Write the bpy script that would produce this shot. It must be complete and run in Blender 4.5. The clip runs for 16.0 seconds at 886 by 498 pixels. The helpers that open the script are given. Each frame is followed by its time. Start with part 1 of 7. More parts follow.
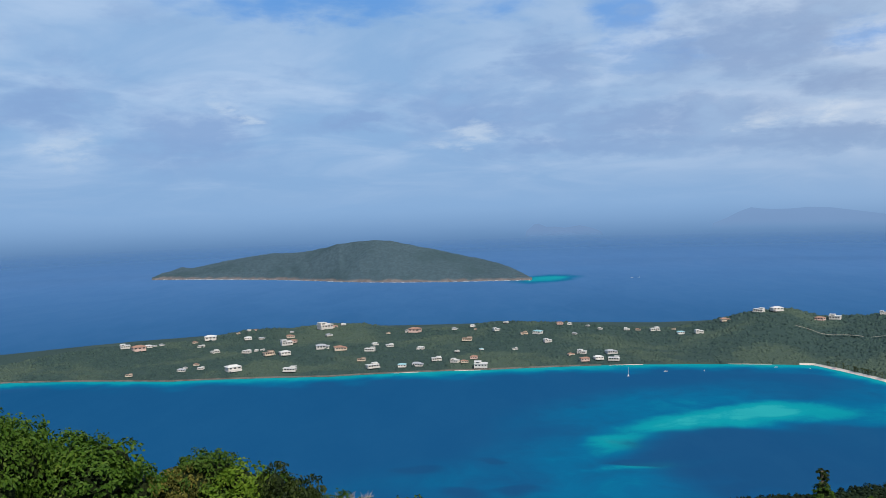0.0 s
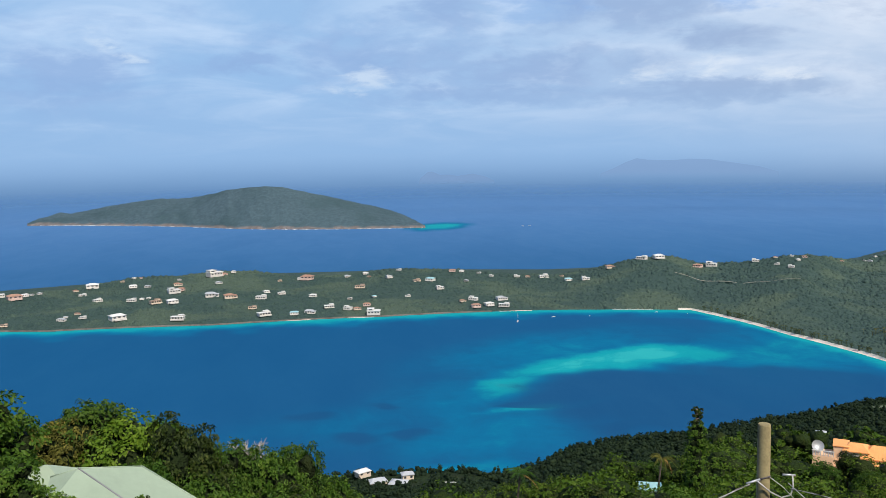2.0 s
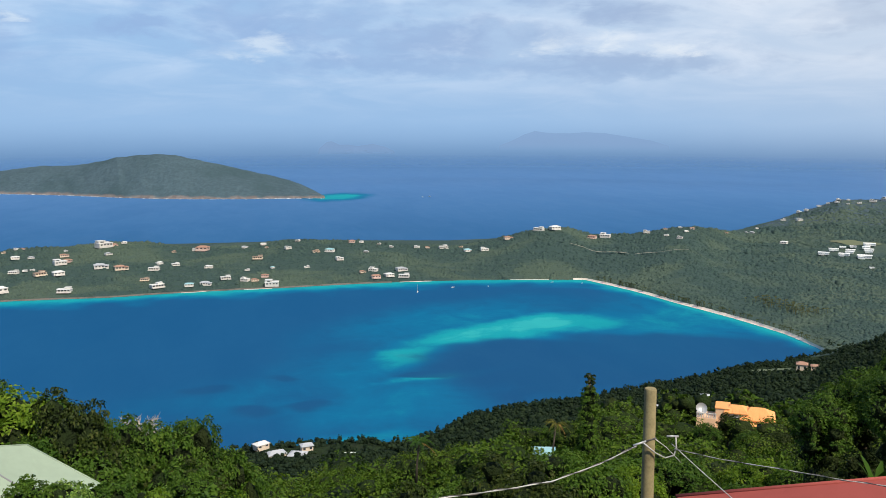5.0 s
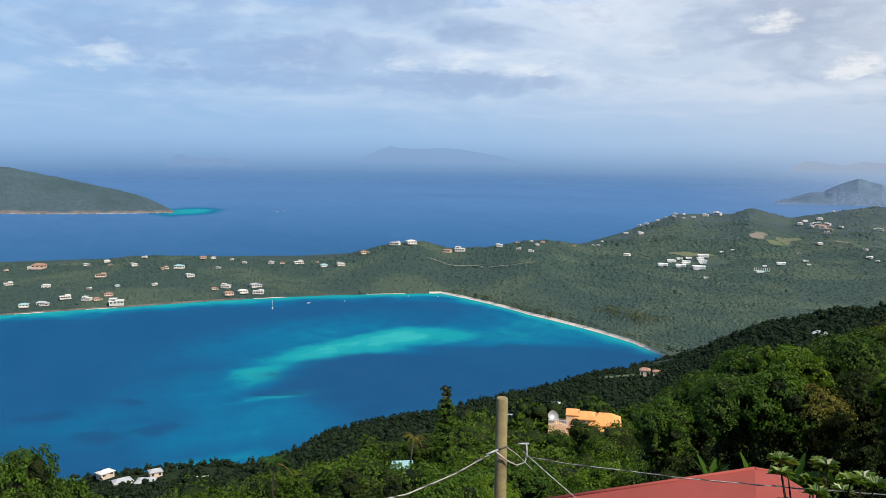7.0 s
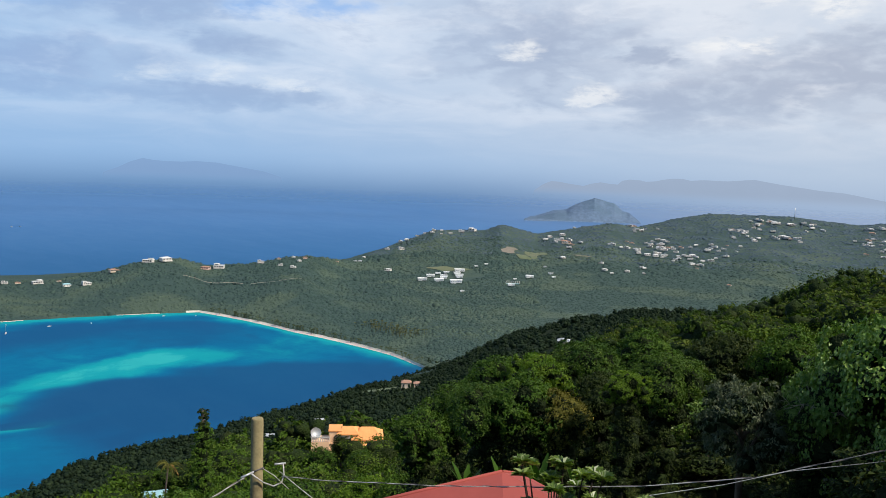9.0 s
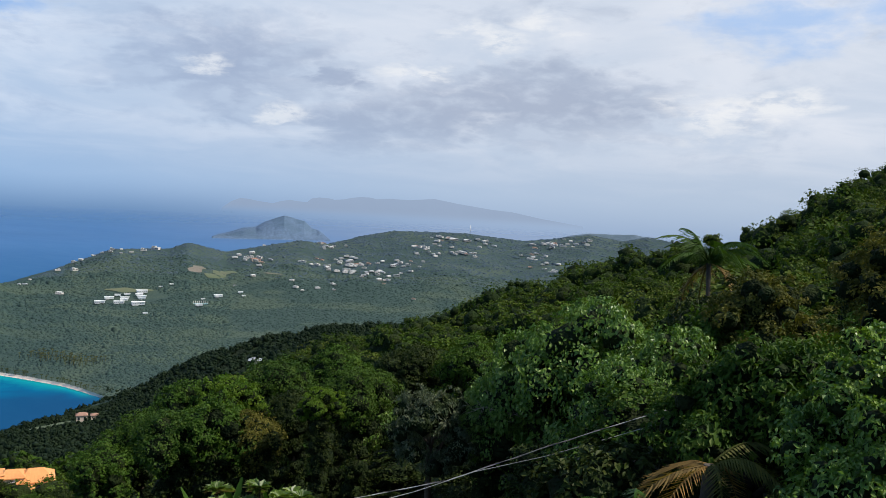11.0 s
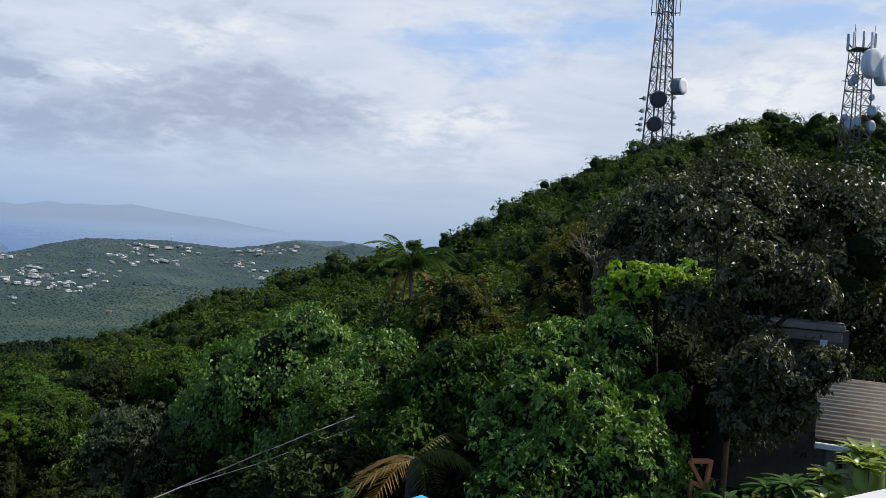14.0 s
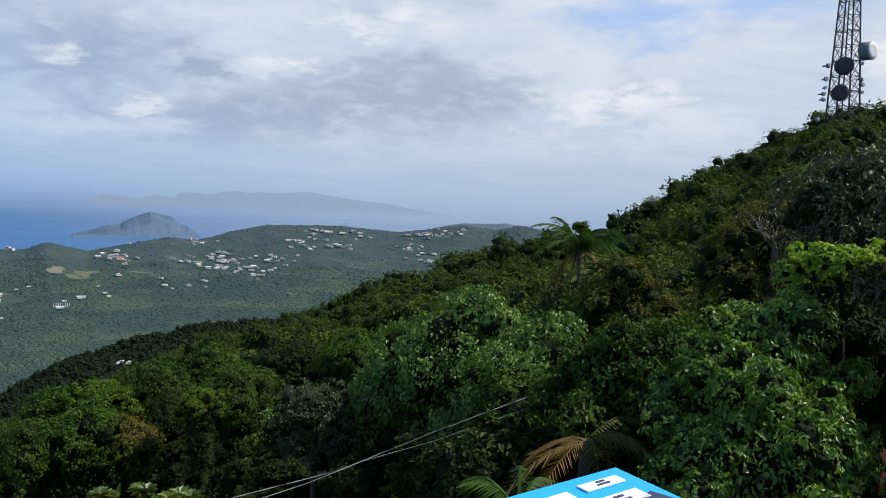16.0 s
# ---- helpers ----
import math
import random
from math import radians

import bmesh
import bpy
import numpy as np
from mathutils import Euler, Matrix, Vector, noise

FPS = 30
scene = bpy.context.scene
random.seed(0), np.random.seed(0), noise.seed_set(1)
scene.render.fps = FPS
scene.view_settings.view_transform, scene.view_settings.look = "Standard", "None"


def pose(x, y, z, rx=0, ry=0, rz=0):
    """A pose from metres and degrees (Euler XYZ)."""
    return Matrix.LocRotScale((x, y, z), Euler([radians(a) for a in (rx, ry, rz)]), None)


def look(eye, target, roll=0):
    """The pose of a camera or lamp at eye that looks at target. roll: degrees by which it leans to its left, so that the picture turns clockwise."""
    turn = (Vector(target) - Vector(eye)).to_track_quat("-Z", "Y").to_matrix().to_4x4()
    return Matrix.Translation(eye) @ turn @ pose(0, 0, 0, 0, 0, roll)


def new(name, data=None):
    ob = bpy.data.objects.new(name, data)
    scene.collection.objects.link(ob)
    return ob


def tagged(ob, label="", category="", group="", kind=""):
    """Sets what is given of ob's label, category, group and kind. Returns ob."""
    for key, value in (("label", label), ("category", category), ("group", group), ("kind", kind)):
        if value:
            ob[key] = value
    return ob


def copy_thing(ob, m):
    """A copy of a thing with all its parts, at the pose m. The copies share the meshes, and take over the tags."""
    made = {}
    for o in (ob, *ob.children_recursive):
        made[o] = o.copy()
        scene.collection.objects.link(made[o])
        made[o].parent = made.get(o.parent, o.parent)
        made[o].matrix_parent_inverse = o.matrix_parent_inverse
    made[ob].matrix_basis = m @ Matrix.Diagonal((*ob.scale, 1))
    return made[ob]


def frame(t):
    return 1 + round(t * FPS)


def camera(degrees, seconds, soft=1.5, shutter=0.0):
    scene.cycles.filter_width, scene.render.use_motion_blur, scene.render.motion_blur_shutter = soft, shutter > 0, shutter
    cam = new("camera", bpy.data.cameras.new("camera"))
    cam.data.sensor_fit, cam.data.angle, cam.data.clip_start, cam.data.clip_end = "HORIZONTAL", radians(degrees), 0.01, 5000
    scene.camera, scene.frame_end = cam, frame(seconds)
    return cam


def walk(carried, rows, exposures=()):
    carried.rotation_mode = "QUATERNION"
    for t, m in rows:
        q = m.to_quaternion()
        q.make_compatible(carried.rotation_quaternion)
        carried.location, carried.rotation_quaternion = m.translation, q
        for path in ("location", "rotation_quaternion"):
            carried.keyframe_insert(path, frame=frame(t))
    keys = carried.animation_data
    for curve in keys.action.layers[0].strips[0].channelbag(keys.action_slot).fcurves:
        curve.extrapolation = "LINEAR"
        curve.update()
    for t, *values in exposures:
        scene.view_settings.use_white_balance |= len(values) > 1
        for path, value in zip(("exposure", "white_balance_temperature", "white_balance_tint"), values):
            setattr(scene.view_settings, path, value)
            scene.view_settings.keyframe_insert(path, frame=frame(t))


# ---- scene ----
EXPOSURES = [(0.0, -0.15, 6500, 10), (0.6, 0.02, 6550, 10), (1.5, 0.10, 6700, 10), (3.2, 0.14, 6750, 10), (5.5, 0.16, 7000, 10), (8.5, 0.12, 6900, 10), (10.0, 0.06, 6700, 10), (12.5, -0.02, 6500, 10), (16.0, -0.02, 6450, 10)]
cam = camera(54.59, 16.0, soft=0.8)
walk(cam, [
    (0.0, pose(0.018, 0.042, 149.997, 87.502, 1.698, -0.180)),
    (0.5, pose(-0.071, 0.084, 149.974, 86.471, 0.990, -4.452)),
    (1.0, pose(-0.086, 0.106, 150.006, 85.307, 1.005, -5.630)),
    (1.5, pose(-0.090, 0.076, 150.004, 84.560, 1.087, -6.419)),
    (2.0, pose(-0.097, 0.049, 150.007, 83.843, 0.842, -7.253)),
    (2.5, pose(-0.102, 0.027, 150.017, 83.293, 0.838, -8.249)),
    (3.0, pose(-0.130, -0.048, 150.032, 81.929, 0.548, -9.161)),
    (5.5, pose(-0.057, 0.019, 149.995, 82.073, -0.235, -15.937)),
    (6.0, pose(-0.077, 0.028, 149.973, 82.551, -0.325, -18.230)),
    (6.5, pose(-0.053, 0.030, 149.987, 82.801, -0.357, -19.916)),
    (7.0, pose(0.011, -0.005, 149.991, 82.910, -0.842, -23.390)),
    (7.5, pose(0.098, -0.023, 149.993, 83.103, -1.247, -27.396)),
    (8.0, pose(0.152, -0.040, 149.971, 83.503, -1.691, -30.323)),
    (8.5, pose(0.150, -0.085, 150.003, 83.912, -1.536, -32.717)),
    (9.0, pose(0.106, -0.135, 150.026, 84.379, -2.170, -39.095)),
    (9.5, pose(0.124, -0.094, 150.039, 85.058, -2.240, -45.365)),
    (10.0, pose(0.159, -0.040, 150.043, 85.646, -2.259, -51.781)),
    (12.5, pose(0.148, 0.019, 149.945, 87.204, -3.581, -68.053)),
    (13.0, pose(0.126, 0.002, 149.965, 87.419, -3.253, -73.043)),
    (13.5, pose(0.073, -0.008, 149.975, 87.968, -3.709, -77.434)),
    (14.0, pose(0.029, -0.028, 149.999, 88.000, -3.389, -78.928)),
    (14.5, pose(-0.067, -0.041, 150.025, 87.869, -3.181, -78.392)),
    (15.0, pose(-0.013, 0.014, 149.994, 88.060, -2.825, -76.238)),
    (15.5, pose(-0.066, 0.101, 149.972, 87.595, -2.963, -72.785)),
    (16.0, pose(-0.231, -0.025, 150.051, 86.286, -2.063, -67.937)),
], exposures=EXPOSURES)

# world, sun
SUN_AZ, SUN_EL = 158.0, 49.0
sun = new("sun", bpy.data.lights.new("sun", "SUN"))
sun.data.energy, sun.data.angle, sun.data.color = 5.0, radians(0.6), (1.0, 0.94, 0.84)
sun_dir = Vector((math.sin(radians(SUN_AZ)) * math.cos(radians(SUN_EL)), math.cos(radians(SUN_AZ)) * math.cos(radians(SUN_EL)), math.sin(radians(SUN_EL))))
sun.matrix_world = look(sun_dir * 900, (0, 0, 0))


class Nodes:
    """A short way to wire shader nodes."""

    def __init__(self, tree):
        self.t = tree
        tree.nodes.clear()

    def n(self, kind, **put):
        node = self.t.nodes.new(kind)
        for k, v in put.items():
            if k == "op":
                node.operation = v
            elif k == "blend":
                node.blend_type = v
            elif k == "dtype":
                node.data_type = v
            elif k == "attr":
                node.attribute_name = v
        return node

    def link(self, a, b):
        if isinstance(a, bpy.types.NodeSocket):
            self.t.links.new(a, b)
        else:
            b.default_value = a

    def math(self, op, a, b=0.0, clamp=False):
        m = self.n("ShaderNodeMath", op=op)
        m.use_clamp = clamp
        self.link(a, m.inputs[0]), self.link(b, m.inputs[1])
        return m.outputs[0]

    def span(self, v, lo, hi, a=0.0, b=1.0):
        m = self.n("ShaderNodeMapRange")
        m.interpolation_type = "SMOOTHSTEP"
        for k, q in zip(range(5), (v, lo, hi, a, b)):
            self.link(q, m.inputs[k])
        return m.outputs[0]

    def mix(self, f, a, b, blend="MIX"):
        m = self.n("ShaderNodeMix", dtype="RGBA", blend=blend)
        self.link(f, m.inputs[0])
        for q, s in ((a, m.inputs[6]), (b, m.inputs[7])):
            self.link((*q, 1.0) if isinstance(q, tuple) and len(q) == 3 else q, s)
        return m.outputs[2]

    def noise(self, vec, scale, detail=4.0, rough=0.55, warp=0.0):
        m = self.n("ShaderNodeTexNoise")
        if vec is not None:
            self.link(vec, m.inputs["Vector"])
        m.inputs["Scale"].default_value = scale
        m.inputs["Detail"].default_value = detail
        m.inputs["Roughness"].default_value = rough
        m.inputs["Distortion"].default_value = warp
        return m.outputs["Fac"]

    def scaled(self, vec, x, y, z, shift=(0, 0, 0)):
        m = self.n("ShaderNodeMapping")
        self.link(vec, m.inputs[0])
        m.inputs["Scale"].default_value = (x, y, z)
        m.inputs["Location"].default_value = shift
        return m.outputs[0]


HAZE = (0.27, 0.46, 0.75)
# soft clouds in the sky: bearing, height, half-width and half-height in degrees
CLOUD_GREY = ((-24.7, 7.0, 3.4, 1.7), (-15.9, 5.0, 4.1, 2.1), (-6.5, 6.1, 3.0, 0.7), (2.8, 6.4, 7.2, 1.7), (7.4, 9.5, 2.6, 1.5), (19.7, 10.0, 6.0, 2.4), (13.8, 5.4, 6.8, 1.3), (24.8, 7.1, 3.4, 0.8),
    (45.0, 7.9, 6.6, 2.5), (45.4, 5.0, 3.2, 1.2), (52.8, 4.1, 3.4, 1.6), (9.9, 4.0, 8.3, 0.8), (24.3, 3.8, 7.5, 0.8), (58.0, 5.0, 6.6, 2.1), (66.0, 6.4, 8.0, 2.4), (52.5, 7.3, 1.5, 0.7))
CLOUD_WHITE = ((23.7, 5.4, 2.4, 0.8), (2.1, 5.0, 1.9, 0.9), (-13.9, 6.7, 1.1, 1.0), (28.6, 4.9, 2.3, 0.6), (43.9, 7.7, 1.5, 0.8), (48.7, 4.7, 1.7, 0.8), (66.4, 11.5, 1.9, 1.1), (62.0, 10.2, 2.5, 1.3), (57.4, 8.0, 1.9, 0.6),
    (79.7, 7.0, 3.0, 0.8), (77.2, 5.8, 3.8, 1.7), (95.2, 8.8, 2.3, 1.1), (101.0, 9.2, 6.0, 2.2), (-24.0, 4.6, 2.0, 0.9))
SKY_GAPS = ((-6.2, 13.6, 6.5, 1.2), (12.2, 12.4, 2.6, 1.7), (15.3, 9.6, 2.4, 0.8), (26.1, 9.7, 2.4, 0.8), (32.0, 9.9, 3.0, 0.6), (80.1, 11.6, 5.0, 1.4), (89.2, 12.6, 6.4, 1.5), (97.5, 13.8, 9.0, 1.4))


def make_world():
    w = bpy.data.worlds.new("sky")
    scene.world = w
    w.use_nodes = True
    k = Nodes(w.node_tree)
    out, bg = k.n("ShaderNodeOutputWorld"), k.n("ShaderNodeBackground")
    sky = k.n("ShaderNodeTexSky")
    sky.sky_type, sky.sun_disc = "NISHITA", False
    sky.sun_elevation, sky.sun_rotation = radians(SUN_EL), radians(SUN_AZ)
    sky.altitude, sky.air_density, sky.dust_density, sky.ozone_density = 400, 1.0, 0.6, 1.5
    blue = k.mix(1.0, sky.outputs[0], (0.10, 0.10, 0.10), "MULTIPLY")
    way = k.n("ShaderNodeTexCoord").outputs["Generated"]
    sep = k.n("ShaderNodeSeparateXYZ")
    k.link(way, sep.inputs[0])
    up = sep.outputs[2]
    east = k.math("ADD", k.math("MULTIPLY", sep.outputs[0], 0.80), k.math("MULTIPLY", sep.outputs[1], -0.30))
    side = k.span(east, -0.40, 0.68)
    high = k.span(up, 0.26, 0.44)
    # bearing and height in degrees, ruffled so that cloud edges curl
    flat = k.scaled(way, 1.0, 1.0, 2.6, (0.37, 2.1, 0.62))
    curl, wisp = k.noise(flat, 9.0, 8.0, 0.62, 0.3), k.noise(k.scaled(flat, 1.0, 1.0, 1.7, (4.0, 2.0, 1.0)), 7.0, 8.0, 0.60, 0.5)
    fine = k.noise(flat, 26.0, 7.0, 0.62, 0.2)
    bearing = k.math("MULTIPLY", k.math("ARCTAN2", sep.outputs[0], sep.outputs[1]), 57.2958)
    bearing = k.math("ADD", bearing, k.math("MULTIPLY", k.math("SUBTRACT", wisp, 0.5), 10.0))
    tall = k.math("MULTIPLY", k.math("ARCSINE", up), 57.2958)
    tall = k.math("ADD", tall, k.math("MULTIPLY", k.math("ADD", k.math("SUBTRACT", curl, 0.5), k.math("MULTIPLY", k.math("SUBTRACT", fine, 0.5), 0.5)), 2.6))

    puff = k.math("ADD", k.math("MULTIPLY", k.math("ABSOLUTE", k.math("SUBTRACT", k.noise(flat, 7.0, 2.0, 0.5), 0.5)), 4.0), k.math("MULTIPLY", k.math("ABSOLUTE", k.math("SUBTRACT", k.noise(flat, 19.0, 4.0, 0.55), 0.5)), 2.4))

    def spots(rows, near=0.35, far=1.5):
        """How much a direction lies in one of the clouds."""
        total = 0.0
        for az, el, half, rise in rows:
            u, v = k.math("DIVIDE", k.math("SUBTRACT", bearing, az), half), k.math("DIVIDE", k.math("SUBTRACT", tall, el), rise)
            d = k.math("SQRT", k.math("ADD", k.math("MULTIPLY", u, u), k.math("MULTIPLY", v, v)))
            total = k.math("MAXIMUM", total, k.span(k.math("ADD", k.math("SUBTRACT", d, puff), 0.40), far, near))
        return total

    # a bright thin layer over nearly all of the sky, streaked, with a few blue openings
    div = k.math("ADD", k.math("MAXIMUM", up, 0.0), 0.16)
    com = k.n("ShaderNodeCombineXYZ")
    k.link(k.math("DIVIDE", sep.outputs[0], div), com.inputs[0])
    k.link(k.math("DIVIDE", sep.outputs[1], div), com.inputs[1])
    streak = k.noise(k.scaled(com.outputs[0], 1.0, 1.0, 1.0, (3.1, 1.7, 0.0)), 1.5, 5.0, 0.55, 0.6)
    thin = k.mix(side, (0.29, 0.49, 0.79), (0.58, 0.665, 0.80))
    pale = k.mix(side, (0.48, 0.65, 0.90), (0.74, 0.79, 0.885))
    veil = k.mix(k.span(streak, 0.34, 0.74), thin, pale)
    opening = k.math("MAXIMUM", spots(SKY_GAPS, 0.1, 1.7), k.math("MULTIPLY", high, k.span(streak, 0.62, 0.42, 0.75, 1.0)))
    sky_all = k.mix(k.math("MULTIPLY", opening, k.span(high, 0.0, 1.0, 0.80, 0.97)), veil, k.mix(high, k.mix(side, (0.11, 0.34, 0.80), (0.36, 0.55, 0.88)), k.mix(0.5, blue, (0.05, 0.16, 0.46))))
    # grey low clouds, lit towards their tops, and white heads
    lilac = k.mix(side, (0.26, 0.42, 0.72), (0.36, 0.43, 0.575))
    shade = k.mix(k.span(k.math("ADD", k.math("MULTIPLY", puff, 0.5), k.math("SUBTRACT", curl, 0.5)), 0.12, 0.60, 0.0, 0.75), lilac, thin)
    loose = k.math("MULTIPLY", k.span(k.math("ADD", curl, k.math("MULTIPLY", wisp, 0.5)), 0.76, 0.98), k.span(up, 0.02, 0.07))
    grey = k.math("MAXIMUM", spots(CLOUD_GREY), k.math("MULTIPLY", loose, k.math("SUBTRACT", 0.5, k.math("MULTIPLY", opening, 0.5))))
    sky_all = k.mix(k.math("MULTIPLY", grey, k.span(high, 0.0, 1.0, 0.85, 0.1)), sky_all, shade)
    heads = k.math("MULTIPLY", spots(CLOUD_WHITE, 0.2, 1.4), k.span(fine, 0.34, 0.56))
    sky_all = k.mix(k.math("MULTIPLY", heads, 0.75), sky_all, k.mix(side, (0.58, 0.72, 0.90), (0.88, 0.90, 0.93)))
    # haze, and the sea going on below the skyline past the end of the sheet
    haze = k.mix(k.span(east, -0.1, 0.85), HAZE, (0.44, 0.545, 0.70))
    low = k.math("POWER", k.span(up, 0.115, -0.01), 1.3)
    sky_all = k.mix(k.math("MULTIPLY", low, 0.96), sky_all, haze)
    sea = k.mix(k.span(east, 0.25, 0.62), (0.072, 0.185, 0.400), (0.270, 0.385, 0.590))
    sky_all = k.mix(k.span(k.math("ADD", up, k.math("MULTIPLY", k.math("SUBTRACT", wisp, 0.5), 0.006)), 0.010, -0.060), sky_all, sea)
    k.link(sky_all, bg.inputs[0])
    bg.inputs[1].default_value = 1.0
    k.link(bg.outputs[0], out.inputs[0])


make_world()

# ---- materials ----


def surface(name, rough=0.8, metal=0.0, spec=0.3):
    m = bpy.data.materials.new(name)
    m.use_nodes = True
    k = Nodes(m.node_tree)
    out, b = k.n("ShaderNodeOutputMaterial"), k.n("ShaderNodeBsdfPrincipled")
    b.inputs["Roughness"].default_value, b.inputs["Metallic"].default_value = rough, metal
    b.inputs["Specular IOR Level"].default_value = spec
    k.link(b.outputs[0], out.inputs[0])
    return m, k, b, out


def bump(k, b, height, strength=0.4, dist=0.05):
    n = k.n("ShaderNodeBump")
    n.inputs["Strength"].default_value, n.inputs["Distance"].default_value = strength, dist
    k.link(height, n.inputs["Height"])
    k.link(n.outputs[0], b.inputs["Normal"])


def plain(name, col, col2=None, scale=3.0, rough=0.75, metal=0.0, relief=0.25, dist=0.02, stain=0.25, spec=0.3):
    """Painted, cast or weathered surface: two colours mixed at two scales, with relief."""
    m, k, b, _ = surface(name, rough, metal, spec)
    col2 = col2 or tuple(c * 0.7 for c in col)
    at = k.n("ShaderNodeTexCoord").outputs["Object"]
    fine, broad = k.noise(at, scale * 6, 6.0, 0.65), k.noise(at, scale * 0.35, 4.0, 0.6, 0.5)
    f = k.math("ADD", k.math("MULTIPLY", k.span(fine, 0.35, 0.75), 0.4 * stain * 2), k.math("MULTIPLY", k.span(broad, 0.4, 0.7), stain * 2), True)
    k.link(k.mix(f, col, col2), b.inputs["Base Color"])
    k.link(k.span(fine, 0.2, 0.8, max(0.05, rough - 0.12), min(1.0, rough + 0.1)), b.inputs["Roughness"])
    bump(k, b, fine, relief, dist)
    return m


def leafy(name, cols, rough=0.45, through_light=0.28, spec=0.35):
    """Leaves: colour a little by leaf, more by bough and by plant; some light passing through."""
    m, k, b, out = surface(name, rough, 0.0, spec)
    isle = k.n("ShaderNodeNewGeometry").outputs["Random Per Island"]
    ramp = k.n("ShaderNodeValToRGB")
    ramp.color_ramp.elements[0].color = (*cols[0], 1)
    ramp.color_ramp.elements[1].color = (*cols[-1], 1)
    for i, c in enumerate(cols[1:-1]):
        e = ramp.color_ramp.elements.new((i + 1) / (len(cols) - 1))
        e.color = (*c, 1)
    tone = k.n("ShaderNodeAttribute", attr="tone").outputs["Fac"]
    k.link(k.math("ADD", k.math("MULTIPLY", isle, 0.55), k.math("MULTIPLY", tone, 0.45)), ramp.inputs[0])
    who = k.math("PINGPONG", k.math("ADD", k.n("ShaderNodeObjectInfo").outputs["Random"], k.math("MULTIPLY", tone, 0.6)), 1.0)
    tint = k.mix(who, (0.50, 0.60, 0.64), (1.30, 1.16, 1.0))
    pos = k.n("ShaderNodeNewGeometry").outputs["Position"]
    patch = k.span(k.noise(pos, 0.06, 3.0), 0.35, 0.65)
    tint = k.mix(0.4, tint, k.mix(patch, (0.7, 0.82, 0.78), (1.2, 1.12, 0.8)))
    col = k.mix(1.0, ramp.outputs[0], tint, "MULTIPLY")
    k.link(col, b.inputs["Base Color"])
    tr, mx = k.n("ShaderNodeBsdfTranslucent"), k.n("ShaderNodeMixShader")
    k.link(k.mix(1.0, col, (1.5, 1.55, 0.7), "MULTIPLY"), tr.inputs[0])
    mx.inputs[0].default_value = through_light
    k.link(b.outputs[0], mx.inputs[1]), k.link(tr.outputs[0], mx.inputs[2])
    k.link(mx.outputs[0], out.inputs[0])
    return m


def ground_material():
    m, k, b, _ = surface("undergrowth", 0.95, 0.0, 0.1)
    pos = k.n("ShaderNodeNewGeometry").outputs["Position"]
    fine, mid, broad = k.noise(pos, 0.5, 6.0, 0.7), k.noise(pos, 0.09, 5.0, 0.6), k.noise(pos, 0.012, 3.0)
    # near-black colours put the shade under the trees into the ground
    c = k.mix(k.span(fine, 0.35, 0.65), (0.008, 0.015, 0.006), (0.028, 0.048, 0.016))
    c = k.mix(k.math("MULTIPLY", k.span(mid, 0.45, 0.7), 0.5), c, (0.030, 0.036, 0.016))
    c = k.mix(k.math("MULTIPLY", k.span(broad, 0.5, 0.75), 0.3), c, (0.02, 0.045, 0.025))
    k.link(c, b.inputs["Base Color"])
    bump(k, b, fine, 1.0, 1.2)
    return m


def canopy_material(name, cols, scale=0.02, relief=0.9):
    m, k, b, _ = surface(name, 0.9, 0.0, 0.12)
    isle = k.n("ShaderNodeNewGeometry").outputs["Random Per Island"]
    pos = k.n("ShaderNodeNewGeometry").outputs["Position"]
    c = k.mix(isle, cols[0], cols[1])
    c = k.mix(k.math("MULTIPLY", k.span(k.noise(pos, scale, 4.0, 0.6, 0.6), 0.46, 0.62), 0.75), c, cols[2])
    c = k.mix(k.math("MULTIPLY", k.span(k.noise(pos, 1.3, 3.0), 0.4, 0.7), 0.4), c, cols[3])
    k.link(c, b.inputs["Base Color"])
    bump(k, b, k.noise(pos, 1.1, 4.0, 0.7), relief, 0.8)
    return m


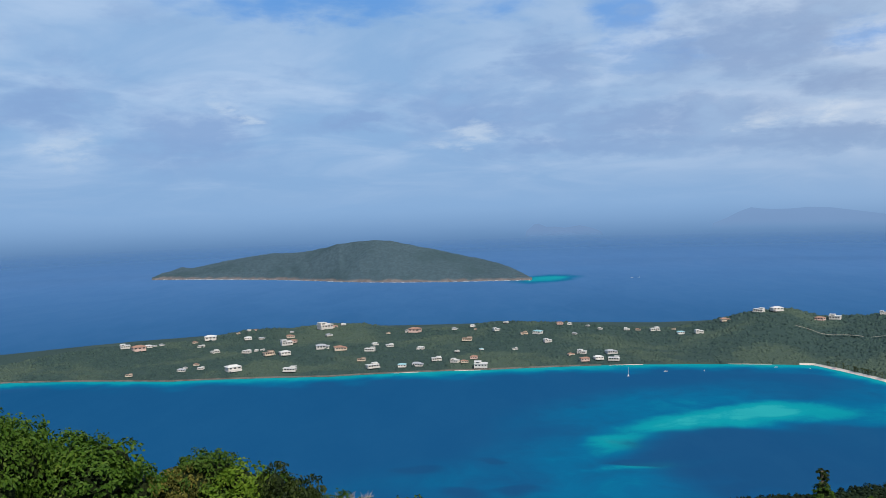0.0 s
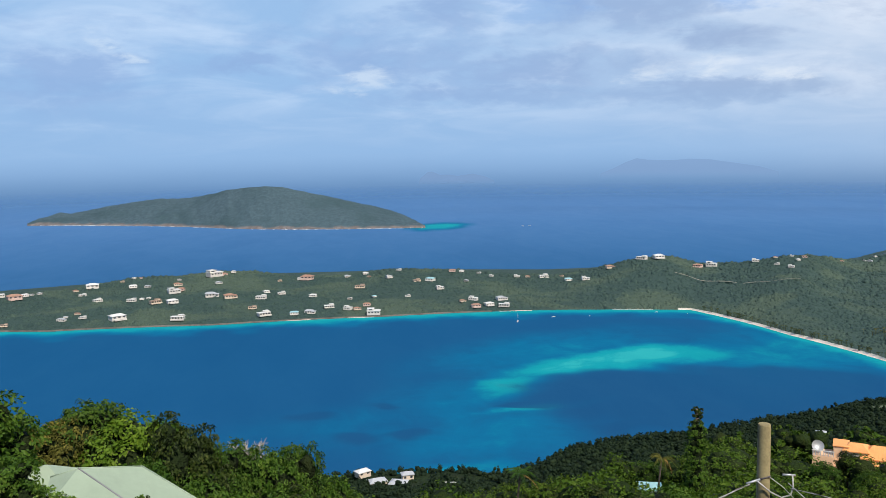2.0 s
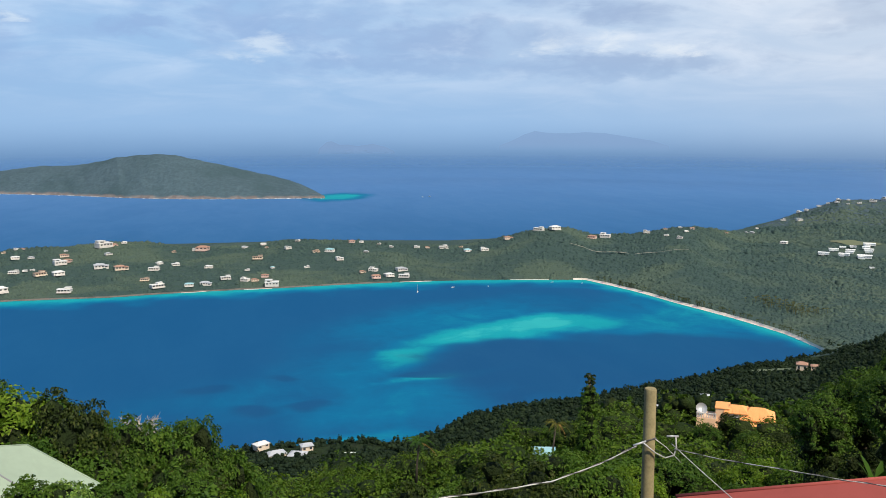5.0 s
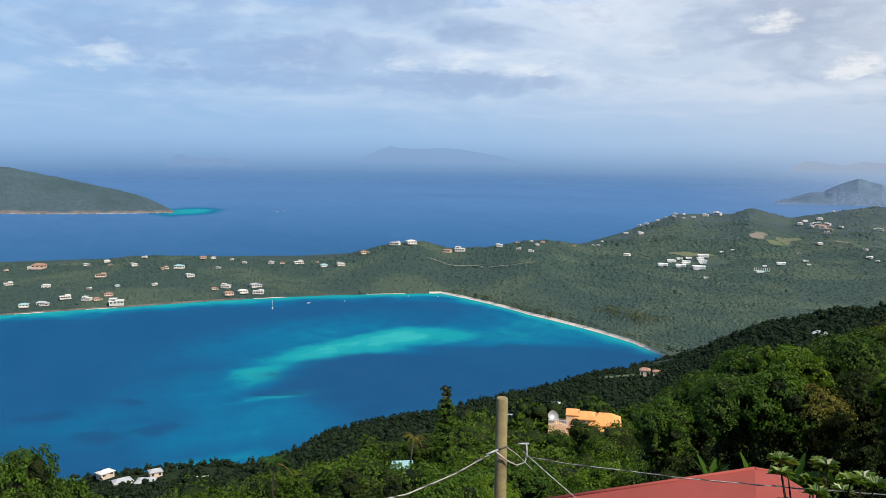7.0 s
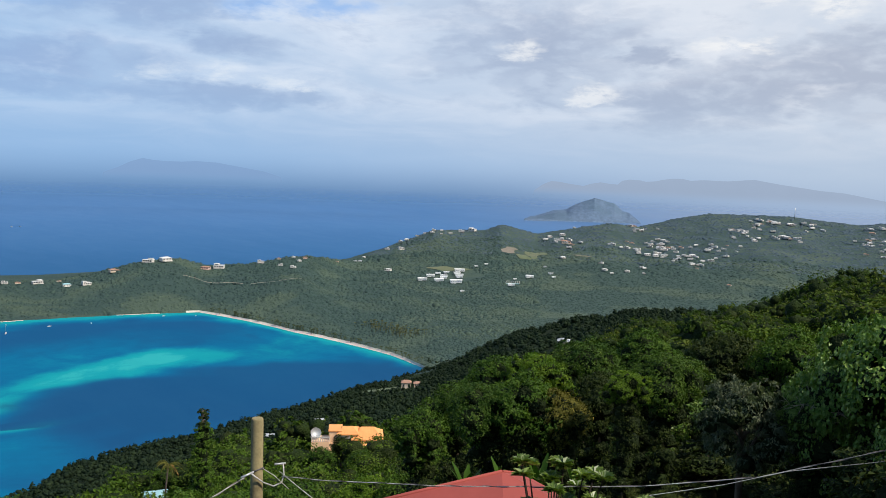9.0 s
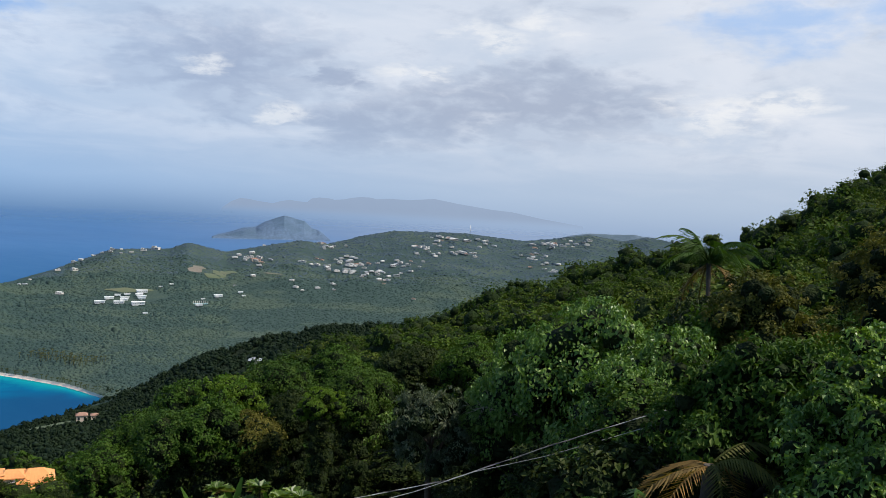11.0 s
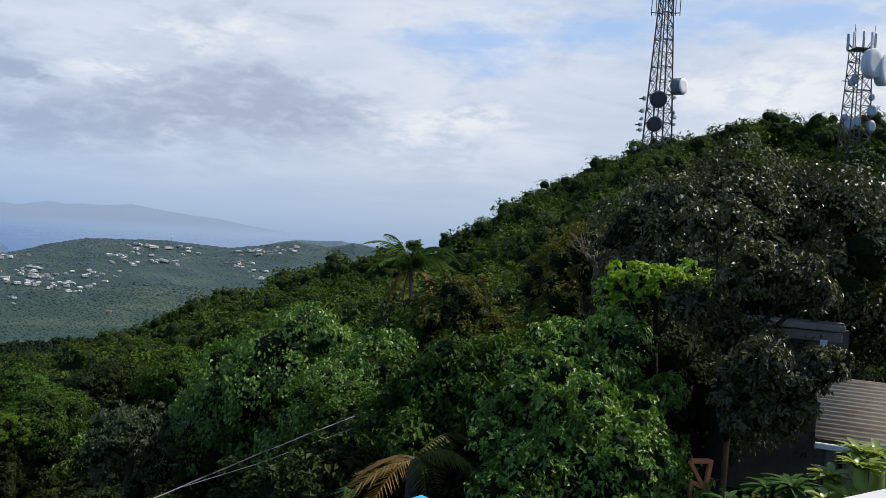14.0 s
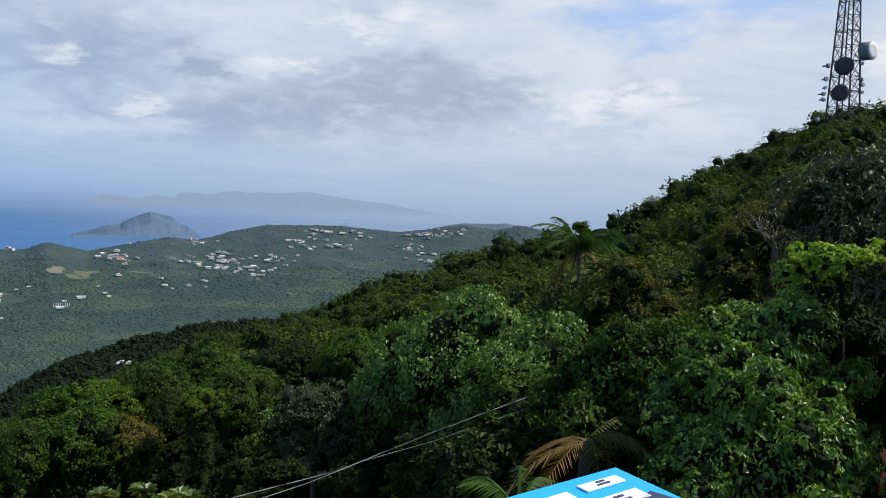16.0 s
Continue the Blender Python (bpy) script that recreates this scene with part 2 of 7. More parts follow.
def sea_material():
    m, k, b, out = surface("sea_water", 0.25, 0.0, 0.0)
    pos = k.n("ShaderNodeNewGeometry").outputs["Position"]
    shoal, reef, open_sea, calm = (k.n("ShaderNodeAttribute", attr=a).outputs["Fac"] for a in ("shoal", "reef", "open_sea", "calm"))
    wob = k.math("MULTIPLY", k.math("SUBTRACT", k.noise(pos, 0.026, 9.0, 0.70, 0.5), 0.5), 0.75)
    fine = k.math("MULTIPLY", k.math("SUBTRACT", k.noise(pos, 0.10, 5.0, 0.6), 0.5), 0.14)
    s = k.math("ADD", shoal, k.math("MULTIPLY", k.math("ADD", wob, fine), k.span(shoal, 0.02, 0.4)), True)
    # the base colour pales with range: haze painted into the open water
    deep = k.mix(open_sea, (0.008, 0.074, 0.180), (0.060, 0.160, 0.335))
    c = k.mix(k.span(s, 0.05, 0.5), deep, (0.003, 0.113, 0.232))
    c = k.mix(k.span(s, 0.4, 0.85), c, (0.004, 0.245, 0.290))
    c = k.mix(k.span(s, 0.85, 1.15), c, (0.03, 0.36, 0.36))
    rf = k.span(k.math("ADD", reef, k.math("MULTIPLY", k.math("ADD", wob, fine), 0.8)), 0.26, 0.62)
    c = k.mix(k.math("MULTIPLY", rf, 0.9), c, (0.009, 0.066, 0.162))
    gust = k.span(k.noise(k.scaled(pos, 1.0, 0.5, 1.0), 0.005, 5.0, 0.6, 1.0), 0.4, 0.7)
    c = k.mix(k.math("MULTIPLY", gust, 0.30), c, k.mix(1.0, c, (0.7, 0.8, 0.85), "MULTIPLY"))
    ruffle = k.span(k.noise(k.scaled(pos, 1.0, 0.35, 1.0), 0.03, 8.0, 0.7, 0.6), 0.35, 0.7)
    c = k.mix(k.math("MULTIPLY", ruffle, 0.35), c, k.mix(1.0, c, (1.5, 1.18, 1.10), "MULTIPLY"))
    k.link(c, b.inputs["Base Color"])
    k.link(k.span(gust, 0.0, 1.0, 0.24, 0.28), b.inputs["Roughness"])
    b.inputs["IOR"].default_value = 1.33
    # waves hide the mirror from above, the low glance far out shines; gloss added by bearing imitates haze over the
    # strait
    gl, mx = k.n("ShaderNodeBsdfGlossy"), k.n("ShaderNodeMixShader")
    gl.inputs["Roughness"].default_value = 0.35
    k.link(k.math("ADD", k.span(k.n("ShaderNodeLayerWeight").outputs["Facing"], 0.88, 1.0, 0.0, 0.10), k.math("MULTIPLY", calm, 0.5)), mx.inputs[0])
    k.link(b.outputs[0], mx.inputs[1]), k.link(gl.outputs[0], mx.inputs[2])
    # far out the sheet turns clear, so the haze painted in the sky swallows the water
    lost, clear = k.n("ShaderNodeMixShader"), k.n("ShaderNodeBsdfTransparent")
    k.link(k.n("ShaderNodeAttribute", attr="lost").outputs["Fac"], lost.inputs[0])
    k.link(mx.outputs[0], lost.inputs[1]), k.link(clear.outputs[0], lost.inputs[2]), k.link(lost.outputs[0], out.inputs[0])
    bump(k, b, k.math("ADD", k.noise(pos, 0.5, 4.0, 0.6), k.noise(pos, 0.06, 3.0)), 0.12, 0.4)
    return m


GROUND, SEA = ground_material(), sea_material()
# far woods' colours are greyed and blued: distance haze painted in
WOODS = canopy_material("far_woods", ((0.030, 0.056, 0.053), (0.047, 0.080, 0.066), (0.074, 0.106, 0.074), (0.023, 0.045, 0.048)), 0.010, 0.7)
HILL_WOODS = canopy_material("hazed_hill_woods", ((0.033, 0.059, 0.054), (0.047, 0.077, 0.064), (0.077, 0.106, 0.074), (0.028, 0.053, 0.052)), 0.009, 0.5)
# near-black lobes inside the crowns: shade between leaves put into colour
CORE = canopy_material("crown_shade_core", ((0.010, 0.018, 0.005), (0.016, 0.028, 0.007), (0.018, 0.026, 0.007), (0.006, 0.011, 0.003)), 0.3, 1.0)
INNER = canopy_material("forest_shade_core", ((0.013, 0.026, 0.006), (0.022, 0.040, 0.008), (0.024, 0.034, 0.008), (0.007, 0.014, 0.004)), 0.1, 1.0)
TOWN_WOODS = canopy_material("hazed_town_hill_scrub", ((0.052, 0.080, 0.102), (0.058, 0.087, 0.106), (0.067, 0.093, 0.104), (0.047, 0.075, 0.098)), 0.008, 0.1)
SAND = plain("sand", (0.66, 0.60, 0.51), (0.50, 0.44, 0.35), 0.6, 0.95, stain=0.3)
ROCK = plain("shore_rock", (0.14, 0.13, 0.115), (0.08, 0.075, 0.065), 0.25, 0.95, relief=0.9, dist=0.6, stain=0.5)

# ---- the lie of the land: bearings in degrees clockwise from +y, ranges and heights in metres ----
CAM_H = 150.0
SHORE = ([-70, -40, -27, -18, -8, 3, 14, 20, 23.4, 26.5, 29.5, 33.2, 36.1, 38.5, 140],
         [1000, 985, 905, 830, 798, 802, 828, 840, 846, 798, 747, 699, 661, 618, 618])
NEAR_SHORE = ([-70, -30, -20, -10, 0, 6, 12, 15, 20, 25, 30, 34, 38, 38.5, 140],
              [900, 480, 420, 395, 395, 395, 396, 412, 440, 455, 490, 540, 602, 616, 616])
HEADLAND = ([-70, -20, 0, 10, 12, 15, 18, 22, 26, 30, 34, 38.5, 44, 50, 56, 64, 140],
            [600, 360, 358, 364, 378, 395, 410, 425, 445, 470, 520, 560, 430, 390, 370, 330, 330])
HEADLAND_Z = ([-70, 0, 8, 11, 13, 16, 20, 24, 28, 32, 36, 38.5, 44, 48, 52, 55, 60, 140],
              [10, 12, 12, 7, 9, 13.5, 14.5, 14, 15, 15.5, 14, 14, 64, 79, 89, 92, 95, 100])
CREST = ([-70, -30, -22, -12, -4, 2, 8, 14, 18, 26, 34, 40, 46, 52, 60, 70, 80, 88, 94, 105, 115, 140],
         [60, 42, 44, 52, 58, 100, 115, 120, 105, 125, 140, 170, 210, 215, 200, 180, 155, 140, 132, 125, 110, 60])
CREST_EL = ([-70, -30, -27, -23, -20, -16, -13, -9, -5, -2, 1, 7, 14, 18, 22, 26, 31, 34, 38, 41, 43.3, 46, 51.4, 57, 60.7, 64.5, 68, 71.6, 75.3, 80.9, 84.5, 88.1, 93.3, 98.7, 105, 120, 140],
            [-9, -10, -11.2, -12.2, -14.2, -14.4, -16.4, -17.0, -17.6, -19.4, -22.0, -21.6, -20.9, -19.6, -18.8, -17.5, -17.0, -16.4, -15.8, -14.2, -13.7, -12.5, -10.2, -8.4, -7.3, -5.6, -4.5, -2.9, -1.8, -0.1, 1.9, 3.8, 6.4, 8.0, 8.7, 9, 8])
RIDGE = ([-70, -40, -27, -20, -12, -6, 0, 8, 14, 20, 24, 30, 33, 36, 39, 43, 46, 50, 56, 62, 65, 70, 76, 90, 140],
         [1060, 1040, 980, 1000, 1010, 1020, 1010, 1005, 1000, 1040, 1050, 1080, 1200, 1420, 1480, 1550, 1650, 1750, 2100, 2120, 2150, 2300, 2300, 2200, 2000])
RIDGE_EL = ([-70, -32, -27.5, -23.8, -20.5, -16.4, -12.8, -9.9, -7.7, -5.5, -2.5, 0.6, 3.6, 8.1, 11.8, 14.6, 17.1, 19.8, 22.1, 23.8, 26.4, 28.6, 30.4, 32.3, 33.3, 36.1, 38.7, 42.1, 43.2, 45.5, 48.5, 50.3, 52.1, 54.5, 56.5, 61.2, 65, 66.8, 69.4, 71.6, 73.1, 76, 140],
            [-8.6, -8.6, -8.4, -7.93, -7.77, -7.83, -7.23, -7.32, -7.13, -7.2, -7.83, -7.74, -7.37, -7.51, -7.91, -7.98, -7.5, -6.75, -6.55, -7.0, -6.92, -6.42, -6.26, -6.53, -6.6, -5.31, -4.28, -4.15, -3.72, -4.26, -3.67, -3.32, -3.49, -2.81, -2.4, -2.33, -2.63, -2.4, -1.97, -2.27, -1.9, -2.3, -3])


def tab(table, az):
    return np.interp(az, *table)


def fbm(x, y, size, octaves=3, seed=0.0):
    """Smooth waves in plan, about -1 to 1."""
    v, amp, tot = np.zeros_like(x), 1.0, 0.0
    for o in range(octaves):
        s = 2 * math.pi / size * 2 ** o
        v += amp * np.sin(x * s * 0.83 + y * s * 0.42 + seed + 1.7 * np.sin(y * s * 0.61 + seed * 2 + o)) * np.cos(y * s * 0.77 - x * s * 0.31 + seed * 3 + 1.3 * np.sin(x * s * 0.53 + o))
        tot += amp
        amp *= 0.5
    return v / tot


def tree_height(r):
    return np.interp(r, [5, 14, 40, 100, 250, 600, 2500], [1.5, 3.0, 6.0, 6.0, 4.5, 2.2, 3.0])


def land(x, y):
    """Height of the ground over the sea at plan positions x, y (arrays)."""
    x, y = np.asarray(x, float), np.asarray(y, float)
    az, r = np.degrees(np.arctan2(x, y)), np.hypot(x, y)
    behind = np.clip(np.maximum(az - 125, -60 - az) / 55.0, 0.0, 1.0)
    az = np.clip(az, -70, 140)
    rc, ec = tab(CREST, az), tab(CREST_EL, az)
    # the near slope: the tree tops rise in view from under the deck to the crest
    f = np.clip((r - 8) / (rc - 8), 0, 1) ** np.interp(az, [20, 45, 58, 92, 100], [0.5, 0.42, 0.17, 0.17, 0.5])
    el = -31 + (ec + 31) * f
    near = CAM_H + r * np.tan(np.radians(el)) - tree_height(r)
    near = np.where(r < 8, 143.6, near)
    zc = CAM_H + rc * np.tan(np.radians(ec)) - tree_height(rc)
    rs, rn = tab(SHORE, az), tab(NEAR_SHORE, az)
    rh, zh = np.maximum(tab(HEADLAND, az), rc + 25), tab(HEADLAND_Z, az) - 3.0
    rn = np.maximum(rn, rh + 8)
    rs = np.maximum(rs, rn + 2)
    bay = np.clip((39.0 - az) / 1.2, 0, 1)
    rr, re = tab(RIDGE, az), tab(RIDGE_EL, az)
    zr = CAM_H + rr * np.tan(np.radians(re)) - 2.4
    vr = np.maximum(rs + 30, 1120.0)
    inland = np.clip((az - 34) / 3.0, 0, 1)
    vr = np.where(inland > 0, np.minimum(vr, rr - 60), rs + 0.4 * (rr - rs))
    vz = inland * 5.0 + (1 - inland) * (0.42 * zr + 1.0)

    def run(a, b, za, zb, power=1.0):
        q = np.clip((r - a) / np.maximum(b - a, 1e-6), 0, 1)
        return za + (zb - za) * (q ** power)

    z = np.where(r < rc, near, run(rc, rh, zc, zh, 0.8))
    z = np.where(r > rh, run(rh, rn, zh, 0.0, 1.6), z)
    floor_z = bay * -4.0 + (1 - bay) * 2.0
    z = np.where(r > rn, run(rn, rn + 14, 0.0, 1.0) * floor_z, z)
    z = np.where(r > rs - 14, run(rs - 14, rs, floor_z, 0.0 + (1 - bay) * 2.0), z)
    z = np.where(r > rs, run(rs, vr, (1 - bay) * 2.0, vz, 0.8), z)
    z = np.where(r > vr, run(vr, rr, vz, zr, 1.0), z)
    z = np.where(r > rr, run(rr, rr + 130, zr, 0.0, 1.3), z)
    z = np.where(r > rr + 130, run(rr + 130, rr + 170, 0.0, -6.0), z)
    # folds of the hillsides, none near the water
    fold = np.clip((r - 250) / 300, 0, 1) * np.clip((np.abs(z) - 2) / 12, 0, 1)
    z = z + fold * (np.interp(r, [700, 1100], [2.2, 5.5]) * fbm(x, y, 210, 3, 1.0) * np.clip((rr - r) / 150, 0.0, 1))
    z = z + np.where(r < rc, np.clip((r - 15) / 40, 0, 1) * 1.2 * fbm(x, y, 30, 2, 4.0), 0)
    return z * (1 - behind) + behind * (146 - 0.11 * r)


def mesh_from(name, verts, faces, mat, smooth=True, second=None, which=None, tone=None):
    me = bpy.data.meshes.new(name)
    verts, faces = np.asarray(verts, np.float32), np.asarray(faces, np.int32)
    nf, k = faces.shape
    me.vertices.add(len(verts))
    me.vertices.foreach_set("co", verts.ravel())
    me.loops.add(nf * k)
    me.loops.foreach_set("vertex_index", faces.ravel())
    me.polygons.add(nf)
    me.polygons.foreach_set("loop_start", np.arange(0, nf * k, k, dtype=np.int32))
    me.polygons.foreach_set("use_smooth", np.full(nf, smooth) if which is None else np.asarray(which) == 1)
    me.update(calc_edges=True)
    me.materials.append(mat)
    if second is not None:
        me.materials.append(second)
        me.polygons.foreach_set("material_index", np.asarray(which, np.int32))
    if tone is not None:
        me.attributes.new("tone", "FLOAT", "POINT").data.foreach_set("value", np.asarray(tone, np.float32))
    return me


def polar_sheet(name, azs, rs, height, mat):
    A, R = np.meshgrid(np.radians(azs), rs, indexing="ij")
    X, Y = R * np.sin(A), R * np.cos(A)
    V = np.stack([X, Y, height(X, Y)], -1).reshape(-1, 3)
    n, m = A.shape
    i = np.arange((n - 1) * (m - 1))
    i = i // (m - 1) * m + i % (m - 1)
    return mesh_from(name, V, np.stack([i, i + 1, i + m + 1, i + m], -1), mat), X, Y


azs = np.concatenate([np.arange(-45, 112, 0.35), np.arange(112, 315.01, 2.5)])
azs[-1] = 315.0
ranges = np.concatenate([[0.02], np.arange(0.5, 20, 1.5), np.geomspace(20, 560, 90), np.arange(565, 1130, 6), np.geomspace(1136, 2600, 70)])
me, gx, gy = polar_sheet("ground", azs, ranges, land, GROUND)
me.materials.append(HILL_WOODS)
me.materials.append(WOODS)
away = np.hypot(gx, gy)[:-1, :-1].ravel() > 560
west = np.degrees(np.arctan2(gx, gy))[:-1, :-1].ravel() < 36
me.polygons.foreach_set("material_index", np.where(away, np.where(west, 2, 1), 0).astype(np.int32))
tagged(new("ground", me), "green wooded hillsides round a bay, running down to the shore", "ground", kind="structure")

# the sea, with its shoals and reefs
SHOALS = ((222, 605, 80, 36, -12, 1.05), (165, 588, 75, 34, -22, 0.95), (112, 545, 62, 26, -48, 0.88), (110, 486, 60, 12, -12, 0.72), (270, 600, 60, 30, -18, 0.85), (80, 440, 70, 62, 0, 0.42), (70, 500, 62, 90, 0, 0.37),
    (170, 640, 150, 70, -22, 0.46), (330, 590, 150, 90, -50, 0.55), (20, 470, 120, 60, -10, 0.28), (64, 394, 60, 18, 0, 0.58))
REEFS = ((262, 487, 168, 80, 14, 1.3), (112, 494, 26, 11, 0, 1.0), (33, 508, 18, 13, 10, 0.75), (-22, 494, 20, 12, 10, 0.7), (8, 452, 24, 16, -20, 0.72), (40, 458, 22, 10, 8, 0.6), (165, 446, 46, 14, 12, 0.7))


def soft_spot(x, y, cx, cy, a, b, turn):
    c, s = math.cos(radians(turn)), math.sin(radians(turn))
    u, v = ((x - cx) * c - (y - cy) * s) / a, ((x - cx) * s + (y - cy) * c) / b
    return np.clip(1.25 - np.hypot(u, v), 0, 1)


def sea_sheet():
    az2 = np.concatenate([np.arange(-45, 112, 0.35), np.arange(112, 315.01, 3.0)])
    az2[-1] = 315.0
    rr = np.concatenate([[0.5, 150, 250], np.arange(320, 880, 5), np.geomspace(884, 4960, 90)])
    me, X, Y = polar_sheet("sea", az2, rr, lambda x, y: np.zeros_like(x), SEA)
    az, r = np.degrees(np.arctan2(X, Y)), np.hypot(X, Y)
    to_shore = np.abs(tab(SHORE, az) - r)
    wx, wy = X + 14 * fbm(X, Y, 130, 3, 2.0), Y + 14 * fbm(X, Y, 130, 3, 5.0)
    sh = np.zeros_like(X)
    for cx, cy, a, b, turn, amount in SHOALS:
        sh = np.maximum(sh, amount * soft_spot(wx, wy, cx, cy, a, b, turn))
    rim = np.clip(1 - to_shore / (56 + 22 * fbm(X, Y, 90, 2, 3.0)), 0, 1) ** 1.5 * 0.95
    sh = np.maximum(sh, np.where(az < 38.6, rim, 0))
    hx, hy = HL_TIP
    sh = np.maximum(sh, 0.85 * soft_spot(wx, wy, hx + 34, hy + 30, 72, 120, 25))
    rf = np.zeros_like(X)
    for cx, cy, a, b, turn, amount in REEFS:
        rf = np.maximum(rf, amount * soft_spot(wx, wy, cx, cy, a, b, turn))
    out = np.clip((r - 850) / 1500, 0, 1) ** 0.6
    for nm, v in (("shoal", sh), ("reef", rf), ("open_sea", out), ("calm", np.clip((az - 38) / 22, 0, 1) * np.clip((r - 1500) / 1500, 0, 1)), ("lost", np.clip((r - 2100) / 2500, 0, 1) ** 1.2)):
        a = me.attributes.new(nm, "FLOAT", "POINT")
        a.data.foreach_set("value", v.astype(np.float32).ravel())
    return tagged(new("water", me), "blue sea with turquoise shoals in a bay", "sea", kind="structure")


def at(az, r):
    return r * math.sin(radians(az)), r * math.cos(radians(az))


HL_TIP = at(5.9, 1815)
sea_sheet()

# ---- helpers for things ----


def part(name, bm, mat, parent=None, label=""):
    """One mesh object from a bmesh (or a mesh), under a thing or a part."""
    if isinstance(bm, bmesh.types.BMesh):
        me = bpy.data.meshes.new(name)
        bm.to_mesh(me)
        bm.free()
        me.materials.append(mat)
    else:
        me = bm
    ob = new(name, me)
    ob.parent = parent
    if label:
        tagged(ob, label)
    return ob


def thing(name, m, label, category, group=""):
    ob = new(name)
    ob.empty_display_size = 0.3
    ob.matrix_world = m
    return tagged(ob, label, category, group)


def add_box(bm, c, s, turn=0.0, bevel=0.0, tilt=None):
    r = bmesh.ops.create_cube(bm, size=1.0)
    m = Matrix.Translation(c) @ Matrix.Rotation(radians(turn), 4, "Z") @ (tilt or Matrix()) @ Matrix.Diagonal((*s, 1))
    bmesh.ops.transform(bm, matrix=m, verts=r["verts"])
    if bevel:
        es = list({e for v in r["verts"] for e in v.link_edges})
        bmesh.ops.bevel(bm, geom=es, offset=bevel, segments=1, affect="EDGES")
    return bm


def box(c, s, turn=0.0, bevel=0.0, tilt=None):
    return add_box(bmesh.new(), c, s, turn, bevel, tilt)


def add_tube(bm, pts, radii, n=7, cap=True):
    """A tube along points; radii one number or one per point."""
    pts = [Vector(p) for p in pts]
    radii = [radii] * len(pts) if isinstance(radii, (int, float)) else radii
    rings, side = [], None
    for i, p in enumerate(pts):
        d = (pts[min(i + 1, len(pts) - 1)] - pts[max(i - 1, 0)]).normalized()
        if side is None or abs(side.dot(d)) > 0.95:
            side = d.orthogonal().normalized()
        side = (side - d * side.dot(d)).normalized()
        up = d.cross(side)
        rings.append([bm.verts.new(p + (side * math.cos(2 * math.pi * k / n) + up * math.sin(2 * math.pi * k / n)) * radii[i]) for k in range(n)])
    for a, b in zip(rings, rings[1:]):
        for k in range(n):
            f = bm.faces.new((a[k], a[(k + 1) % n], b[(k + 1) % n], b[k]))
            f.smooth = True
    if cap and n > 2:
        bm.faces.new(rings[0][::-1]), bm.faces.new(rings[-1])
    return bm


def tube(pts, radii, n=7):
    return add_tube(bmesh.new(), pts, radii, n)


def hip_roof(w, d, h, over=0.4, ridge=0.45, t=0.14, shift=0.0):
    """A hipped roof on a w x d plan, eaves at z 0: a closed shell with a fascia; ridge: its length over the width."""
    bm = bmesh.new()
    x, y, k = w / 2 + over, d / 2 + over, w * ridge / 2
    lo = [bm.verts.new(p) for p in ((-x, -y, -t), (x, -y, -t), (x, y, -t), (-x, y, -t))]
    ev = [bm.verts.new(p) for p in ((-x, -y, 0), (x, -y, 0), (x, y, 0), (-x, y, 0))]
    a, b = bm.verts.new((-k + shift, 0, h)), bm.verts.new((k + shift, 0, h))
    bm.faces.new(lo[::-1])
    for i in range(4):
        bm.faces.new((lo[i], lo[(i + 1) % 4], ev[(i + 1) % 4], ev[i]))
    bm.faces.new((ev[0], ev[1], b, a)), bm.faces.new((ev[1], ev[2], b)), bm.faces.new((ev[2], ev[3], a, b)), bm.faces.new((ev[3], ev[0], a))
    return bm


def ico(level):
    bm = bmesh.new()
    bmesh.ops.create_icosphere(bm, subdivisions=level, radius=1.0)
    v = np.array([q.co[:] for q in bm.verts])
    f = np.array([[q.index for q in p.verts] for p in bm.faces])
    bm.free()
    return v, f


ICO1, ICO2 = ico(1), ico(2)
rng = np.random.default_rng(11)


def unit(v):
    return v / np.maximum(np.linalg.norm(v, axis=-1, keepdims=True), 1e-9)


def leaf_tris(pos, out, length, width, droop=0.3, spread=0.9):
    """Folded leaves at pos, lying roughly square to the directions out; two triangles each."""
    n = len(pos)
    nor = unit(out + spread * 0.45 * rng.normal(size=(n, 3)))
    axis = rng.normal(size=(n, 3))
    axis = unit(axis - nor * (axis * nor).sum(1, keepdims=True) + 0.35 * out - np.array([0, 0, droop]))
    side = unit(np.cross(nor, axis))
    L = (length * rng.uniform(0.65, 1.3, n))[:, None]
    W = L * width / length * 0.5
    base, tip = pos - axis * L * 0.5, pos + axis * L * 0.5 - np.array([0, 0, 1.0]) * L * 0.12
    a, b = pos + side * W + nor * W * 0.35, pos - side * W + nor * W * 0.35
    V = np.stack([base, a, tip, b], 1).reshape(-1, 3)
    i = np.arange(n)[:, None] * 4
    return V, np.concatenate([i + [0, 1, 2], i + [0, 2, 3]], 0)


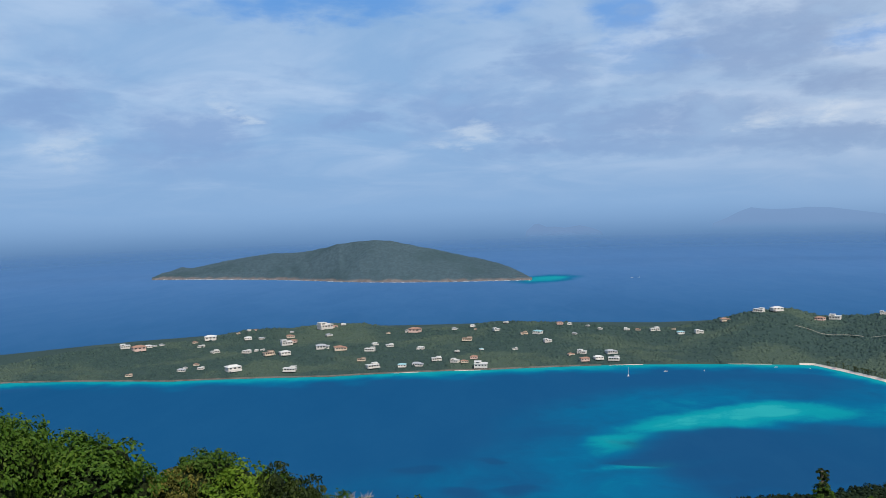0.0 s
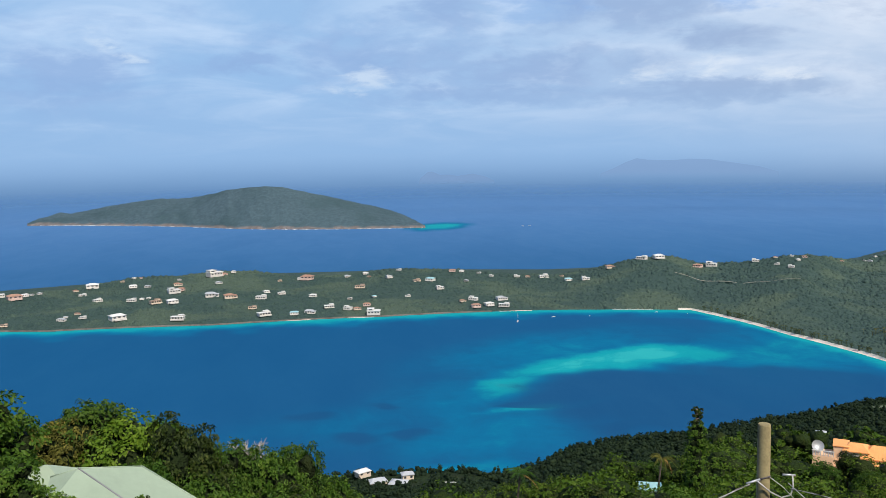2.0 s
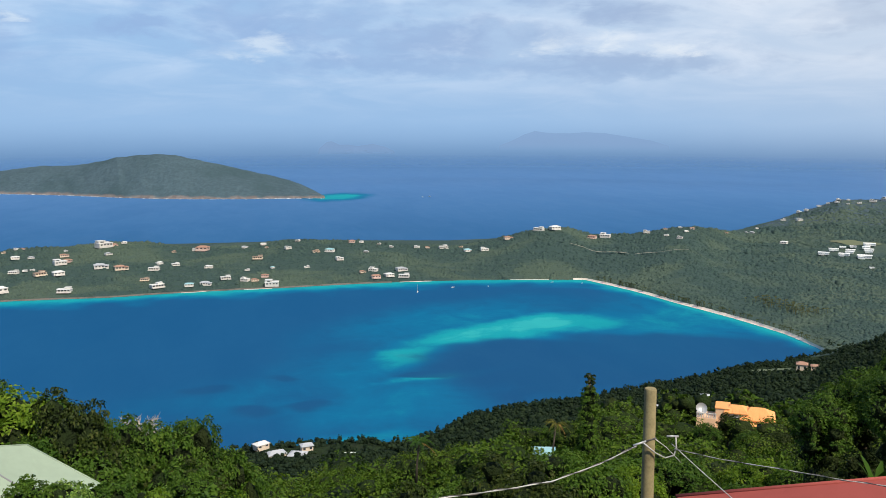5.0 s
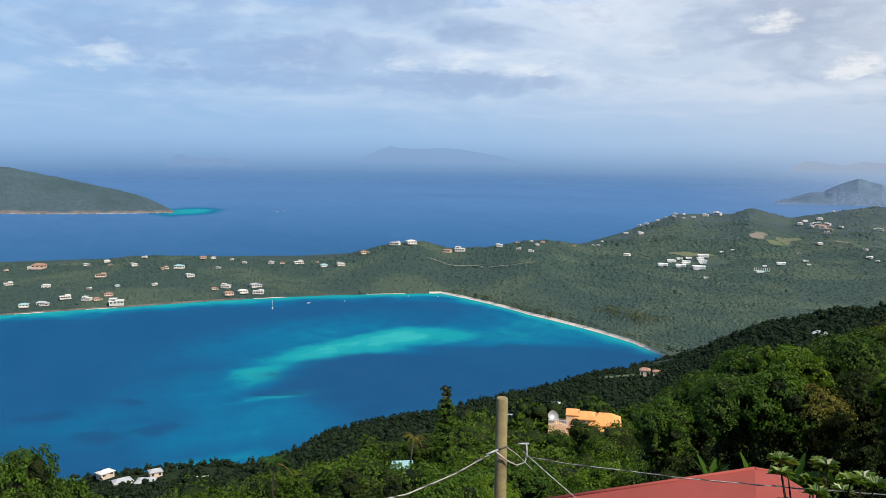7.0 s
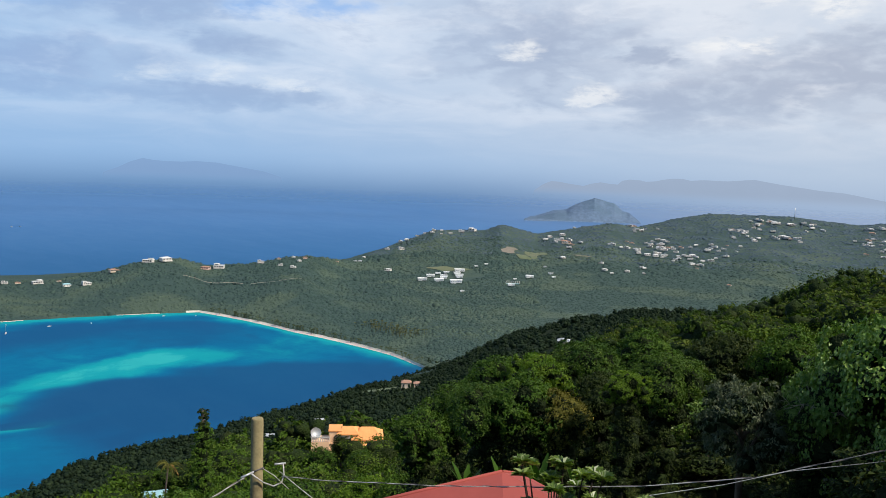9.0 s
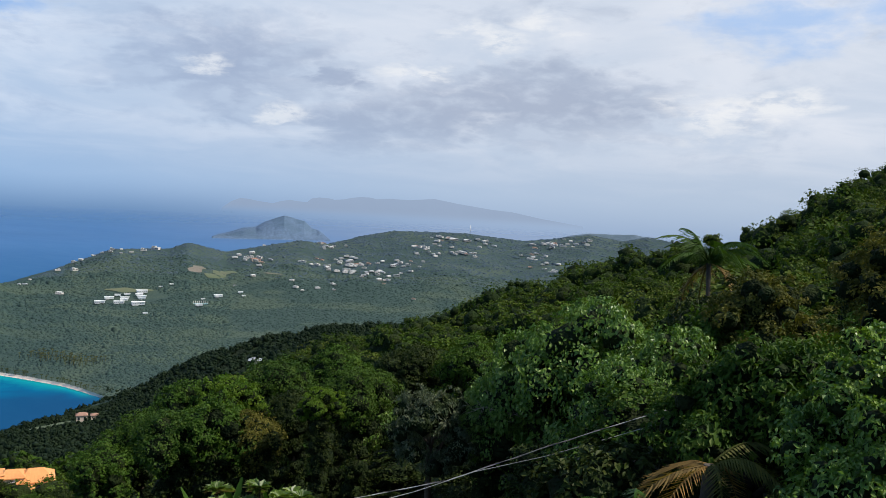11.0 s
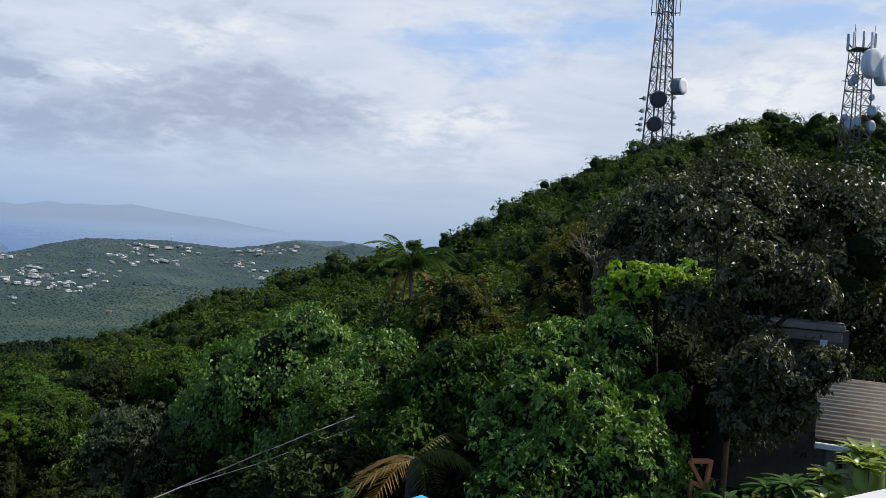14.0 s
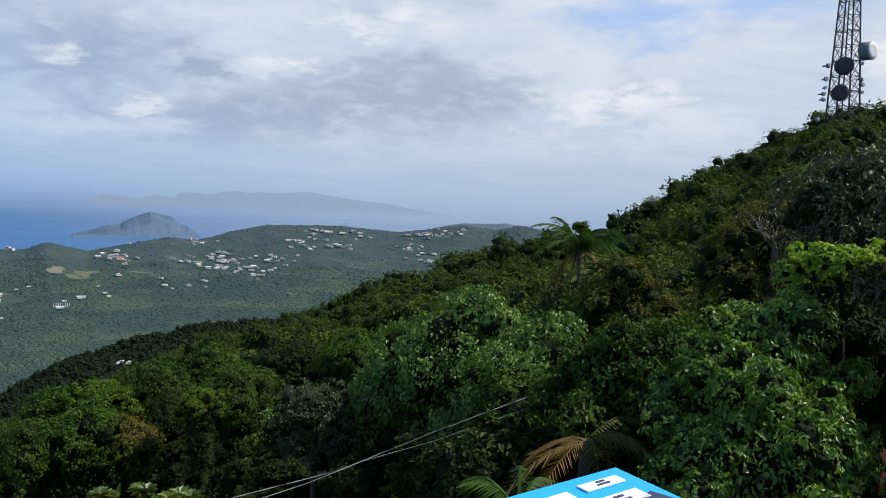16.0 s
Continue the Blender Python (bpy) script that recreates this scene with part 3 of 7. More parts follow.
def crown(lobes, leaves, length, width, core=0.8, level=1, droop=0.3, lift=0.25, per=16, tight=0.34):
    """A crown: uneven dark lobes that stand for its inner shade, on them clumps of leaves with gaps between. lobes:
    rows of x, y, z, radius.
    per: leaves in a clump; tight: a clump's radius over its lobe's."""
    lobes = np.asarray(lobes, float)
    Vs, Fs, Ts, k = [], [], [], 0
    iv, jf = ICO2 if level == 2 else ICO1
    if core > 0:
        for x, y, z, R in lobes:
            v = iv * (R * core * rng.uniform(0.74, 1.1, (len(iv), 1))) * [1, 1, 0.88] + [x, y, z]
            Vs.append(v), Fs.append(jf + k), Ts.append(np.zeros(len(v)))
            k += len(v)
    # clumps sit on the outside of the whole crown, none inside another lobe
    m = max(6, leaves // per)
    w = lobes[:, 3] ** 2
    who = rng.choice(len(lobes), m * 3, p=w / w.sum())
    d = rng.normal(size=(m * 3, 3))
    d[:, 2] = d[:, 2] * 0.9 + lift
    d = unit(d)
    c = lobes[who, :3] + d * lobes[who, 3:4] * rng.uniform(0.78, 1.04, (m * 3, 1)) * [1, 1, 0.9]
    deep = np.zeros(m * 3, bool)
    for i, (x, y, z, R) in enumerate(lobes):
        deep |= (np.linalg.norm((c - [x, y, z]) / [1, 1, 0.9], axis=1) < R * 0.74) & (who != i)
    order = np.argsort(deep, kind="stable")[:m]
    c, d, R = c[order], d[order], lobes[who[order], 3]
    n = m * per
    own = np.repeat(np.arange(m), per)
    o = unit(rng.normal(size=(n, 3)) + 0.9 * d[own] + [0, 0, 0.25])
    pos = c[own] + o * (R[own] * tight * rng.uniform(0.35, 1.0, n) * rng.uniform(0.8, 1.2, m)[own])[:, None] * [1, 1, 0.75]
    v, f = leaf_tris(pos, unit(0.55 * d[own] + 0.75 * o + [0, 0, 0.3]), length, width, droop, 0.75)
    Vs.append(v), Fs.append(f + k), Ts.append(np.repeat(rng.uniform(0, 1, m)[own], 4))
    cores = sum(len(q) for q in Fs[:-1])
    return np.concatenate(Vs), np.concatenate(Fs), (np.arange(cores + len(f)) < cores).astype(np.int32), np.concatenate(Ts)


def lobes_for(h, w, n, rad=(0.15, 0.24), low=0.34):
    """Lobes of a crown h high and w wide: a broad uneven dome, larger lobes towards its top."""
    L = [(0, 0, h * 0.66, w * 0.24)]
    for i in range(n):
        a, q = 2.39996 * i + rng.uniform(-0.5, 0.5), math.sqrt((i + 0.5) / n)
        R = w * rng.uniform(*rad)
        reach = (w * 0.5 - R * 0.8) * q * rng.uniform(0.8, 1.1)
        top = h * (low + (0.92 - low) * math.sqrt(max(0.0, 1 - (0.93 * q) ** 2))) + h * rng.uniform(-0.07, 0.07)
        L.append((reach * math.cos(a), reach * math.sin(a), min(top, h) - R * 0.8, R))
        if i % 2 and q > 0.5:
            L.append((reach * math.cos(a) * 0.92, reach * math.sin(a) * 0.92, h * rng.uniform(low * 0.7, low + 0.1), R * 0.9))
    return L


BARK = plain("bark", (0.16, 0.12, 0.085), (0.07, 0.055, 0.04), 2.5, 0.95, relief=0.8, dist=0.03, stain=0.5)
GREENS = leafy("leaf_green", ((0.024, 0.060, 0.008), (0.038, 0.089, 0.011), (0.055, 0.114, 0.015), (0.092, 0.146, 0.027)), 0.55, 0.2, 0.12)
# the ramp's palest leaves paint sunlit tips
GLOSSY = leafy("leaf_glossy", ((0.038, 0.088, 0.014), (0.072, 0.155, 0.022), (0.125, 0.225, 0.038), (0.270, 0.370, 0.120)), 0.42, 0.24, 0.34)
LIME = leafy("leaf_lime", ((0.069, 0.140, 0.014), (0.102, 0.184, 0.018), (0.150, 0.225, 0.027)), 0.55, 0.35, 0.15)
# darker copy of leaf_green, made to paint shade on the right slope
MIDGREEN = leafy("leaf_mid_green", ((0.024, 0.058, 0.009), (0.036, 0.082, 0.012), (0.052, 0.103, 0.015), (0.084, 0.131, 0.026)), 0.55, 0.2, 0.12)
OLIVE = leafy("leaf_olive", ((0.058, 0.064, 0.016), (0.104, 0.107, 0.025), (0.180, 0.168, 0.044)), 0.6, 0.2, 0.08)
GREY = leafy("leaf_grey", ((0.045, 0.066, 0.030), (0.085, 0.110, 0.060), (0.190, 0.210, 0.140)), 0.5, 0.2, 0.25)
# near-black leaves: dark trees, and the gully's shade put into colour
DARKLEAF = leafy("leaf_dark_and_shade", ((0.010, 0.020, 0.005), (0.018, 0.032, 0.006), (0.028, 0.046, 0.009), (0.057, 0.070, 0.021)), 0.55, 0.1, 0.12)
# the palest ramp colour paints glints among the dark leaves
DEEPLEAF = leafy("leaf_deep", ((0.022, 0.028, 0.010), (0.038, 0.045, 0.015), (0.060, 0.067, 0.025), (0.150, 0.148, 0.075)), 0.42, 0.16, 0.38)
DRYLEAF = leafy("leaf_dry", ((0.16, 0.10, 0.035), (0.26, 0.17, 0.06), (0.34, 0.25, 0.10)), 0.7, 0.3, 0.2)


PALE_TWIG = plain("pale_dead_twigs", (0.42, 0.36, 0.30), (0.28, 0.24, 0.20), 3.0, 0.95)
# bark darkened to near black: shade on these trunks put into colour
DARK_BARK = plain("shaded_bark", (0.030, 0.023, 0.017), (0.014, 0.011, 0.008), 2.5, 0.95, relief=0.8, dist=0.03, stain=0.5, spec=0.1)


def limb_points(h, w, a, start):
    p, out = [], Vector((math.cos(a), math.sin(a), 0))
    for q in (0.0, 0.35, 0.7, 1.0):
        p.append(Vector((0, 0, h * start)) + out * (w * 0.24 * q ** 1.2) + Vector((0, 0, h * 0.26 * q)) + Vector(rng.normal(size=3)) * 0.06 * h * q * 0.5)
    return p


def broad_tree(name, h, w, leaves, length, width, mat, label, lobes=9, limbs=5, group="trees on the slope", droop=0.3, level=1, rad=(0.15, 0.24), bark=None, per=22, tight=0.42, root=0.8):
    bark = bark or BARK
    t = thing(name, Matrix(), label, "tree" if h > 3.2 else "bush", group)
    lean = rng.normal(size=2) * 0.04 * h
    part("trunk", tube([(0, 0, -root), (lean[0] * 0.3, lean[1] * 0.3, h * 0.25), (lean[0], lean[1], h * 0.55), (lean[0] * 1.2, lean[1] * 1.2, h * 0.78)], [h * 0.03, h * 0.024, h * 0.018, h * 0.008], 7), bark, t)
    for i in range(limbs):
        part("limb", tube(limb_points(h, w, 6.28 * i / limbs + rng.uniform(-0.4, 0.4), rng.uniform(0.25, 0.5)), [h * 0.016, h * 0.012, h * 0.008, h * 0.003], 5), bark, t)
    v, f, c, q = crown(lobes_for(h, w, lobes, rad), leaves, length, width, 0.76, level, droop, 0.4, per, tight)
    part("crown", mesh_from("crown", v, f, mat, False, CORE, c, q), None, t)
    return t


def frond(length, leaflets, wide, mat, parent, curve=0.8, sag=0.55, label=""):
    """A feather palm frond along +x, arching down: a rib with narrow leaflets."""
    n = leaflets
    q = np.linspace(0.06, 1.0, n)
    rib = np.stack([length * q * (1 - 0.12 * q), np.zeros(n), length * (curve * 0.35 * q - sag * q ** 2.2)], 1)
    V, F = [], []
    for s in (-1, 1):
        for i in range(n):
            ll = wide * math.sin(math.pi * min(1, 0.12 + 0.86 * q[i])) ** 0.7 * rng.uniform(0.85, 1.1)
            d = np.array([0.55, s * 0.85, -0.35 - 0.4 * rng.uniform()])
            d /= np.linalg.norm(d)
            b, w2 = rib[i], np.array([length / n * 0.45, 0, 0])
            k = len(V)
            V += [b - w2, b + w2, b + d * ll + [0, 0, -0.1 * ll]]
            F.append((k, k + 1, k + 2))
    k = len(V)
    for i in range(n):
        w3 = 0.018 * length * (1 - 0.8 * q[i]) + 0.003
        V += [rib[i] + [0, w3, 0], rib[i] - [0, w3, 0], rib[i] + [0, 0, -w3]]
    for i in range(n - 1):
        a, b = k + 3 * i, k + 3 * i + 3
        for u, w in ((0, 1), (1, 2), (2, 0)):
            F += [(a + u, a + w, b + w), (a + u, b + w, b + u)]
    return part("frond", mesh_from("frond", V, F, mat, False), None, parent, label)


PALM_TRUNK = plain("palm_trunk", (0.085, 0.07, 0.055), (0.045, 0.037, 0.03), 3.0, 0.95, relief=0.8, dist=0.02, stain=0.5)


def palm_tree(x, y, z, h, fl, n, mat, label, name="palm_tree", dry=0, lean=(0.3, 0.0), rise=0.0):
    t = thing(name, pose(x, y, z), label, "palm")
    top = Vector((lean[0] * h * 0.3, lean[1] * h * 0.3, h))
    part("trunk", tube([(0, 0, -0.6), (top.x * 0.25, top.y * 0.25, h * 0.4), tuple(top)], [0.17, 0.12, 0.10], 8), PALM_TRUNK, t)
    for i in range(n):
        dead = i < dry
        f = frond(fl * rng.uniform(0.85, 1.1), 26, fl * 0.26, DRYLEAF if dead else mat, t, -0.8 if dead else rng.uniform(1.2, 2.6), 0.75 if dead else rng.uniform(0.6, 1.1), "dry brown frond" if dead else "")
        f.matrix_basis = Matrix.Translation(top) @ Matrix.Rotation(6.283 * i / n * 1.0 + rng.uniform(-0.25, 0.25), 4, "Z") @ Matrix.Rotation(rng.uniform(-0.35, 0.15) - (0.0 if dead else rise), 4, "Y")
    return t
WEST_VILLAS = ((-347, 929, 13), (-329, 920, 17), (-324, 936, 9), (-313, 948, 7), (-319, 942, 5), (-280, 961, 7), (-265, 932, 9), (-264, 967, 16),
    (-240, 894, 11), (-234, 973, 5), (-223, 980, 4), (-217, 982, 4), (-215, 939, 10), (-200, 939, 8), (-174, 979, 5), (-171, 952, 11),
    (-204, 881, 11), (-195, 886, 4), (-189, 888, 4), (-179, 871, 14), (-168, 910, 15), (-163, 922, 10), (-163, 872, 13), (-254, 823, 10),
    (-254, 835, 5), (-246, 846, 7), (-237, 829, 8), (-203, 818, 17), (-147, 809, 15), (-300, 810, 8))
WEST_VILLAS_BACK = ((-137, 988, 20), (-127, 992, 9), (-118, 1008, 7), (-128, 952, 9), (-127, 891, 17), (-108, 886, 16), (-77, 883, 13), (-74, 912, 8),
    (-58, 910, 10), (-64, 980, 6))
MID_VILLAS = ((-69, 815, 15), (-82, 841, 10), (-41, 820, 10), (-42, 1009, 8), (-34, 1009, 17), (-25, 900, 9), (-26, 822, 13), (-8, 842, 12),
    (10, 831, 10), (19, 828, 9), (13, 876, 6), (25, 925, 13), (38, 877, 5), (34, 808, 16), (29, 841, 9), (34, 1004, 8),
    (13, 1003, 9), (73, 1001, 7), (59, 960, 9), (37, 982, 5), (72, 870, 7), (88, 939, 10), (104, 945, 12), (109, 899, 10),
    (135, 991, 9), (146, 990, 7), (144, 940, 7), (166, 986, 5), (178, 972, 6), (125, 844, 8))
MID_VILLAS_BACK = ((137, 850, 11), (135, 822, 11), (149, 827, 11), (166, 850, 14), (163, 821, 13), (209, 975, 8), (221, 972, 7), (239, 967, 13),
    (261, 969, 5), (260, 937, 10), (277, 927, 11))
EAST_VILLAS = ((317, 962, 13), (359, 972, 15), (378, 968, 15), (416, 943, 12), (433, 944, 15), (487, 944, 10), (509, 939, 6), (491, 902, 7),
    (521, 910, 6), (538, 926, 7), (497, 882, 8), (527, 935, 4), (618, 979, 5))
HILL_VILLAS = ((661, 920, 10), (681, 1017, 8), (791, 1106, 9), (795, 1074, 11), (847, 1146, 9), (860, 1147, 8), (882, 1147, 8), (898, 1147, 6),
    (917, 1147, 8), (900, 1129, 8), (930, 1141, 6), (907, 1113, 6), (929, 1116, 8), (961, 1125, 12), (991, 1131, 16), (713, 1055, 4),
    (679, 1027, 3))
CAMPUS = ((654, 837, 14), (668, 821, 14), (677, 799, 18), (686, 861, 13), (708, 873, 9), (720, 870, 9), (741, 868, 16), (713, 835, 10),
    (769, 790, 6), (800, 795, 13), (840, 795, 8), (828, 778, 6), (725, 751, 10), (700, 850, 12), (689, 838, 11), (730, 860, 11), (722, 846, 13), (805, 886, 6), (776, 874, 5), (636, 739, 3))
TOWN_MARKS = ((1113, 1035, 16), (1124, 1071, 10), (1121, 1021, 12), (1084, 995, 19), (1259, 1135, 7), (895, 859, 6), (959, 884, 9), (955, 760, 6),
    (1015, 780, 7), (913, 751, 4), (966, 738, 5), (984, 616, 7), (1203, 862, 10), (1156, 818, 9), (1089, 746, 10), (1097, 741, 7),
    (1234, 796, 8), (1472, 818, 11), (1099, 807, 7), (1204, 874, 6), (1216, 919, 10), (1169, 914, 10), (1526, 946, 9), (1505, 913, 9),
    (1583, 945, 10), (1451, 855, 9))

# ---- more materials ----
WHITE = plain("white_render", (0.60, 0.57, 0.53), (0.42, 0.39, 0.36), 0.4, 0.85, stain=0.25)
CREAM = plain("cream_render", (0.66, 0.55, 0.44), (0.48, 0.38, 0.30), 0.4, 0.88, stain=0.3)
PINK = plain("pink_render", (0.55, 0.40, 0.35), (0.40, 0.30, 0.26), 0.4, 0.88, stain=0.3)
TEAL = plain("teal_roof_paint", (0.30, 0.52, 0.56), (0.22, 0.40, 0.44), 0.5, 0.6)
PALE_ROOF = plain("pale_roof", (0.62, 0.62, 0.60), (0.50, 0.50, 0.48), 0.5, 0.7, stain=0.3)
GREY_ROOF = plain("grey_roof", (0.40, 0.42, 0.45), (0.28, 0.29, 0.30), 0.5, 0.7, stain=0.3)
BRIGHT_ROOF = plain("fresh_white_roof", (0.82, 0.82, 0.80), (0.70, 0.70, 0.68), 0.5, 0.7, stain=0.2)
TERRA = plain("terracotta_roof", (0.36, 0.21, 0.15), (0.25, 0.15, 0.11), 0.6, 0.85, stain=0.3)
BROWN = plain("brown_wall", (0.28, 0.20, 0.15), (0.18, 0.13, 0.10), 0.5, 0.9, stain=0.3)
GLASS_DARK = plain("dark_window_glass", (0.03, 0.04, 0.05), (0.05, 0.06, 0.07), 1.0, 0.12, relief=0.02, spec=0.6)
ORANGE = plain("orange_tile_roof", (0.80, 0.36, 0.13), (0.62, 0.25, 0.09), 0.8, 0.8, stain=0.25)
PEACH = plain("peach_render", (0.80, 0.52, 0.33), (0.66, 0.42, 0.27), 0.6, 0.85, stain=0.2)
GREEN_METAL = plain("pale_green_metal_roof", (0.28, 0.35, 0.26), (0.22, 0.28, 0.21), 0.4, 0.55, stain=0.3, relief=0.05)
RED_METAL = plain("faded_red_roof", (0.31, 0.072, 0.060), (0.24, 0.058, 0.050), 0.4, 0.75, stain=0.35, relief=0.08, spec=0.12)
POLE_WOOD = plain("weathered_pole_wood", (0.27, 0.225, 0.115), (0.12, 0.095, 0.05), 3.0, 0.95, relief=0.8, dist=0.01, stain=0.45)
DISH_DARK = plain("dark_mesh_antenna", (0.075, 0.072, 0.075), (0.05, 0.05, 0.052), 1.0, 0.8)
WIRE_PALE = plain("grey_cable", (0.52, 0.51, 0.48), (0.14, 0.14, 0.14), 1.2, 0.6, stain=0.5)
IRON_DARK = plain("dark_galvanised_steel", (0.085, 0.078, 0.078), (0.15, 0.13, 0.125), 1.2, 0.65, 0.3, stain=0.4)
STEEL = plain("galvanised_steel", (0.42, 0.43, 0.44), (0.30, 0.31, 0.32), 2.0, 0.5, 0.5)
DISH_WHITE = plain("white_antenna_cover", (0.74, 0.73, 0.72), (0.62, 0.60, 0.59), 0.5, 0.6)
DISH_GREY = plain("grey_antenna_shroud", (0.24, 0.24, 0.25), (0.16, 0.16, 0.17), 0.8, 0.7, stain=0.3)
SURF = plain("white_surf", (0.82, 0.84, 0.84), (0.55, 0.66, 0.68), 0.15, 0.9, stain=0.5)
ROAD = plain("pale_track", (0.24, 0.225, 0.185), (0.17, 0.165, 0.13), 0.2, 0.95)
FIELD = plain("dry_grass", (0.095, 0.125, 0.065), (0.125, 0.135, 0.08), 0.03, 0.95, stain=0.5)
EARTH = plain("bare_earth", (0.19, 0.165, 0.135), (0.13, 0.13, 0.095), 0.04, 0.95, stain=0.5)


def ground_z(x, y):
    return float(land(np.array([x]), np.array([y]))[0])


# ---- the beach and small sandy edges ----
def shore_strip(name, a0, a1, inner, outer, label, mat, lift=0.5, kind="structure"):
    azs = np.arange(a0, a1 + 0.01, 0.2)
    V, F = [], []
    for i, a in enumerate(azs):
        r = float(tab(SHORE, a))
        taper = min(1.0, (i + 1) / 14, (len(azs) - i) / 8)
        wob = 1.0 + 0.2 * math.sin(a * 2.1) + 0.28 * math.sin(a * 11.3) * math.sin(a * 4.7)
        for q in np.linspace(0, 1, 5):
            rr = r - inner * taper + q * (inner + outer * wob) * taper
            V.append((*at(a, rr), 0.12 + lift * q * q * 3.5))
        if i:
            b = (i - 1) * 5
            F += [(b + j, b + j + 1, b + j + 6, b + j + 5) for j in range(4)]
    return tagged(new(name, mesh_from(name, V, F, mat)), label, "beach", kind=kind)


shore_strip("beach", 22.6, 38.55, 0.7, 3.0, "long curved pale sand beach at the head of the bay", SAND)
for a0, a1, w in ((-3.4, -1.8, 0.2), (0.6, 2.4, 0.1), (10.9, 13.2, 0.6), (18.4, 21.0, 0.1)):
    shore_strip("beach", a0, a1, 0.4, w, "narrow strip of pale sand under wooded shore", SAND, 0.1)
shore_strip("shore_rocks", -45, 10.4, -0.4, 1.5, "low brown shore rocks at the water's edge", ROCK, 0.35)

# ---- far islands ----


def island_material(name, scrub, rock, low):
    m, k, b, _ = surface(name, 0.95, 0.0, 0.1)
    pos = k.n("ShaderNodeNewGeometry").outputs["Position"]
    sep = k.n("ShaderNodeSeparateXYZ")
    k.link(pos, sep.inputs[0])
    fine, broad = k.noise(pos, 0.12, 6.0, 0.7), k.noise(pos, 0.008, 4.0, 0.6)
    c = k.mix(k.span(fine, 0.35, 0.65), scrub, tuple(q * 1.3 for q in scrub))
    c = k.mix(k.math("MULTIPLY", k.span(broad, 0.45, 0.65), 0.6), c, tuple(q * r for q, r in zip(scrub, (0.75, 0.85, 0.8))))
    edge = k.math("ADD", sep.outputs[2], k.math("MULTIPLY", k.math("SUBTRACT", k.noise(pos, 0.03, 5.0, 0.7), 0.5), low * 3.0))
    c = k.mix(k.span(edge, low, low * 0.25), c, k.mix(k.span(fine, 0.4, 0.6), rock, tuple(q * 1.5 for q in rock)))
    k.link(c, b.inputs["Base Color"])
    bump(k, b, fine, 0.8, 4.0)
    return m


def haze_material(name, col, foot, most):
    """Far land with haze painted in: a plain pale glow, its foot faded clear."""
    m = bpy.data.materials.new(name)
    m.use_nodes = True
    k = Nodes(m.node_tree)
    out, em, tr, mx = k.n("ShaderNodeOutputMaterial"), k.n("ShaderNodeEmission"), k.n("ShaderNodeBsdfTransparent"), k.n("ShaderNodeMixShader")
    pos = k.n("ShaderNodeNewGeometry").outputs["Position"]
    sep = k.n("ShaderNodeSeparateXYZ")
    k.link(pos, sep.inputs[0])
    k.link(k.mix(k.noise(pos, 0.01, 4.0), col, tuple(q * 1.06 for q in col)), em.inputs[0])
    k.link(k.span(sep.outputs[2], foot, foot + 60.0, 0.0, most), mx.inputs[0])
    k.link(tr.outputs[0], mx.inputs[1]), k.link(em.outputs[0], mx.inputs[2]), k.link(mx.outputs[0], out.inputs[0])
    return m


def island(name, label, skyline, front, depth, mat, rough=1.0, step=0.08, cliff=4.0, rows=44):
    """An island between bearings: skyline gives how high its crest stands in view, front where its near shore lies."""
    a0, a1 = skyline[0][0], skyline[0][-1]
    az = np.arange(a0 - 0.3, a1 + 0.31, step)
    q = np.linspace(-0.12, 1.12, rows)
    A, Q = np.meshgrid(az, q, indexing="ij")
    taper = np.clip(np.minimum(A - a0, a1 - A) / (0.12 * (a1 - a0)), 0.02, 1) ** 0.6
    R = np.interp(A, *front) + depth * (0.5 + (Q - 0.5) * taper) - depth * 0.5 * (1 - taper)
    crest_r = np.interp(A, *front) + depth * 0.5 * taper
    hc = np.maximum(CAM_H + crest_r * np.tan(np.radians(np.interp(A, *skyline))), 0.5) * np.where((A < a0) | (A > a1), 0.0, 1.0)
    X, Y = R * np.sin(np.radians(A)), R * np.cos(np.radians(A))
    shape = np.clip(1 - np.abs(Q - 0.5) / 0.5, 0, 1)
    Z = hc * np.where(Q < 0.5, shape ** 0.9, shape ** 0.7)
    Z = Z + rough * np.clip(shape * 3, 0, 1) * np.clip(1 - shape, 0, 1) * (7.0 * fbm(X, Y, 150, 4, 2.0) + 3 * fbm(X, Y, 45, 2, 7.0))
    Z = np.where(Q <= 0.0, -4.0, Z + cliff * np.clip(shape * 14, 0, 1) * (0.7 + 0.4 * fbm(X, Y, 70, 2, 4.0)) * (hc > 0))
    Z = np.where((Q >= 1.0) | (hc <= 0), -4.0, Z)
    V = np.stack([X, Y, Z], -1).reshape(-1, 3)
    n, m = A.shape
    i = np.arange((n - 1) * (m - 1))
    i = i // (m - 1) * m + i % (m - 1)
    return tagged(new(name, mesh_from(name, V, np.stack([i, i + 1, i + m + 1, i + m], -1), mat)), label, "island", kind="structure")


# island base colours carry painted haze, bluer and paler with distance
HL_MAT = island_material("hazed_island_scrub_and_cliffs", (0.050, 0.082, 0.098), (0.125, 0.112, 0.108), 7.0)
HL_FRONT = ([-18.8, -16.5, -14.2, -12, -9.8, -8.3, -6.9, -5, -2.5, 0.6, 6.1], [2270, 2212, 2150, 2092, 2025, 1972, 1925, 1880, 1842, 1818, 1812])
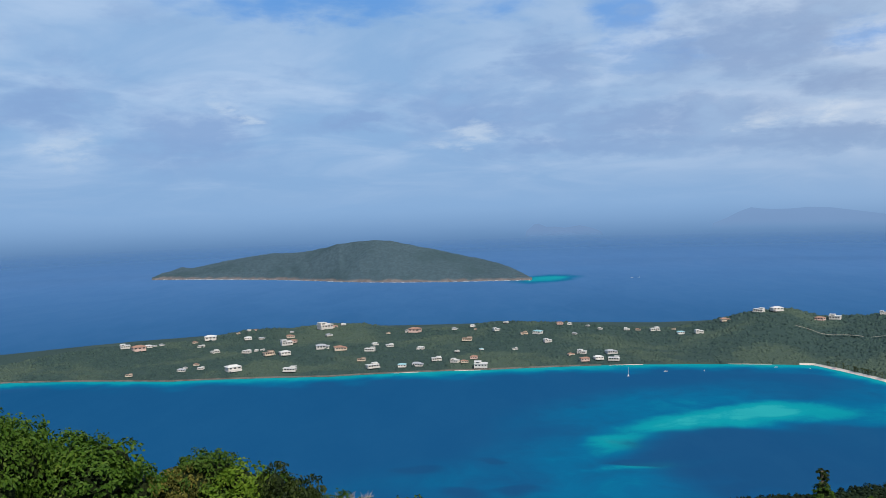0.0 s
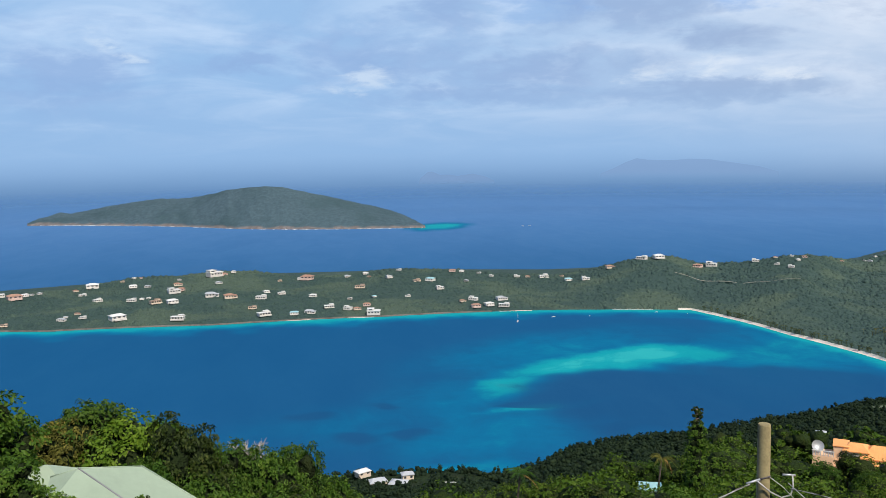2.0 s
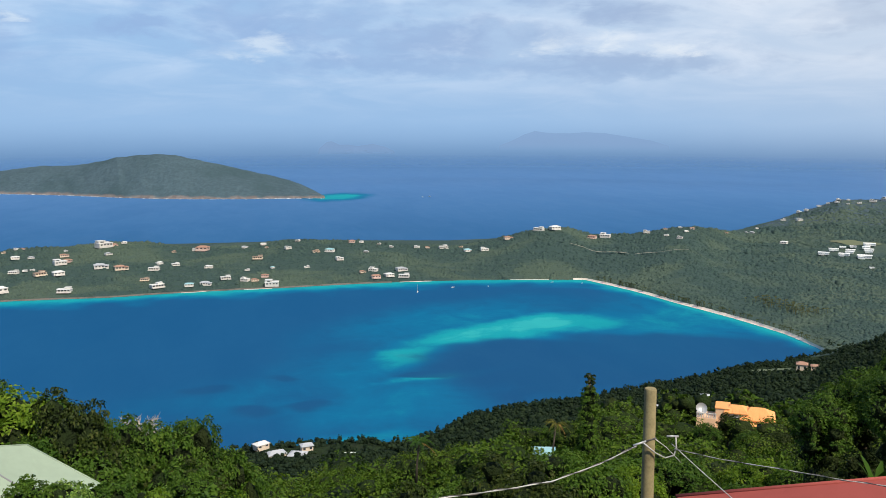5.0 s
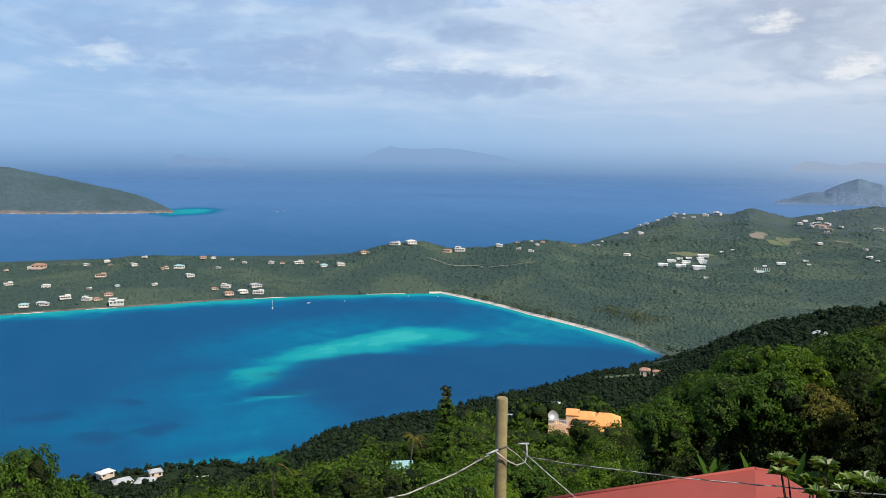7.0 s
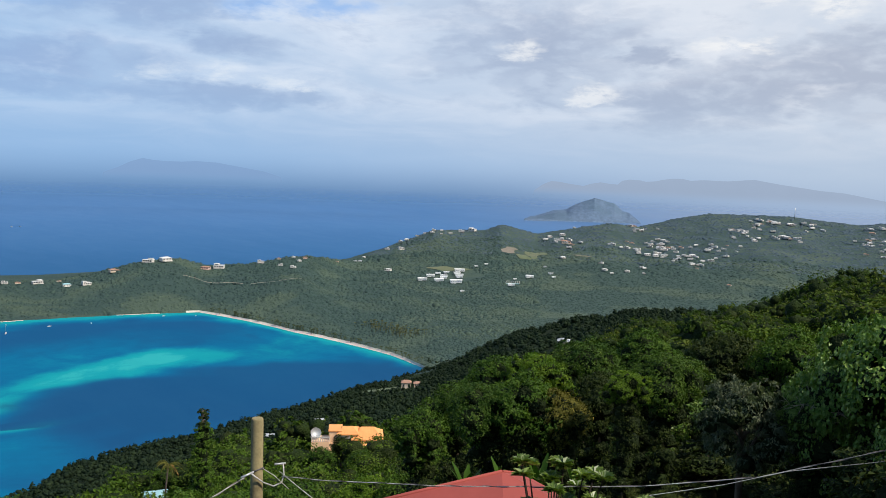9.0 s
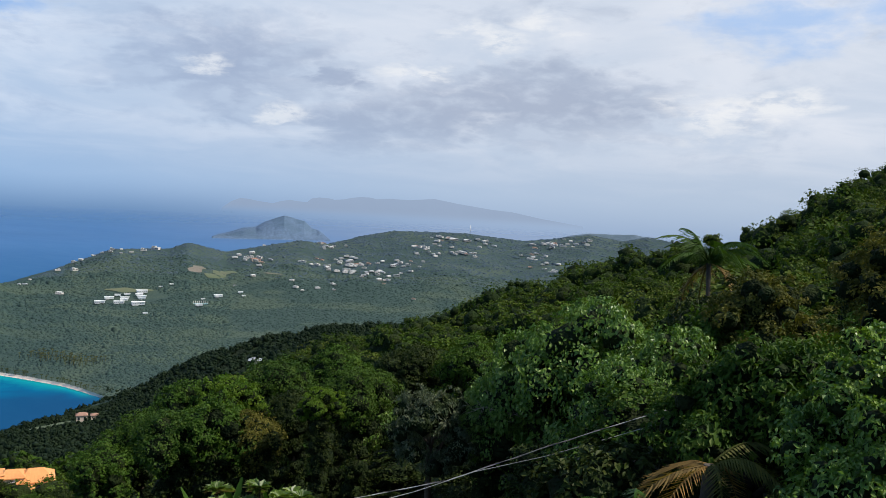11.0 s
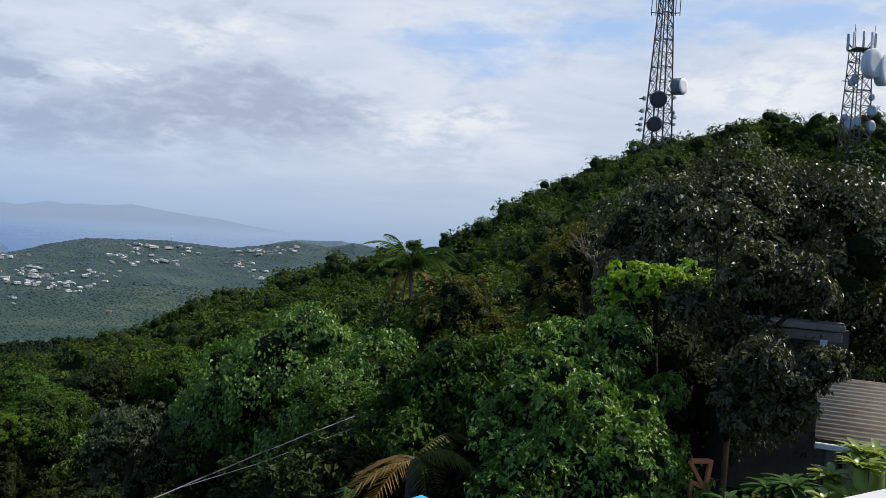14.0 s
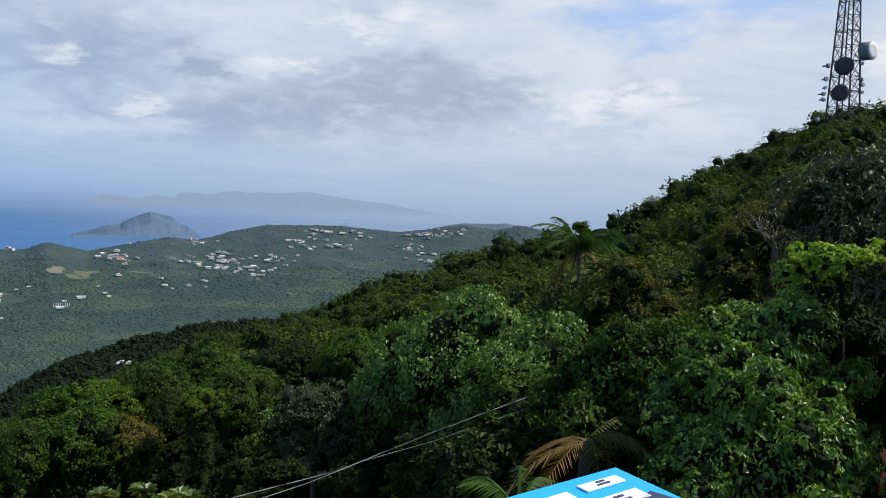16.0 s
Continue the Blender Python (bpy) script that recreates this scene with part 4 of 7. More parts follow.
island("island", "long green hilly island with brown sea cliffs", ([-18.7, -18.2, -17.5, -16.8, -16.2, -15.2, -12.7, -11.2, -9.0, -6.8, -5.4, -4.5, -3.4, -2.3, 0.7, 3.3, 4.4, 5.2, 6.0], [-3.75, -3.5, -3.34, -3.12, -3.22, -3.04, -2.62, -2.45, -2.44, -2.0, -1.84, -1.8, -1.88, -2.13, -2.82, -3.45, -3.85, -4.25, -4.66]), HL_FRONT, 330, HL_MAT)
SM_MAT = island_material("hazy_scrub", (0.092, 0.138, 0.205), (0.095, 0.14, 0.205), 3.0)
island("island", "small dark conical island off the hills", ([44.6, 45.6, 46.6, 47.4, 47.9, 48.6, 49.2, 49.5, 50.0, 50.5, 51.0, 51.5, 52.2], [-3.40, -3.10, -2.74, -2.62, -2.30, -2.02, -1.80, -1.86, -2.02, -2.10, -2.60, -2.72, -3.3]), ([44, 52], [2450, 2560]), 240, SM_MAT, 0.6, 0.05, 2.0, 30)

# the ridge's pale blue-grey is haze put into its colour
RIDGE_MAT = island_material("hazed_far_scrub", (0.125, 0.165, 0.205), (0.14, 0.17, 0.20), 3.0)
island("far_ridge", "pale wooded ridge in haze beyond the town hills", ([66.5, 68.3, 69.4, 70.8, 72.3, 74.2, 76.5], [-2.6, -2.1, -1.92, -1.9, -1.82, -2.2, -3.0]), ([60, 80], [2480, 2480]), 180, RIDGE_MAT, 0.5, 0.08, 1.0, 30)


def surf_line():
    V, F = [], []
    azs = np.arange(-18.6, 6.0, 0.1)
    for i, a in enumerate(azs):
        r = float(np.interp(a, *HL_FRONT)) + 330 * 0.5 * 0.0
        w = max(0.0, math.sin(a * 9.0) + 0.7 * math.sin(a * 23.0) - 0.2) * 4.5 + 0.05
        tp = min(1.0, max(0.02, min(a + 18.7, 6.0 - a) / 2.97)) ** 0.6
        r = r + 330 * (0.5 - 0.5 * tp) - 165 * (1 - tp) + 2.0
        V += [(*at(a, r - w), 0.25), (*at(a, r + 3), 0.5)]
        if i:
            F.append((2 * i - 2, 2 * i - 1, 2 * i + 1, 2 * i))
    tagged(new("surf", mesh_from("surf", V, F, SURF)), "white surf breaking along the island's cliffs", "surf", kind="stuff")


surf_line()
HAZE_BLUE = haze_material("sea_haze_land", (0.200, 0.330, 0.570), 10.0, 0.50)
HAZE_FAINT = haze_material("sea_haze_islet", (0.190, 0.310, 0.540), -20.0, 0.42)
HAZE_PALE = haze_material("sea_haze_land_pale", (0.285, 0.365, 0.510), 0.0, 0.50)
FARTHEST = ([-30, 100], [4800, 4800])
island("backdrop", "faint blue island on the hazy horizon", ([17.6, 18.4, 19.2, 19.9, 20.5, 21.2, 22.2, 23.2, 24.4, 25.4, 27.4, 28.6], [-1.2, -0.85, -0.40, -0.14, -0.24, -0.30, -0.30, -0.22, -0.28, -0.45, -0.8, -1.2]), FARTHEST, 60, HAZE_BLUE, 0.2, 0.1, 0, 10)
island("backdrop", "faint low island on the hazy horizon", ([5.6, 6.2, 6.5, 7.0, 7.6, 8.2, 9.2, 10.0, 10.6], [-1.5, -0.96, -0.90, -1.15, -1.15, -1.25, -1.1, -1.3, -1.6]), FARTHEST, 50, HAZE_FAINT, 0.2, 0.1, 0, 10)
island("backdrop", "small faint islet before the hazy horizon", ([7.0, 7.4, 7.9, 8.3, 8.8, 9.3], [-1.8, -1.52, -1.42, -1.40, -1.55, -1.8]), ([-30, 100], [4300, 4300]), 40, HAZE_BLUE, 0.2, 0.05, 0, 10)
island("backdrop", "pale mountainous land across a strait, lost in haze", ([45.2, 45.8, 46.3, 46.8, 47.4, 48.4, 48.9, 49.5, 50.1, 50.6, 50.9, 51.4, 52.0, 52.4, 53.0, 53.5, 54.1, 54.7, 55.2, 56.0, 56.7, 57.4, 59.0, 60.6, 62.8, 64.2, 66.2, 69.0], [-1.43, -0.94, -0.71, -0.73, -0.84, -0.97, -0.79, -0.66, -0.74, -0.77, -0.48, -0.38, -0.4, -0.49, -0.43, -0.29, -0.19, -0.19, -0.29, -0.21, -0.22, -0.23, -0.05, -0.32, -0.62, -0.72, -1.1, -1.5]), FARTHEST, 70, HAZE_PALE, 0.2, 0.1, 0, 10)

# ---- woods ----


def dome_template():
    ang = np.arange(5) * 2 * math.pi / 5
    V = np.concatenate([np.stack([np.cos(ang), np.sin(ang), np.zeros(5) - 0.25], 1), np.stack([0.72 * np.cos(ang + 0.6), 0.72 * np.sin(ang + 0.6), np.zeros(5) + 0.55], 1), [[0, 0, 0.95]]])
    F = []
    for i in range(5):
        j = (i + 1) % 5
        F += [(i, j, 5 + i), (j, 5 + j, 5 + i), (5 + i, 5 + j, 10)]
    return V, np.array(F)


def scatter(V, F, P, S, name, mat, jitter=0.18, smooth=False):
    """One mesh of many copies of a template, each turned, sized and shaken."""
    n, m = len(P), len(V)
    a = rng.uniform(0, 6.28, n)
    c, s = np.cos(a)[:, None], np.sin(a)[:, None]
    X = (V[None, :, 0] * c - V[None, :, 1] * s) * S[:, :1]
    Y = (V[None, :, 0] * s + V[None, :, 1] * c) * S[:, :1]
    Z = V[None, :, 2] * S[:, 1:2]
    W = np.stack([X, Y, Z], -1) * (1 + jitter * rng.normal(size=(n, m, 1))) + P[:, None, :]
    T = (F[None] + (np.arange(n) * m)[:, None, None]).reshape(-1, 3)
    return W.reshape(-1, 3), T


def far_woods(label, mat, a0, a1, r0, r1, n, size, flat=1.0):
    V, F = dome_template()
    az = radians(1) * rng.uniform(a0, a1, n)
    r = np.exp(rng.uniform(math.log(r0), math.log(r1), n))
    x, y = r * np.sin(az), r * np.cos(az)
    deg = np.degrees(az)
    z = land(x, y)
    keep = (z > 0.6) & (r > np.where(deg < 38.5, tab(SHORE, deg) + np.where(deg > 23, 6.5, 2.5), 600)) & (r < tab(RIDGE, deg) + 30)
    for px, py, pr in CLEARINGS:
        keep &= np.hypot(x - px, y - py) > pr
    x, y, z, r = x[keep], y[keep], z[keep], r[keep]
    s = np.clip(r * 0.0019, 1.3, 4.0) * size * np.exp(rng.normal(size=len(r)) * 0.28)
    v, f = scatter(V, F, np.stack([x, y, z - 0.2], 1), np.stack([s, s * flat * rng.uniform(0.40, 0.85, len(r))], 1), "woods", mat, 0.16)
    return tagged(new("woods", mesh_from("woods", v, f, mat, True)), label, "forest", kind="stuff")


def mid_woods(name, r0, r1, a0, a1, n, leaf, mat, size, label, beyond=None, blade=0.30, up=0.0, inner=None, vary=0.27):
    """Forest crowns with leaf tufts, too many to count."""
    out_v, out_f, out_c, out_t, k = [], [], [], [], 0
    az = rng.uniform(a0, a1, n)
    r = np.sqrt(rng.uniform(r0 ** 2, r1 ** 2, n))
    x, y = r * np.sin(np.radians(az)), r * np.cos(np.radians(az))
    z = land(x, y)
    keep = (z > 1.0) & (r < np.where(az < 38.5, tab(NEAR_SHORE, az) - 1, 700))
    if beyond is not None:
        keep &= beyond(az, r)
    for px, py, pr in CLEARINGS:
        keep &= np.hypot(x - px, y - py) > pr
    x, y, z, r = x[keep], y[keep], z[keep], r[keep]
    which = rng.integers(0, 6, len(x))
    for t in range(6):
        lob = [(*(rng.uniform(-0.55, 0.55, 2)), rng.uniform(0.35, 0.85), rng.uniform(0.26, 0.46)) for _ in range(9 if leaf > 100 else 4)]
        V, F, C, Q = crown(lob, leaf, blade, blade * 0.66, 0.74 if leaf > 400 else 0.84, 2 if leaf > 400 else 1, 0.2, 0.4, 9 if leaf > 100 else 4, 0.42)
        q = which == t
        s = size * np.exp(np.clip(rng.normal(size=q.sum()), -2.0, 1.2) * vary)
        hgt = s * rng.uniform(0.8, 1.25, q.sum())
        v, f = scatter(V, F, np.stack([x[q], y[q], z[q] + tree_height(r[q]) * rng.uniform(0.5, 1.06, q.sum()) + up - hgt * 1.15], 1), np.stack([s, hgt], 1), name, mat, 0.0)
        out_v.append(v), out_f.append(f + k), out_c.append(np.tile(C, q.sum())), out_t.append((rng.uniform(0, 1, q.sum())[:, None] + 0.35 * Q[None]).ravel())
        k += len(v)
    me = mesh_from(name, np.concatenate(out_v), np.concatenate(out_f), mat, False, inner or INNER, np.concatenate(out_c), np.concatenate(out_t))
    return tagged(new(name, me), label, "forest", kind="stuff")


CLEARINGS = [(70, 107.5, 6.8), (64, 98, 3.5), (68, 101, 4), (58, 90, 3.5), (66, 100, 5), (62, 101, 4), (38.5, 101, 3.6), (275, 364, 9), (233, 212, 6), (15, 359, 7), (25, 358, 8), (28, 364, 6), (9, 368, 5), (45, 348, 7), (24, 350, 5), (149, 280, 4.5), (174, 284, 4.5), (-9, 36, 5.5), (13.4, 15.5, 5.0), (700, 845, 34), (735, 850, 26), (775, 790, 14), (800, 792, 10)]
for tab_ in (WEST_VILLAS, WEST_VILLAS_BACK, MID_VILLAS, MID_VILLAS_BACK, EAST_VILLAS, HILL_VILLAS, CAMPUS, TOWN_MARKS):
    CLEARINGS += [(x - 0.006 * w * x, y - 0.006 * w * y, 0.42 * w + 0.5) for x, y, w in tab_]

# fields and bare ground on the far hill, laid on the ground
def ground_patch(name, cx, cy, a, b, turn, mat, label, lift=0.7):
    n = 22
    V, F = [], []
    for i in range(n + 1):
        for j in range(9):
            u, v = (i / n * 2 - 1), (j / 8 * 2 - 1)
            w = math.sqrt(max(0.0, 1 - u * u)) * (1 + 0.25 * math.sin(u * 7.0 + cx))
            c, s = math.cos(radians(turn)), math.sin(radians(turn))
            x, y = cx + a * u * c - b * v * w * s, cy + a * u * s + b * v * w * c
            V.append((x, y, ground_z(x, y) + lift))
            if i and j:
                k = i * 9 + j
                F.append((k - 10, k - 9, k, k - 1))
    CLEARINGS.extend((V[q][0], V[q][1], 6.0) for q in range(0, len(V), 5))
    return tagged(new(name, mesh_from(name, V, F, mat)), label, "ground", kind="structure")


ground_patch("field", 948, 938, 62, 15, 28, FIELD, "pale green mown field on the far hillside")
ground_patch("field", 921, 962, 30, 9, 30, EARTH, "patch of bare earth beside a field", 1.0)
ground_patch("field", 738, 888, 30, 9, -40, FIELD, "strip of pale grass behind white buildings")
ground_patch("field", 1010, 890, 15, 7, -40, EARTH, "cleared building plots on the far hill")
ground_patch("field", 270, 380, 10, 6, -40, FIELD, "small lawn among dark trees")

far_woods("dense low green tropical forest on the bay's far shore", WOODS, -34, 46, 600, 1300, 64000, 0.95, 1.2)
far_woods("green forest filling the inland valley", HILL_WOODS, 36, 78, 640, 1420, 44000, 0.95, 0.75)
# flattened crowns and blue-grey colour stand for haze on the town hills
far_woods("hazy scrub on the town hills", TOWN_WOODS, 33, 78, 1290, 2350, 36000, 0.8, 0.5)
FOREST = leafy("forest_leaf", ((0.024, 0.055, 0.008), (0.036, 0.078, 0.010), (0.052, 0.100, 0.014), (0.080, 0.119, 0.023)), 0.6, 0.18, 0.06)
# leaf colours darkened to paint the shade lying on the headland
SHADY = leafy("shaded_headland_leaf", ((0.009, 0.018, 0.012), (0.014, 0.027, 0.016), (0.021, 0.037, 0.020)), 0.65, 0.15, 0.06)
mid_woods("headland_woods", 215, 640, -16, 62, 11000, 16, SHADY, 3.3, "forest on a headland by the bay, shade painted into its dark green", lambda a, r: r > tab(CREST, a) + 20, 0.26, 0.0, SHADY)
# copy of the forest leaf; the right slope's light is put into its colours
RIGHT_FOREST = leafy("right_forest_leaf", ((0.027, 0.058, 0.007), (0.041, 0.080, 0.009), (0.061, 0.103, 0.015), (0.105, 0.131, 0.026)), 0.6, 0.18, 0.08)
mid_woods("hillside_woods", 64, 125, 45, 108, 230, 1250, RIGHT_FOREST, 5.6, "forest covering the steep hillside, its light put into the leaf tones", lambda a, r: r < tab(CREST, a) + 15, 0.066, -0.3, vary=0.40)
mid_woods("hillside_woods", 125, 260, 45, 108, 900, 340, RIGHT_FOREST, 4.4, "forest covering the upper hillside, its light put into the leaf tones", lambda a, r: r < tab(CREST, a) + 22, 0.10, 0.7)
mid_woods("hillside_woods", 78, 150, 82, 108, 330, 800, RIGHT_FOREST, 3.5, "forest along the hill's crest, its light put into the leaf tones", lambda a, r: r < tab(CREST, a) + 12, 0.060, 0.5)
mid_woods("hillside_woods", 64, 125, -32, 46, 260, 1250, FOREST, 5.6, "thick green forest covering the hillside", lambda a, r: r < tab(CREST, a) + 15, 0.066, -0.6, vary=0.40)
mid_woods("hillside_woods", 125, 260, -32, 46, 1300, 200, FOREST, 4.4, "thick green forest covering the upper hillside", lambda a, r: r < tab(CREST, a) + 22, 0.15, 0.0)


PALM_FAR = leafy("dull_palm_leaf", ((0.075, 0.10, 0.055), (0.13, 0.135, 0.08), (0.20, 0.18, 0.115)), 0.7, 0.25, 0.1)


def palm_grove(places, label):
    """Many thin palms behind the beach, too far to count: a trunk and a tuft of blades each."""
    V, F = [], []
    for x, y in places:
        z, h, k = ground_z(x, y), rng.uniform(3.4, 5.4), len(V)
        for q, w in ((-0.5, 0.20), (h, 0.13)):
            V += [(x + w * math.cos(a), y + w * math.sin(a), z + q) for a in (0.0, 2.1, 4.2)]
        for i in range(3):
            j = (i + 1) % 3
            F += [(k + i, k + j, k + 3 + j), (k + i, k + 3 + j, k + 3 + i)]
        for i in range(8):
            a, k = 6.28 * i / 8 + rng.uniform(-0.3, 0.3), len(V)
            dx, dy, fl = math.cos(a), math.sin(a), rng.uniform(0.9, 1.5)
            V += [(x, y, z + h), (x + dx * fl * 0.5 - dy * 0.22, y + dy * fl * 0.5 + dx * 0.22, z + h + 0.25), (x + dx * fl, y + dy * fl, z + h - 0.35), (x + dx * fl * 0.5 + dy * 0.22, y + dy * fl * 0.5 - dx * 0.22, z + h + 0.2)]
            F += [(k, k + 1, k + 2), (k, k + 2, k + 3)]
    return tagged(new("palm_grove", mesh_from("palm_grove", V, F, PALM_FAR, False)), label, "palms", kind="stuff")


def grove_places(cx, cy, along, across, turn, n):
    c, s = math.cos(radians(turn)), math.sin(radians(turn))
    for u, v in zip(rng.uniform(-along, along, n), rng.uniform(-across, across, n)):
        yield cx + u * c - v * s, cy + u * s + v * c


def beach_places(a0, a1, n):
    for a in rng.uniform(a0, a1, n):
        if math.sin(a * 5.1) + 0.6 * math.sin(a * 13.0) > -0.7:
            yield at(a, float(tab(SHORE, a)) + rng.uniform(2.2, 8.0))


palm_grove(grove_places(440, 606, 34, 13, 100, 110), "grove of thin brownish coconut palms behind the beach")
palm_grove(beach_places(24.0, 38.2, 230), "row of coconut palms along the top of the beach")

# ---- villas ----


def window(c, s, parent):
    return part("window", box(c, s), GLASS_DARK, parent)


def villa(kind, wall, roof, label, group="villas on the hills"):
    """A house 10 m wide; its front looks to -y."""
    t = thing("villa", Matrix(), label, "house", group)
    if kind == "flat":
        part("wall", box((0, 0, 0.6), (10, 7, 5.2), bevel=0.08), wall, t)
        part("wall", box((-2.2, 0.5, 4.4), (5, 5, 2.4), bevel=0.08), wall, t)
        part("roof", box((0, 0, 3.3), (10.6, 7.6, 0.3), bevel=0.05), roof, t)
        part("roof", box((-2.2, 0.5, 5.7), (5.6, 5.6, 0.3), bevel=0.05), roof, t)
        for x in (-3.4, -1.0, 1.4, 3.6):
            window((x, -3.52, 1.7), (1.3, 0.12, 1.5), t)
        window((-2.2, -2.02, 4.5), (2.4, 0.12, 1.2), t)
    elif kind == "hip":
        part("wall", box((0, 0, 0.4), (10, 7, 5.2), bevel=0.06), wall, t)
        r = part("roof", hip_roof(10, 7, 2.1), roof, t)
        r.location = (0, 0, 3.1)
        for x in (-3.3, 0.0, 3.3):
            window((x, -3.52, 1.6), (1.7, 0.12, 1.5), t)
        window((5.02, 0, 1.6), (0.12, 2.0, 1.3), t)
        part("terrace", box((0, -4.8, -0.9), (8.5, 2.8, 1.6), bevel=0.05), wall, t)
    elif kind == "long":
        part("wall", box((0, 0.6, 0.4), (10, 4.6, 4.4), bevel=0.05), wall, t)
        part("roof", box((0, 0.2, 2.75), (10.8, 6.0, 0.35), bevel=0.05), roof, t)
        part("wall", box((2.4, 1.2, 3.7), (4.2, 3.4, 1.8), bevel=0.05), wall, t)
        part("roof", box((2.4, 1.2, 4.75), (4.8, 4.0, 0.3), bevel=0.05), roof, t)
        for x in (-4.6, -2.3, 0.0, 2.3, 4.6):
            part("column", box((x, -2.5, 0.8), (0.35, 0.35, 3.6)), wall, t)
        for x in (-3.4, -1.1, 1.2, 3.5):
            window((x, -1.74, 1.2), (1.5, 0.12, 1.7), t)
        part("terrace", box((0, -2.4, -0.9), (10.4, 2.6, 1.2), bevel=0.05), wall, t)
    else:
        part("wall", box((-1.2, 0, 0.4), (7.4, 6, 4.6), bevel=0.05), wall, t)
        part("wall", box((3.4, -0.8, 0.0), (3.4, 5, 3.6), bevel=0.05), wall, t)
        r = part("roof", hip_roof(7.4, 6, 1.8), roof, t)
        r.location = (-1.2, 0, 2.8)
        r = part("roof", hip_roof(3.4, 5, 1.1, ridge=0.1), roof, t)
        r.location = (3.4, -0.8, 1.9)
        for x in (-3.4, -1.2, 1.0):
            window((x, -3.02, 1.3), (1.3, 0.12, 1.5), t)
        window((3.4, -3.32, 0.6), (1.7, 0.12, 1.3), t)
    return t


PROTOS = [
    villa("flat", WHITE, PALE_ROOF, "white flat-roofed villa of two storeys among trees"),
    villa("hip", WHITE, PALE_ROOF, "white villa with a pale hipped roof among trees"),
    villa("long", WHITE, PALE_ROOF, "long low white villa with a columned terrace among trees"),
    villa("wing", WHITE, GREY_ROOF, "white villa with grey hipped roofs among trees"),
    villa("wing", CREAM, TERRA, "cream villa with terracotta hipped roofs among trees"),
    villa("hip", PINK, TERRA, "pink villa with a terracotta hipped roof among trees"),
    villa("hip", WHITE, TEAL, "white villa with a pale teal roof among trees"),
    villa("long", CREAM, BROWN, "long cream house with a brown roof among trees"),
]
MIX = {"west": (0, 3, 2, 7, 1, 4, 2, 5, 3, 1), "mid": (2, 0, 3, 4, 6, 1, 0, 7, 5, 2), "east": (0, 4, 2, 1, 5, 0), "hill": (0, 2, 1, 0, 3), "town": (0, 1, 2, 2, 1, 3, 0, 4)}
pick = random.Random(5)


def put_villa(p, x, y, w, tall=1.0, turn=None, lift=0.0):
    face = math.degrees(math.atan2(-x, y)) if turn is None else turn
    k = w / 10.0
    m = pose(x, y, ground_z(x, y) + 1.0 * k + 0.7 + lift, 0, 0, face + (pick.uniform(-30, 30) if turn is None else 0)) @ Matrix.Diagonal((k, k, k * tall, 1))
    return copy_thing(p, m)


for table, mixed in ((WEST_VILLAS, "west"), (WEST_VILLAS_BACK, "west"), (MID_VILLAS, "mid"), (MID_VILLAS_BACK, "mid"), (EAST_VILLAS, "east"), (HILL_VILLAS, "hill"), (TOWN_MARKS, "town")):
    for i, (x, y, w) in enumerate(table):
        put_villa(PROTOS[MIX[mixed][(i * 7 + len(table)) % len(MIX[mixed])]], x, y, max(w, 5.5) * 0.78, 0.62)

# the town: small houses spread over the far hills
QUARTERS = ((47.4, 1500, 8), (51.3, 1508, 8), (52.3, 1772, 9), (54.5, 1448, 16), (55.6, 1376, 9), (57.1, 1500, 12), (58.8, 1748, 14), (59.7, 1924, 12), (60.9, 1664, 10), (62.0, 1936, 12), (65.4, 1748, 9), (66.4, 1576, 8), (66.3, 1980, 9), (67.9, 2092, 8), (68.9, 2004, 5), (53.0, 1560, 10), (53.7, 1468, 10), (52.0, 1280, 2), (50.6, 1185, 2))
for i, (qa, qr) in enumerate((a, r) for a, r, n in QUARTERS for _ in range(n)):
    for _ in range(40):
        a, r = pick.gauss(qa, 0.75), pick.gauss(qr, 45)
        if 46 < a < 72 and r < float(tab(RIDGE, a)) - 8:
            x, y = at(a, r)
            if 9 < ground_z(x, y):
                break
    put_villa(PROTOS[MIX["town"][i % 8]], x, y, pick.uniform(6.5, 12.5) * r / 1900, 0.55, lift=1.0)


def campus_hall(wall, roof):
    t = thing("school_hall", Matrix(), "long white institutional building with a pale flat roof", "building", "white campus in the valley")
    part("wall", box((0, 0, 0.9), (10, 4.2, 2.4), bevel=0.04), wall, t)
    part("roof", box((0, 0, 2.35), (10.8, 5.4, 0.5), bevel=0.06), roof, t)
    part("wall", box((-2.0, -2.6, 0.2), (4.6, 1.6, 2.2), bevel=0.04), wall, t)
    part("roof", box((-2.0, -2.7, 1.42), (5.0, 2.0, 0.24), bevel=0.04), roof, t)
    for x in np.linspace(-3.8, 3.8, 5):
        window((x, -3.42 if x < 0.2 else -2.13, 0.9), (0.45, 0.1, 0.4), t)
    return t


HALL = campus_hall(BRIGHT_ROOF, BRIGHT_ROOF)
for i, (x, y, w) in enumerate(CAMPUS):
    k = max(w, 6) / 12.5
    copy_thing(HALL, pose(x, y, ground_z(x, y) + 2.0, 0, 0, -40 + pick.uniform(-6, 6)) @ Matrix.Diagonal((k, k, k * 0.85, 1)))


